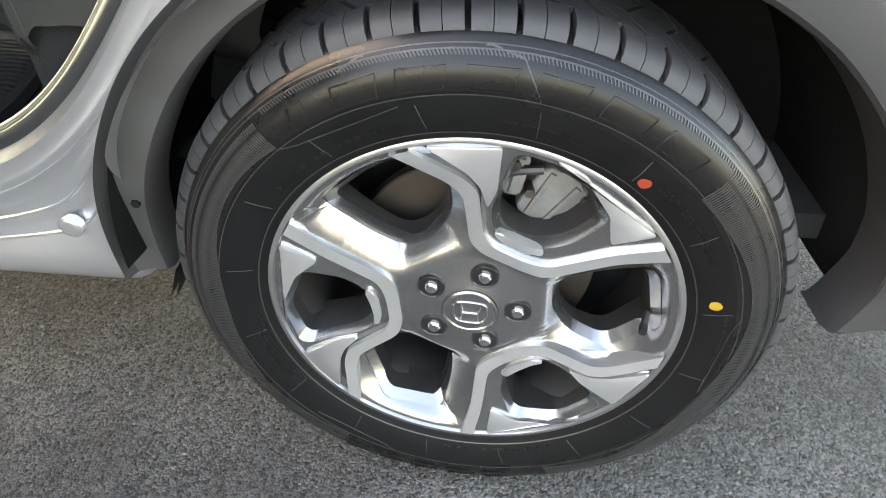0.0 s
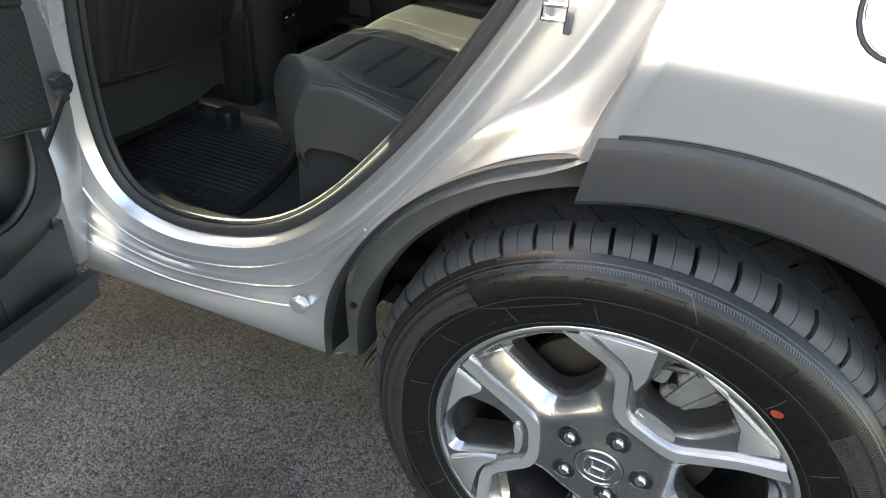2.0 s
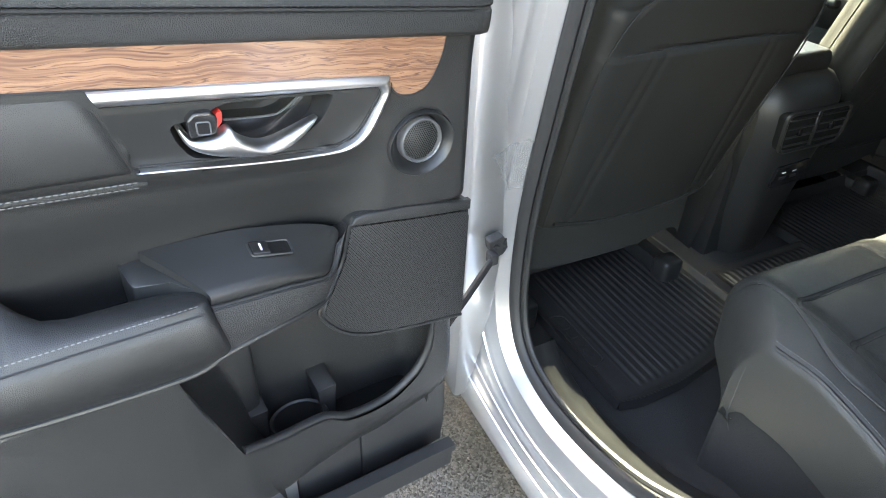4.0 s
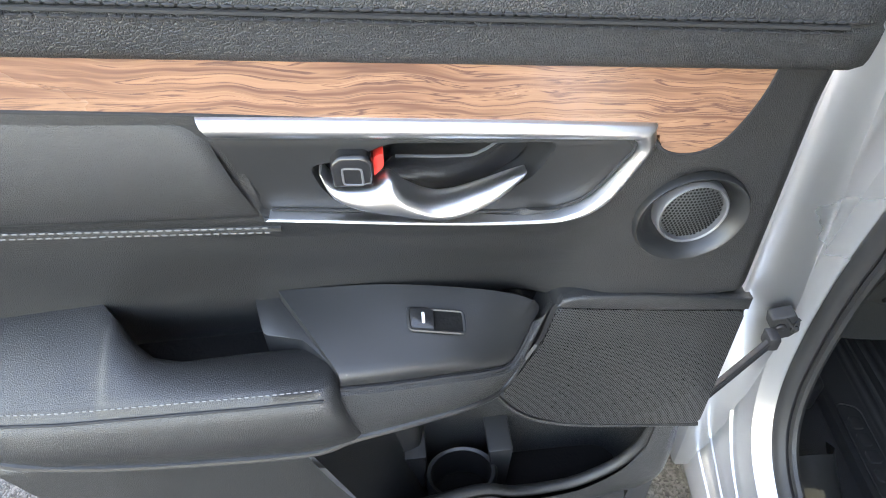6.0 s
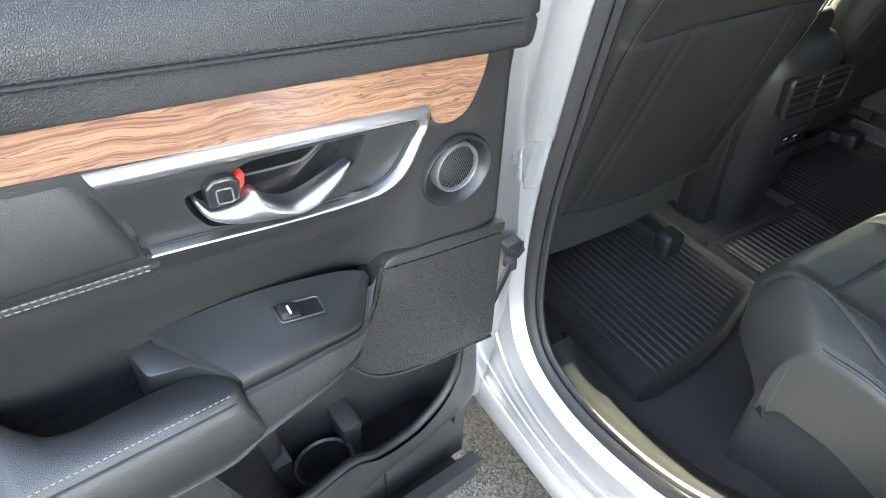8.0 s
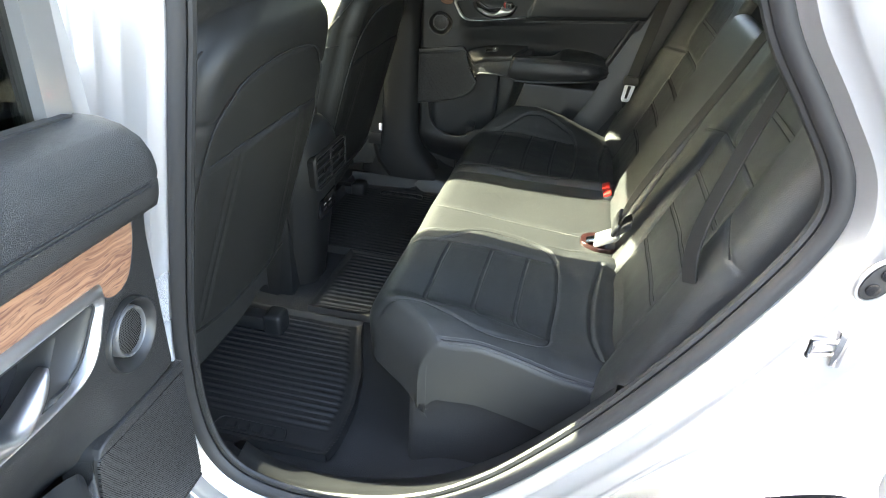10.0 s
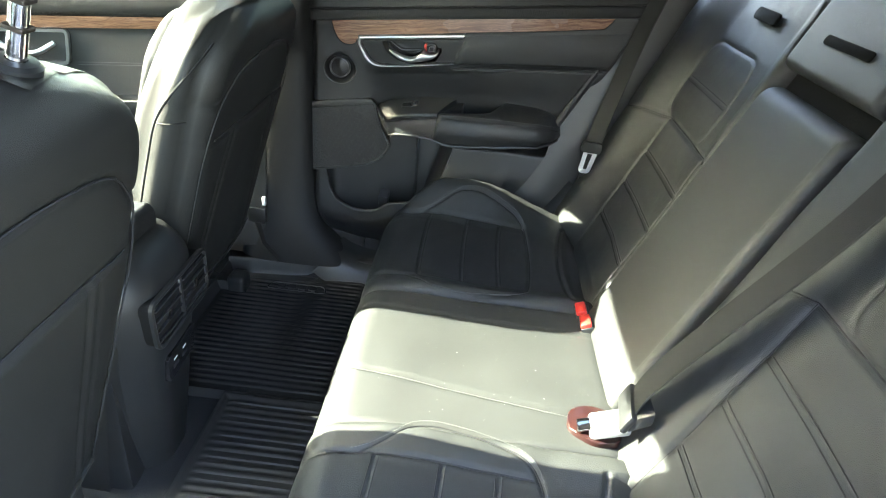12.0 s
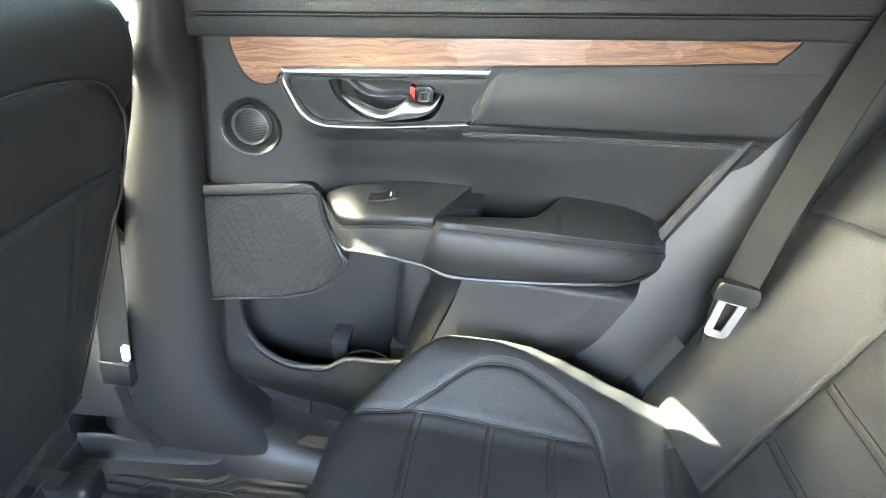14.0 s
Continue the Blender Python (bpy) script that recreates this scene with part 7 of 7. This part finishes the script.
    part("buckle_body", block(-0.02, 0.05, -0.02, 0.02, -0.01, 0.012, 0.005, 2, lambda a, b, c: Vector((-0.40 + 0.7 * a, 0.765 + b - 0.3 * a, 0.682 + c + 0.55 * a))), material("grey_buckle", (0.16, 0.16, 0.16), 0.45), one, "grey plastic buckle")
    part("latch_plate", block(-0.035, 0.0, -0.012, 0.012, -0.002, 0.002, 0.001, 2, lambda a, b, c: Vector((-0.40 + 0.9 * a, 0.77 + b, 0.683 + c + 0.3 * a))), CHROME, one, "bright latch plate")
    part("label", block(0.036, 0.075, -0.021, 0.021, -0.008, 0.014, 0.004, 2, lambda a, b, c: Vector((-0.40 + 0.7 * a, 0.757 + b - 0.3 * a, 0.690 + c + 0.75 * a))), PLASTIC, one)
    settle(one)


build_belts()


# ---- front seats ----
HALF_POINTS = [(0.10, 0.205), (0.15, 0.212), (0.40, 0.228), (0.58, 0.230), (0.64, 0.224), (0.68, 0.205), (0.715, 0.165), (0.738, 0.118), (0.750, 0.07), (0.755, 0.03)]
HALF_WIDTH = [(p.x, p.y) for p in smooth_line([(b, w, 0) for b, w in HALF_POINTS], 6)]
ARCH_SEAM = [(-0.228, 0.15), (-0.226, 0.414), (-0.205, 0.555), (-0.172, 0.610), (-0.117, 0.648), (0.0, 0.664), (0.117, 0.648), (0.172, 0.610), (0.205, 0.555), (0.226, 0.414), (0.228, 0.15)]


def build_front_seat(yc, dx, dz, label):
    seat = thing("front_seat", label, "car seat", (-1.4, yc, 0.36), group="front seats")
    arch = smooth_line([(p, q, 0) for p, q in ARCH_SEAM], 3)
    def back(a, b, c):
        return Vector((-1.163 + dx + 0.28 * b + 0.96 * c, yc + a, 0.452 + dz + 0.96 * b - 0.28 * c))
    def seam_gap(a, b):
        p, best = Vector((a, b, 0)), 1.0
        for u, v in zip(arch, arch[1:]):
            w = v - u
            k = min(1, max(0, (p - u).dot(w) / w.length_squared))
            best = min(best, (u + w * k - p).length)
        return best
    def relief(a, b):
        """Height of the rear face: arch seam, map pocket and its side strips."""
        z = -0.010 * (a / 0.2) ** 2 + groove(seam_gap(a, b), 0.0035, 0.005)
        if abs(a) < 0.2:
            z += groove(b - 0.53 + 0.25 * a * a, 0.0035, 0.005) + 0.004 * (1 - ease(b, 0.522, 0.530))
        if b < 0.53:
            strip = 0.108 + 0.10 * (0.53 - b)
            z += groove(abs(a) - strip, 0.005, 0.0022) + groove(abs(a) - strip - 0.022, 0.005, 0.0014)
        return z + 0.002 * noise.noise(Vector((a * 7, b * 7, yc)))
    levels = steps(0.115, 0.70, 110) + [0.70 + 0.055 * math.sin(math.pi / 2 * k / 9) for k in range(1, 10)]
    rear = steps(-1, 1, 90)
    def ring_at(b):
        w = table(HALF_WIDTH, b)
        inset = 0.06 * (1 - math.sqrt(max(0, 1 - (max(0, b - 0.70) / 0.0556) ** 2)))
        low = 0.03 * (1 - ease(b, 0.115, 0.15))
        deep, r = 0.125 + 0.02 * (1 - ease(b, 0.5, 0.7)), min(0.04, w * 0.6)
        out = [(k * (w - r), relief(k * (w - r), b) - inset - low) for k in rear]
        side = [(w - r + r * math.sin(q), -r + r * math.cos(q)) for q in [math.pi / 2 * k / 6 for k in range(1, 7)]]
        bulge = 0.022 * ease(w, 0.10, 0.20)
        side += [(w + bulge * math.sin(math.pi * k / 8) ** 0.8, -r - (deep - 2 * r) * k / 8) for k in range(1, 8)]
        side += [(w - r + r * math.cos(q), -(deep - r) - r * math.sin(q)) for q in [math.pi / 2 * k / 5 for k in range(6)]]
        base = relief(w - r, b)
        def shift(p):
            c = p[1] + base * (1 - min(1, -p[1] / 0.08))
            return (p[0], max(-deep, c - inset - low) if c > -deep / 2 else min(0, c + inset))
        right = [shift(p) for p in side]
        front = [((w - r) * k, -deep + inset) for k in (0.6, 0.2, -0.2, -0.6)]
        left = [(-p, c) for p, c in reversed(right)]
        return out + right + front + left
    rings = [ring_at(b) for b in levels]
    n = len(rings[0])
    bm = sheet(lambda i, j: back(rings[i][j][0], levels[i], rings[i][j][1]), range(len(levels)), range(n), close_v=True)
    bm.verts.ensure_lookup_table()
    bm.faces.new([bm.verts[(len(levels) - 1) * n + j] for j in range(n)])
    bm.faces.new([bm.verts[j] for j in range(n)][::-1])
    shell = part("backrest", bm, SEAT_BACK, seat, "black leather backrest with map pocket", 60)
    # piping along the side bolsters and a level seam across them
    def side_at(sgn, b, c):
        w, deep = table(HALF_WIDTH, b), 0.125 + 0.02 * (1 - ease(b, 0.5, 0.7))
        r = min(0.04, w * 0.6)
        k = min(1, max(0, (-c - r) / (deep - 2 * r)))
        return back(sgn * (w + 0.022 * ease(w, 0.10, 0.20) * math.sin(math.pi * k) ** 0.8 + 0.0006), b, c)
    for s in (-1, 1):
        slant = [side_at(s, b, -0.095 + 0.055 * ease(b, 0.52, 0.70)) for b in steps(0.30, 0.69, 40)]
        part("bolster_piping", sweep(slant, ring_profile(0.0018, 6), up=(0, 1, 0)), SEAM_DARK, shell, "dark piped seam")
        level = [side_at(s, 0.555 + 0.35 * (c + 0.05), c) for c in steps(-0.088, -0.045, 10)]
        part("cross_seam", sweep(level, ring_profile(0.0016, 6), up=(0, 1, 0)), SEAM_DARK, shell)
    part("arch_seam", sweep([back(min(p.x, table(HALF_WIDTH, p.y) - 0.012) if p.x > 0 else max(p.x, -table(HALF_WIDTH, p.y) + 0.012), p.y, relief(p.x * 0.97, p.y) + (0.0035 if abs(p.x) < 0.17 else 0.002)) for p in arch], ring_profile(0.0014, 6)), SEAM_DARK, shell)
    part("pocket_seam", sweep([back(a, 0.53 - 0.25 * a * a, relief(a, 0.53 - 0.25 * a * a) + 0.003) for a in steps(-0.19, 0.19, 30)], ring_profile(0.0014, 6)), SEAM_DARK, shell)
    part("shell_rim", sweep([back(a, 0.146 + 0.02 * (a / 0.2) ** 2, relief(a, 0.15) + 0.001) for a in steps(-0.185, 0.185, 24)], ring_profile(0.004, 8)), PLASTIC, shell, "plastic lower rim of the seat back")
    part("front_pad", pillow(-0.20, 0.20, 0.12, 0.70, lambda a, b: 0.04 * (abs(a) / 0.2) ** 3, lambda a, b, c: back(a * (1 - 0.4 * ease(b, 0.62, 0.72)), b, -0.130 - 0.7 * c), 0.03, 0.05, 16, 20), SEAT_LEATHER, seat, "", 70)
    part("cushion", pillow(-1.70 + dx, -1.20 + dx, yc - 0.25, yc + 0.25, lambda a, b: 0.04 * abs((b - yc) / 0.25) ** 3, lambda a, b, c: Vector((a, b, 0.60 + c)), 0.05, 0.17, 16, 16), SEAT_LEATHER, seat, "black leather cushion", 70)
    hr = part("headrest", pillow(-0.135, 0.135, 0.90, 1.08, lambda a, b: 0.0, lambda a, b, c: back(a, b, c), 0.045, 0.11, 12, 12), SEAT_LEATHER, seat, "black leather headrest", 70)
    for s in (-0.062, 0.062):
        post = part("headrest_post", sweep([back(s, 0.73, -0.055), back(s, 0.93, -0.055)], ring_profile(0.0075, 12), up=(0, 1, 0)), CHROME, hr, "chrome headrest post")
        if s > 0:
            for k in range(4):
                part("post_notch", block(-0.0085, 0.0085, -0.0022, 0.0022, -0.0085, 0.0085, 0.001, 1, lambda a, b, c: back(s + a, 0.785 + 0.022 * k + b, -0.055 + c)), STEEL, post)
        part("post_guide", revolve([(0.019, -0.012), (0.019, 0.004), (0.016, 0.007), (0.008, 0.008)], 20, lambda a, b, d: back(s + a, 0.752 + d, -0.055 + b)), PLASTIC, shell, "round black post guide")
    base = part("seat_frame", block(-1.68 + dx, -1.24 + dx, yc - 0.20, yc + 0.20, 0.38, 0.46, 0.02), PLASTIC, seat)
    for s in (-0.2, 0.2):
        bm = block(-1.70 + dx, -1.14 + dx, yc + s - 0.02, yc + s + 0.02, 0.345, 0.385, 0.006)
        block(-1.185 + dx, -1.135 + dx, yc + s - 0.028, yc + s + 0.028, 0.33, 0.40, 0.012, 3, same, bm)
        part("seat_rail", bm, PLASTIC, base, "black seat rail with end cover")
    settle(seat)
    return seat


build_front_seat(0.468, 0.012, 0.0, "black leather driver seat seen from behind")
build_front_seat(1.29, -0.062, -0.03, "black leather passenger seat with one side in sun")


# ---- centre console ----
def build_console():
    con = thing("centre_console", "black plastic centre console with rear vents", "console", (-1.4, 0.91, 0.34))
    yc = 0.922
    def section(k, w):
        # k from the floor up the rear face and over the top; w across
        prof = [(-1.135, 0.335, 0.066), (-1.125, 0.42, 0.080), (-1.112, 0.52, 0.096), (-1.104, 0.60, 0.108), (-1.094, 0.66, 0.114), (-1.094, 0.71, 0.117), (-1.100, 0.745, 0.118), (-1.112, 0.772, 0.118), (-1.135, 0.792, 0.117), (-1.20, 0.803, 0.115), (-1.45, 0.80, 0.125), (-1.9, 0.78, 0.12)]
        x, z, h = prof[k]
        s = abs(w) ** 4
        return Vector((x - 0.05 * s, yc + w * h, z + (0.015 if k > 1 else 0) - 0.018 * s * (1 if k > 6 else 0)))
    bm = sheet(section, range(12), steps(-1, 1, 28))
    for sgn in (-1, 1):
        edge = [section(k, sgn) for k in range(12)]
        sheet(lambda i, j: edge[i] * (1 - j) + Vector((min(edge[i].x, -1.19) - 0.02 * j, edge[i].y, edge[i].z if j == 0 else max(0.33, edge[i].z - (0 if i < 7 else 0.45)))) * j, range(12), [0, 0.5, 1], bm)
    body = part("console_body", bm, PLASTIC, con, "smooth black plastic body", 50)
    part("console_core", block(-1.95, -1.17, yc - 0.108, yc + 0.108, 0.33, 0.765, 0.01), PLASTIC, con)
    part("armrest_lid", pillow(-1.62, -1.152, yc - 0.10, yc + 0.066, lambda a, b: 0.004, lambda a, b, c: Vector((a, b, 0.846 + c)), 0.012, 0.05, 16, 12), SMOOTH_LEATHER, con, "black leather armrest lid", 60)
    def face(a, b, d):
        # across, up, out of the rear face
        return Vector((-1.0955 + d - 0.03 * max(0, b - 0.03), yc + 0.006 + a, 0.705 + b))
    bezel = rounded([(-0.100, 0.043), (0.100, 0.043), (0.095, -0.044), (-0.094, -0.044)], 0.020, 5)
    # flat black plate painted as the shade behind the slats
    part("vent_recess", prism(bezel, -0.03, 0.0022, face, 0.001), LINER_AND_SHADE, con)
    vent = part("vent_bezel", sweep([face(a, b, 0.003) for a, b in bezel], [(-0.004, -0.004), (0.004, -0.004), (0.0038, 0.002), (0, 0.004), (-0.0038, 0.002)], closed=True, up=(1, 0, 0)), PLASTIC, con, "black vent surround")
    for s, x0 in enumerate((-0.092, 0.006)):
        for k in range(4):
            b = -0.030 + k * 0.0195
            part("vent_slat", block(x0, x0 + 0.086, b - 0.0018, b + 0.0018, 0.001, 0.0075, 0.001, 1, lambda a, q, d: face(a, q + 0.2 * d, d)), SEAL, vent)
        part("vent_knob", block(x0 + 0.037, x0 + 0.049, -0.009, 0.009, 0.002, 0.0085, 0.002, 2, face), GLOSS_BLACK, vent)
    part("vent_post", block(-0.006, 0.005, -0.040, 0.040, 0.0, 0.0055, 0.002, 1, face), PLASTIC, vent)
    def low(a, b, d):
        return Vector((-1.104 + d - 0.13 * (0.585 - b) * 0.6, yc + a, b + 0.015))
    flap = part("usb_panel", prism(rounded([(-0.05, 0.600), (0.05, 0.607), (0.05, 0.553), (-0.05, 0.545)], 0.008, 3), -0.01, 0.003, low, 0.001), GLOSS_BLACK, con, "glossy black charging port panel")
    for k in (-0.026, 0.008):
        part("usb_port", prism(rounded([(k - 0.010, 0.566), (k + 0.010, 0.567), (k + 0.010, 0.574), (k - 0.010, 0.573)], 0.001, 2), 0.003, 0.0045, low, 0.0004), PLASTIC, flap)
        part("port_mark", prism([(k - 0.006, 0.5815), (k + 0.006, 0.5820), (k + 0.006, 0.5855), (k - 0.006, 0.585)], 0.0031, 0.0036, low), WHITE_INK, flap, "small white mark")
    settle(con)


build_console()


# ---- mats ----
def build_mat(name, x0, x1, y0, y1, z, label, lips, borders, badges=()):
    """A ribbed rubber tray; x1 and y1: the rear and far edges as lines; lips: near, far, front and rear walls; borders: plain bands."""
    mat = thing(name, label, "floor mat", (x0 + 0.2, y0 + 0.2, z), group="floor mats")
    def spot(u, v):
        x = x0 + (table(x1, y0 + (y1[0][1] - y0) * v) - x0) * u
        return x, y0 + (table(y1, x) - y0) * v
    def top(x, y):
        gaps = (y - y0, table(y1, x) - y, x - x0, table(x1, y) - x)
        h = max(k * (1 - ease(d, 0.003, 0.016)) for k, d in zip(lips, gaps))
        if gaps[0] > borders[0] and gaps[1] > borders[1] and gaps[2] > 0.03 and gaps[3] > 0.035:
            s = (y - y0 - 0.03) % 0.0185
            h += 0.0030 * (ease(s, 0.0, 0.003) - ease(s, 0.009, 0.012))
        return h + 0.0015 * noise.noise(Vector((x * 9, y * 9, 4)))
    us = [0, 0.008, 0.016, 0.026, 0.036, 0.05, 0.065] + steps(0.08, 0.90, 20) + [0.915, 0.93, 0.94, 0.95, 0.96, 0.97, 0.98, 0.99, 1]
    n = int((y1[0][1] - y0) / 0.0022)
    def surface(u, v):
        x, y = spot(u, v)
        return Vector((x, y, z + top(x, y)))
    vs = steps(0, 1, n)
    bm = sheet(surface, us, vs)
    for v in (0, 1):
        sheet(lambda u, k: surface(u, v) + Vector((0, (0.004 if v else -0.004) * k, -(top(*spot(u, v)) + 0.012) * k)), us, [0, 1], bm)
    sheet(lambda v, k: surface(1, v) + Vector((0.004 * k, 0, -(top(*spot(1, v)) + 0.012) * k)), vs[::4] + [1], [0, 1], bm)
    bmesh.ops.remove_doubles(bm, verts=bm.verts, dist=0.00005)
    part("ribbed_tray", bm, MAT_RUBBER, mat, "black ribbed rubber tray", 40)
    for bx, by, w, d in badges:
        bm = sweep([Vector((p, q, z + 0.0032)) for p, q in rounded([(bx, by), (bx + w, by), (bx + w - 0.01, by + d), (bx + 0.01, by + d)], 0.014, 4)], ring_profile(0.0018, 6), closed=True)
        plate = part("badge_rim", bm, MAT_RUBBER, mat, "raised rim round a badge")
        for k in range(4):
            xx, ww = bx + 0.028 + k * (w - 0.05) / 4, (w - 0.05) / 4 - 0.008
            loop = rounded([(xx, by + 0.008), (xx + ww, by + 0.008), (xx + ww, by + d - 0.008), (xx, by + d - 0.008)], 0.005, 3)
            part("badge_bar", prism(loop, z + 0.0005, z + 0.005, same, 0.001), MAT_RUBBER, plate)
    settle(mat)


build_mat("floor_mat", -1.40, [(0.31, -0.872), (0.36, -0.862), (0.46, -0.866), (0.56, -0.885), (0.70, -0.935), (0.76, -0.95)], 0.312, [(-1.40, 0.745), (-0.86, 0.745)], 0.346,
          "black ribbed all-weather rubber floor mat", (0.004, 0.012, 0.01, 0.006), (0.058, 0.03), [(-1.13, 0.325, 0.165, 0.034)])
build_mat("floor_mat", -1.28, [(1.07, -0.862), (1.65, -0.862)], 1.075, [(-1.28, 1.578), (-1.05, 1.60), (-0.995, 1.645), (-0.86, 1.65)], 0.356,
          "black ribbed rubber mat with raised badge and walls", (0.012, 0.042, 0.03, 0.012), (0.03, 0.045), [(-1.150, 1.500, 0.165, 0.034)])
build_mat("floor_mat", -1.10, [(0.75, -0.85), (1.07, -0.85)], 0.752, [(-1.10, 1.068), (-0.85, 1.068)], 0.366,
          "narrow black ribbed rubber mat on the tunnel", (0.005, 0.005, 0.005, 0.005), (0.02, 0.02))


# ---- far front door ----
def build_front_door():
    door = thing("front_door", "closed front door with leather and wood trim", "car door", (-1.6, 1.63, 0.36))
    def D(a, d, z):
        return Vector((a, 1.63 - d, z))
    def line(x):
        return 1.0 + 0.085 * (x + 1.69)
    xs = steps(-2.1, -1.17, 24)
    prof = [(0.01, -0.62), (0.05, -0.60), (0.05, -0.42), (0.02, -0.36), (0.0, -0.30), (0.03, -0.26), (0.05, -0.22), (0.05, -0.20), (0.005, -0.195), (0.004, -0.10), (0.008, -0.035), (0.008, 0.0), (0.02, 0.01), (0.026, 0.04), (0.02, 0.07), (0, 0.10), (-0.05, 0.115)]
    part("trim_panel", sheet(lambda i, j: D(xs[i], prof[j][0], line(xs[i]) + prof[j][1]), range(len(xs)), range(len(prof))), LEATHER, door, "black leather trim", 40)
    part("wood_strip", prism([(-2.1, line(-2.1) - 0.03), (-1.36, line(-1.36) - 0.028), (-1.28, line(-1.28) - 0.012), (-1.25, line(-1.25)), (-2.1, line(-2.1))], 0.0, 0.016, lambda a, b, d: D(a, d, b), 0.003), WOOD_FAR, door, "brown wood-grain strip")
    loop = rounded([(-1.66, line(-1.66) - 0.035), (-1.95, line(-1.95) - 0.035), (-1.90, line(-1.9) - 0.115), (-1.67, line(-1.67) - 0.115)], 0.014, 4)
    part("handle_frame", sweep([D(a, 0.014, b) for a, b in loop], [(-0.004, -0.004), (0.004, -0.004), (0.004, 0.004), (-0.004, 0.004)], closed=True, up=(0, -1, 0)), SATIN_CHROME, door, "satin chrome frame")
    part("handle_plate", prism(loop, 0.0, 0.010, lambda a, b, d: D(a, d, b), 0.001), PLASTIC, door)
    part("door_handle", sweep(smooth_line([D(-1.70, 0.012, line(-1.7) - 0.065), D(-1.74, 0.03, line(-1.7) - 0.09), D(-1.80, 0.032, line(-1.8) - 0.085), D(-1.85, 0.012, line(-1.8) - 0.07)], 5), ring_profile(0.007, 8), up=(0, 0, 1)), SATIN_CHROME, door, "satin chrome pull handle")
    for k in (-0.113, -0.119):
        stitches([D(x, 0.006, line(x) + k) for x in steps(-1.65, -1.2, 20)], door, up=(0, -1, 0))
    part("switch_pod", block(-1.95, -1.56, 1.555, 1.60, 0.785, 0.81, 0.01, 3), PLASTIC, door)
    settle(door)


build_front_door()
